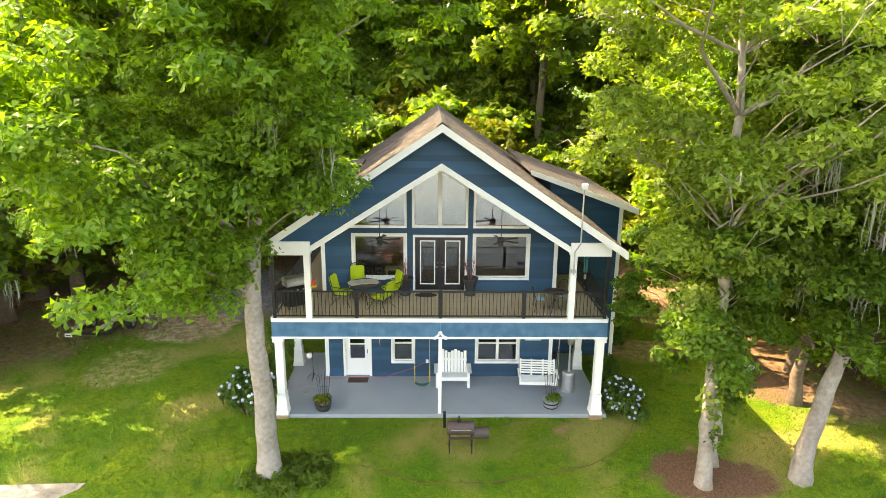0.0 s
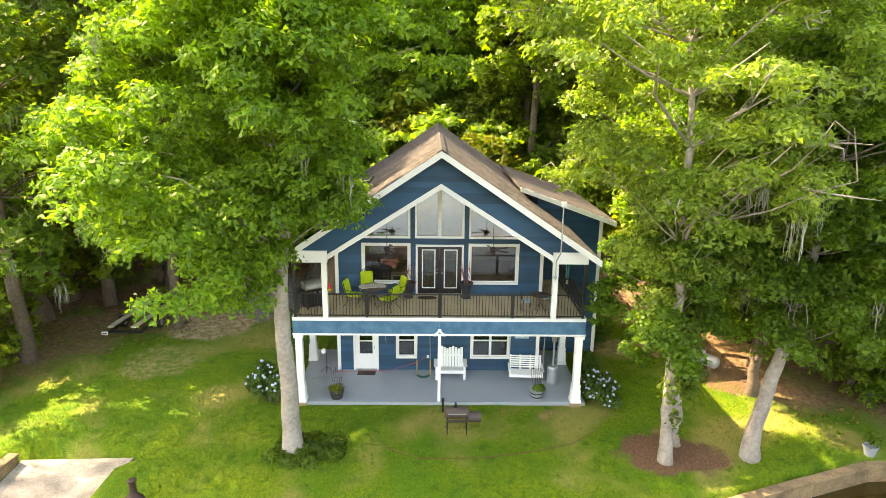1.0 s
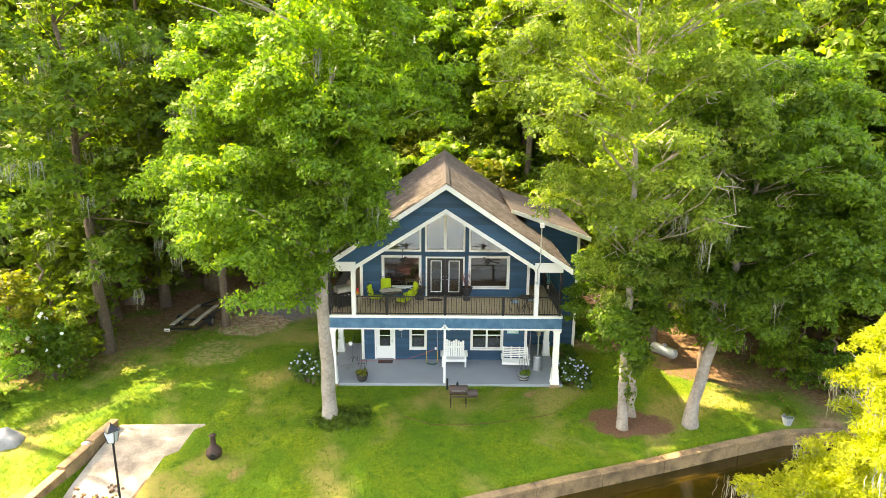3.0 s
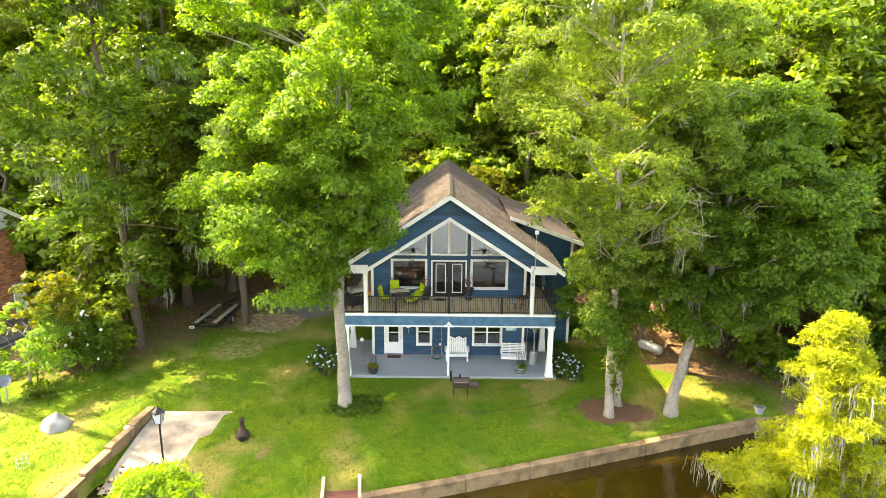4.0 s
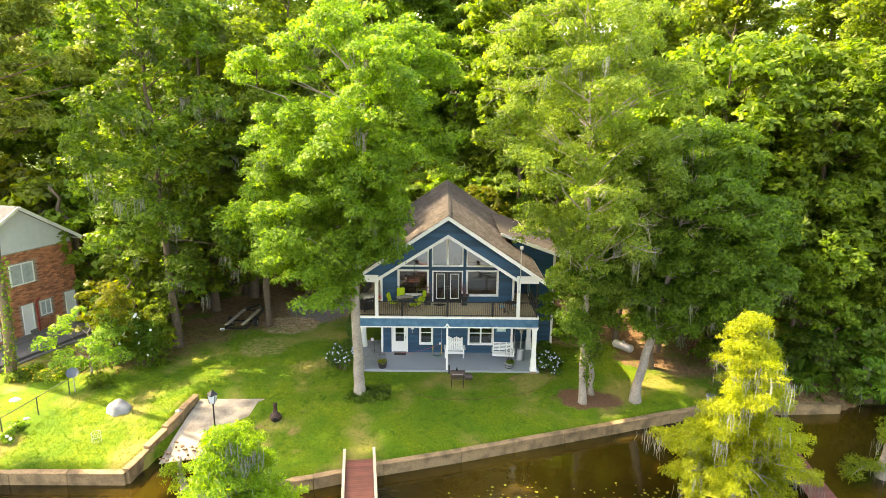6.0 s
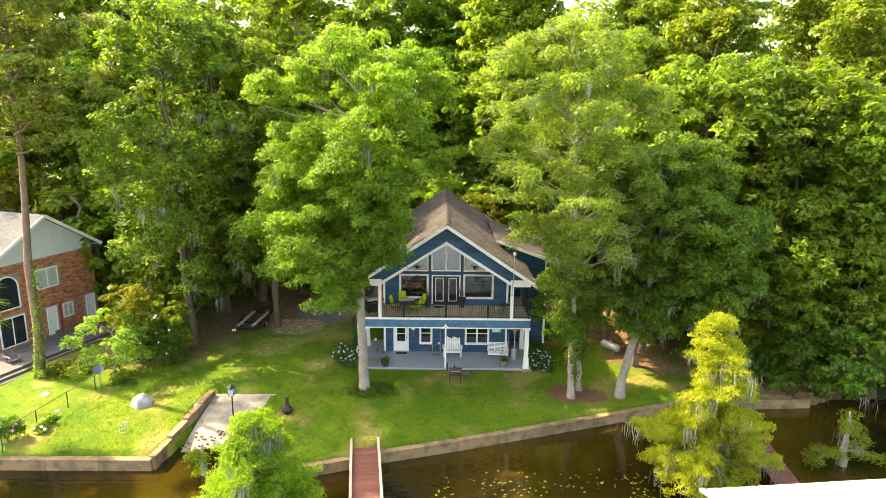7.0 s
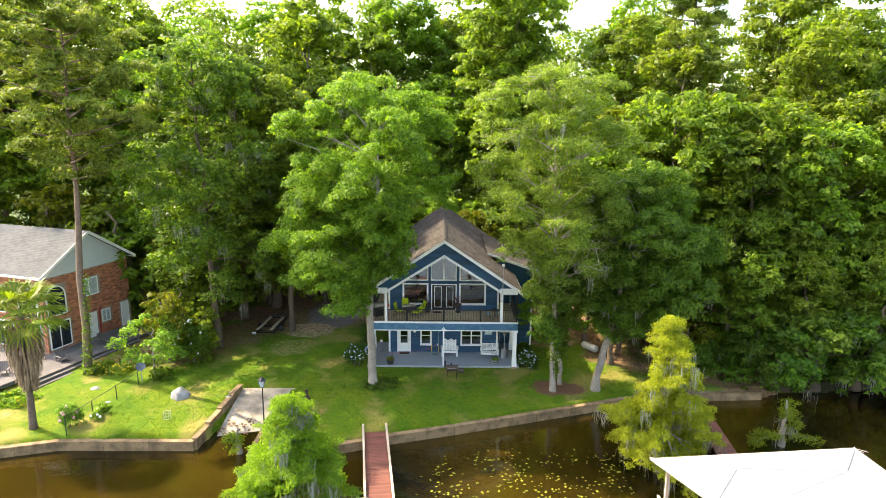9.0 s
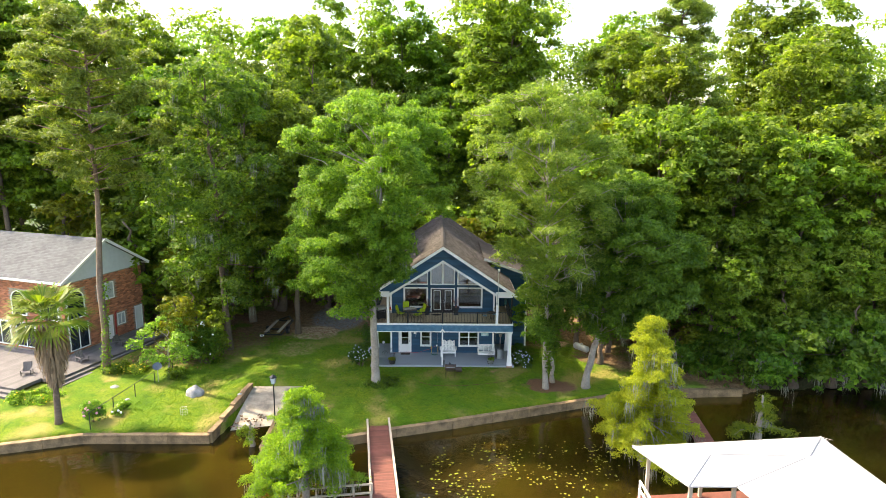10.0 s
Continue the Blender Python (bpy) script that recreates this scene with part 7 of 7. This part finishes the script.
ceiling_fan((-2.05, 1.35, 5.72), 1.36, 8)
ceiling_fan((2.05, 1.35, 5.72), 1.36, 30)
feeder = thing("hummingbird_feeder", "red and yellow hummingbird feeder hanging by a post", "bird feeder", (-4.05, -0.12, 4.55))
part("bottle", lathe(B(), [(0.03, 0.05), (0.06, 0.1), (0.05, 0.22), (0.02, 0.26)], n=12), REDH, feeder)
part("tray", lathe(B(), [(0.0, 0.0), (0.09, 0.0), (0.1, 0.03), (0.06, 0.05)], n=14), YELLOW, feeder)
part("hanger", tube(B(), [(0, 0, 0.26), (0, 0, 0.5), (-0.1, 0.08, 0.52)], 0.006, 4), BLACK, feeder)
chime = thing("wind_chime", "teal wind chime hanging from the header", "wind chime", (5.05, 1.6, 4.55))
for k in range(5):
    a = k * math.tau / 5
    part("tube", tube(B(), [(0.06 * math.cos(a), 0.06 * math.sin(a), 0.0), (0.06 * math.cos(a), 0.06 * math.sin(a), 0.65 - 0.05 * k)], 0.013, 6), TEAL, chime)
part("cap", lathe(B(), [(0.09, 0.66), (0.09, 0.69), (0.0, 0.7)], n=12), TEAL, chime)
part("sail", box(B(), -0.04, 0.04, -0.01, 0.01, -0.25, -0.08), WOODPALE, chime)
part("cord", tube(B(), [(0, 0, -0.1), (0, 0, 1.05)], 0.004, 4), BLACK, chime)
pole = thing("weather_pole", "thin grey pole with a white sensor box", "pole", (4.22, -0.18, 5.0))
part("pole", tube(B(), [(0, 0, 0), (0, 0, 0.75), (-0.02, -0.75, 1.2), (-0.02, -0.78, 2.9)], 0.022, 8), STEEL, pole)
part("sensor_box", soften(box(B(), -0.1, 0.08, -0.86, -0.70, 2.86, 3.04), 0.02), WHITE, pole)
part("bracket", box(B(), -0.06, 0.06, 0.0, 0.1, 0.05, 0.15), STEEL, pole)

# lamps and furniture in the room behind the tall windows
for x, y, z in ((-1.9, 5.2, 6.6), (1.75, 5.6, 6.55), (2.5, 6.2, 6.9)):
    t = thing("pendant_lamp", "small warm glass pendant lamp", "lamp", (x, y, z))
    part("bulb", lathe(B(), [(0.0, -0.1), (0.08, -0.06), (0.1, 0.0), (0.05, 0.08), (0.0, 0.1)], n=12), BULB, t, smooth=True)
    part("cord", tube(B(), [(0, 0, 0.08), (0, 0, 1.2)], 0.008, 4), BLACK, t)
sofa = thing("sofa", "dark brown sofa inside the front room", "sofa", (-2.2, 4.6, DECK_Z - 0.02))
SOFA = shader("dark brown upholstery", (0.06, 0.03, 0.02), 0.7)
part("seat", cushion(B(), -0.9, 0.9, -0.4, 0.4, 0.05, 0.45), SOFA, sofa)
part("backrest", cushion(B(), -0.9, 0.9, 0.3, 0.52, 0.3, 0.9), SOFA, sofa)
for s in (-1, 1):
    part("arm", cushion(B(), min(s * 0.9, s * 1.1), max(s * 0.9, s * 1.1), -0.4, 0.5, 0.05, 0.62), SOFA, sofa)
shelf = thing("side_table", "pale timber table inside the front room", "table", (-1.6, 3.6, DECK_Z - 0.02))
part("tabletop", box(B(), -0.45, 0.45, -0.25, 0.25, 0.66, 0.7), WOODPALE, shelf)
for sx in (-1, 1):
    for sy in (-1, 1):
        part("leg", box(B(), sx * 0.4 - 0.03, sx * 0.4 + 0.03, sy * 0.2 - 0.03, sy * 0.2 + 0.03, 0, 0.66), WOODPALE, shelf)

# ---- things on the lower porch ----
glider = thing("garden_loveseat", "tall-backed white slatted garden loveseat", "chair", (0.5, 2.25, 0.0), 0)
for k in range(9):
    x = -0.48 + k * 0.12
    top = 1.18 - 0.06 * abs(((k + 1) % 4) - 2)
    bm = B()
    bar(bm, (x, 0.22, 0.32), (x, 0.44, top), 0.105, 0.022)
    part("back_slat", soften(bm, 0.006), WHITE, glider)
for k in range(6):
    y = -0.34 + k * 0.11
    bm = B()
    bar(bm, (-0.55, y, 0.42 - 0.02 * k), (0.55, y, 0.42 - 0.02 * k), 0.095, 0.022)
    part("seat_slat", bm, WHITE, glider)
bm = B()
bar(bm, (-0.55, -0.4, 0.36), (0.55, -0.4, 0.36), 0.025, 0.12)
part("apron", bm, WHITE, glider)
bm = B()
bar(bm, (-0.54, 0.36, 0.8), (0.54, 0.36, 0.8), 0.025, 0.08)
part("back_rail", bm, WHITE, glider)
for s in (-1, 1):
    bm = B()
    bar(bm, (s * 0.62, -0.45, 0.62), (s * 0.62, 0.35, 0.62), 0.15, 0.025)
    part("arm", soften(bm, 0.006), WHITE, glider)
    for y in (-0.38, 0.28):
        bm = B()
        bar(bm, (s * 0.58, y, 0), (s * 0.58, y, 0.61), 0.09, 0.04)
        part("leg", bm, WHITE, glider)

bench = thing("porch_swing", "white slatted porch swing bench on chains", "swing", (3.6, 1.75, 0.0), -4)
for k in range(6):
    z = 0.56 + k * 0.085
    bm = B()
    bar(bm, (-0.62, 0.24 + k * 0.025, z), (0.62, 0.24 + k * 0.025, z), 0.02, 0.058)
    part("back_slat", bm, WHITE, bench)
for x in (-0.62, -0.21, 0.21, 0.62):
    bm = B()
    bar(bm, (x, 0.225, 0.42), (x, 0.385, 1.04), 0.06, 0.02)
    part("back_upright", bm, WHITE, bench)
for k in range(6):
    bm = B()
    bar(bm, (-0.66, -0.3 + k * 0.1, 0.45), (0.66, -0.3 + k * 0.1, 0.45), 0.085, 0.02)
    part("seat_slat", bm, WHITE, bench)
bm = B()
bar(bm, (-0.68, -0.36, 0.42), (0.68, -0.36, 0.42), 0.03, 0.12)
part("apron", bm, WHITE, bench)
for s in (-1, 1):
    bm = B()
    bar(bm, (s * 0.68, -0.38, 0.66), (s * 0.68, 0.3, 0.68), 0.1, 0.025)
    part("arm", bm, WHITE, bench)
    bm = B()
    bar(bm, (s * 0.66, -0.32, 0.42), (s * 0.66, -0.32, 0.66), 0.05, 0.05)
    part("arm_post", bm, WHITE, bench)
    part("chain", tube(B(), [(s * 0.68, -0.3, 0.68), (s * 0.72, 0.0, 2.0), (s * 0.74, 0.0, 2.9)], 0.008, 4), STEEL, bench)
    part("chain", tube(B(), [(s * 0.68, 0.3, 0.68), (s * 0.72, 0.0, 2.0)], 0.008, 4), STEEL, bench)

swing = thing("child_swing", "green swing seat on yellow coated chains", "swing", (-0.62, 1.6, 0.0))
bm = B()
V0 = [(0.28 * math.sin(t), 0.0, 0.42 - 0.16 * math.cos(t)) for t in [(-1 + k / 4) * 1.25 for k in range(9)]]
for a, b in zip(V0, V0[1:]):
    bar(bm, a, b, 0.16, 0.02)
part("seat", bm, GREENP, swing, "green sling seat")
for s in (-1, 1):
    part("grip", tube(B(), [(s * 0.27, 0, 0.36), (s * 0.27, 0, 1.0)], 0.018, 6), YELLOW, swing, "yellow chain sleeve")
    part("chain", tube(B(), [(s * 0.27, 0, 1.0), (s * 0.24, 0, 2.9)], 0.010, 5), STEEL, swing)


def tub(at, label, rim, leafm, flower, seed, turn=0):
    """A half-barrel tub with plants and a bent-rod trellis."""
    t = thing("planter_tub", label, "planter", at, turn)
    part("tub", lathe(B(), [(0.2, 0.0), (0.21, 0.02), (0.27, 0.32), (0.285, 0.33), (0.285, 0.36), (0.25, 0.36), (0.24, 0.3), (0.0, 0.3)], n=22), rim, t)
    for z, r in ((0.08, 0.227), (0.24, 0.263)):
        part("band", lathe(B(), [(r, z - 0.02), (r + 0.012, z - 0.02), (r + 0.016, z + 0.02), (r + 0.004, z + 0.02)], n=22), BLACK, t)
    for k in range(6):
        x = -0.15 + k * 0.06
        part("trellis_rod", tube(B(), [(x * 0.6, 0.1, 0.25), (x * 1.3, 0.14, 0.8), (x * 1.6, 0.14, 1.25 + 0.08 * (k % 2))], 0.008, 4), BLACK, t)
    part("trellis_tie", tube(B(), [(-0.2, 0.14, 0.8), (0.2, 0.14, 0.8)], 0.007, 4), BLACK, t)
    rng = np.random.default_rng(seed)
    P, N = clump_leaves([(rng.normal() * 0.1, rng.normal() * 0.1 - 0.04, 0.42, 0.2, 0.14) for _ in range(4)], 1500, rng)
    leaf_object("foliage", P, N, 0.1, leafm, t, seed)
    return t


BARREL = shader("dark barrel staves", (0.06, 0.055, 0.055), 0.7, vary=0.2, bump=0.3)
tub((-3.98, 0.28, 0.0), "dark barrel tub with yellowish plants and a trellis", BARREL, LEAF_OLIVE, None, 211)
tub((3.85, 0.38, 0.0), "grey metal tub with green plants and a trellis", STEEL, LEAF_OAK, None, 212)
o = part("door_mat", soften(box(B(), -0.38, 0.38, -0.22, 0.22, 0.001, 0.016), 0.006), MAT)
o.matrix_basis = pose(-3.05, 2.5, 0)
tagged(o, "dark rectangular mat before the white door", "mat")

heater = thing("patio_heater", "steel patio heater with round reflector", "patio heater", (4.72, 1.7, 0.0))
part("base", lathe(B(), [(0.26, 0), (0.27, 0.03), (0.23, 0.06), (0.23, 0.68), (0.2, 0.74), (0.05, 0.76)], n=24), STEEL, heater)
part("pole", tube(B(), [(0, 0, 0.75), (0, 0, 1.85)], 0.035, 10), STEEL, heater)
part("burner", lathe(B(), [(0.08, 1.8), (0.11, 1.9), (0.11, 2.12), (0.07, 2.16)], n=16), MESH, heater)
part("reflector", lathe(B(), [(0.42, 2.16), (0.43, 2.18), (0.25, 2.26), (0.0, 2.29), (0.0, 2.27), (0.25, 2.24)], n=28), STEEL, heater)
sign = thing("wall_sign", "small pale blue painted wall sign", "sign", (3.55, WALL_Y - 0.05, 1.5))
part("board", soften(box(B(), -0.3, 0.3, -0.012, 0.012, -0.02, 0.24), 0.004), shader("pale blue sign paint", (0.38, 0.62, 0.66), 0.6, vary=0.2, scale=8), sign)
for k in range(3):
    part("text_bar", box(B(), -0.2, 0.2 - 0.05 * k, -0.016, -0.0125, 0.16 - 0.06 * k, 0.185 - 0.06 * k), WHITE, sign)
stand = thing("plant_stand", "thin dark iron plant stand with a kettle", "plant stand", (-4.75, 2.6, 0.0))
part("stem", tube(B(), [(0, 0, 0), (0, 0, 1.1), (0.1, 0, 1.4), (0.25, 0, 1.45)], 0.014, 6), BLACK, stand)
for k in range(4):
    a = k * math.pi / 2
    part("foot", tube(B(), [(0, 0, 0.25), (0.16 * math.cos(a), 0.16 * math.sin(a), 0.12), (0.24 * math.cos(a), 0.24 * math.sin(a), 0)], 0.01, 5), BLACK, stand)
part("arm", tube(B(), [(0, 0, 1.0), (-0.25, 0, 1.1), (-0.3, 0, 1.3)], 0.01, 5), BLACK, stand)
part("kettle", lathe(B(), [(0.06, 0.0), (0.1, 0.05), (0.1, 0.14), (0.05, 0.19), (0.0, 0.2)], (-0.1, -0.1, 0.9), 14), WHITE, stand, "small white kettle")
hose = thing("garden_hose", "coiled grey garden hose on the porch floor", "hose", (-4.85, 1.75, 0.012))
part("coil", tube(B(), [((0.42 - 0.004 * k) * math.cos(k * 0.35), (0.36 - 0.004 * k) * math.sin(k * 0.35), 0.006 + 0.0012 * k) for k in range(54)], 0.012, 6), shader("grey hose", (0.33, 0.34, 0.33), 0.6, bump=0), hose)
cord = thing("extension_cord", "thin red extension cord along the porch wall", "cord")
part("cable", tube(B(), [(-4.4, 2.6, 0.012), (-3.2, 2.62, 0.03), (-2.0, 2.7, 0.05), (-1.0, 2.78, 0.35), (-0.45, WALL_Y - 0.05, 0.62)], 0.008, 5), REDH, cord)
part("outlet_box", box(B(), -0.5, -0.4, WALL_Y - 0.06, WALL_Y - 0.02, 0.55, 0.69), WHITE, cord)
hoseline = thing("lawn_hose", "thin dark red hose lying across the lawn", "hose")
part("hose", tube(B(), [(x, y, land_z(x, y) + 0.02) for x, y in ((6.6, -0.2), (6.2, -1.0), (5.6, -1.8), (4.6, -2.6), (3.2, -3.1), (1.4, -3.5), (-0.6, -3.6), (-1.8, -3.0))], 0.012, 5), shader("dull red hose", (0.20, 0.06, 0.04), 0.6, bump=0), hoseline)
fanw = thing("wall_lamp", "white round porch lamp under the deck", "lamp", (-2.25, WALL_Y - 0.12, 1.62))
part("body", lathe(B(), [(0.0, 0.0), (0.09, 0.02), (0.12, 0.1), (0.1, 0.2), (0.0, 0.22)], n=16), WHITE, fanw, smooth=True)
part("pull_cord", tube(B(), [(0.0, 0, 0.02), (0.02, 0, -0.35)], 0.004, 4), WHITE, fanw)
lant = thing("hanging_lantern", "small copper hanging lantern at the corner board", "lantern", (4.32, 2.7, 1.75))
part("body", lathe(B(), [(0.0, 0.0), (0.09, 0.03), (0.11, 0.12), (0.07, 0.22), (0.0, 0.25)], n=14), RUST, lant, smooth=True)
part("hook", tube(B(), [(0, 0, 0.25), (0, 0, 0.4), (0, 0.12, 0.42)], 0.006, 4), BLACK, lant)

# ---- grass tufts and fallen leaves, too many to count ----
rng = np.random.default_rng(301)
k = 26000
gxs, gys = rng.uniform(-21, 15, k), rng.uniform(-11, 8, k)
V, F = [], []
for x, y in zip(gxs, gys):
    d = y - shore_y(x)
    if d < 0.3 or (-14.2 < x < -10.2 and y < -2.9) or (-5.75 < x < 5.75 and y > -0.1) or (5.4 < x < 7.6 and y > 5):
        continue
    if ((x - 8.05) / 2.0) ** 2 + ((y + 3.0) / 1.2) ** 2 < 1 or x + 0.45 * y > 13.3 and y > -0.3:
        continue
    z = land_z(x, y)
    for q in range(3):
        a, h, w = rng.uniform(0, math.tau), rng.uniform(0.04, 0.09), rng.uniform(0.012, 0.022)
        ox, oy = rng.normal() * 0.05, rng.normal() * 0.05
        i = len(V)
        V += [(x + ox - w * math.cos(a), y + oy - w * math.sin(a), z - 0.01), (x + ox + w * math.cos(a), y + oy + w * math.sin(a), z - 0.01), (x + ox + rng.normal() * 0.03, y + oy + rng.normal() * 0.03, z + h)]
        F.append((i, i + 1, i + 2))
me = bpy.data.meshes.new("grass")
me.from_pydata(V, [], F)
me.materials.append(leaf_shader("grass blades", (0.07, 0.16, 0.006), (0.16, 0.24, 0.01), (1.3, 1.4, 0.6), 0.35))
tagged(new("grass", me), "short green grass tufts on the lawn", "grass", "", "stuff")
FALLEN = shader("fallen brown leaves", (0.28, 0.14, 0.06), 0.9, vary=0.2, island_vary=0.4, bump=0)
P = []
for _ in range(9000):
    x, y = rng.uniform(-27, 30), rng.uniform(-1, 16)
    if (y > 8 + rng.normal() or -x + 0.75 * y > 18.8 + rng.normal() * 0.7 or x + 0.45 * y > 13.6) and not (-5.8 < x < 7.6 and y > 0) and x > -26 and y > shore_y(x) + 0.6:
        P.append((x, y, land_z(x, y) + 0.02))
P = np.array(P)
lit = leaf_object("leaf_litter", P, rng.normal(size=P.shape) * 0.35 + np.array([0, 0, 1.0]), 0.16, FALLEN, None, 302, 0.6)
tagged(lit, "brown fallen leaves under the trees", "leaf litter", "", "stuff")
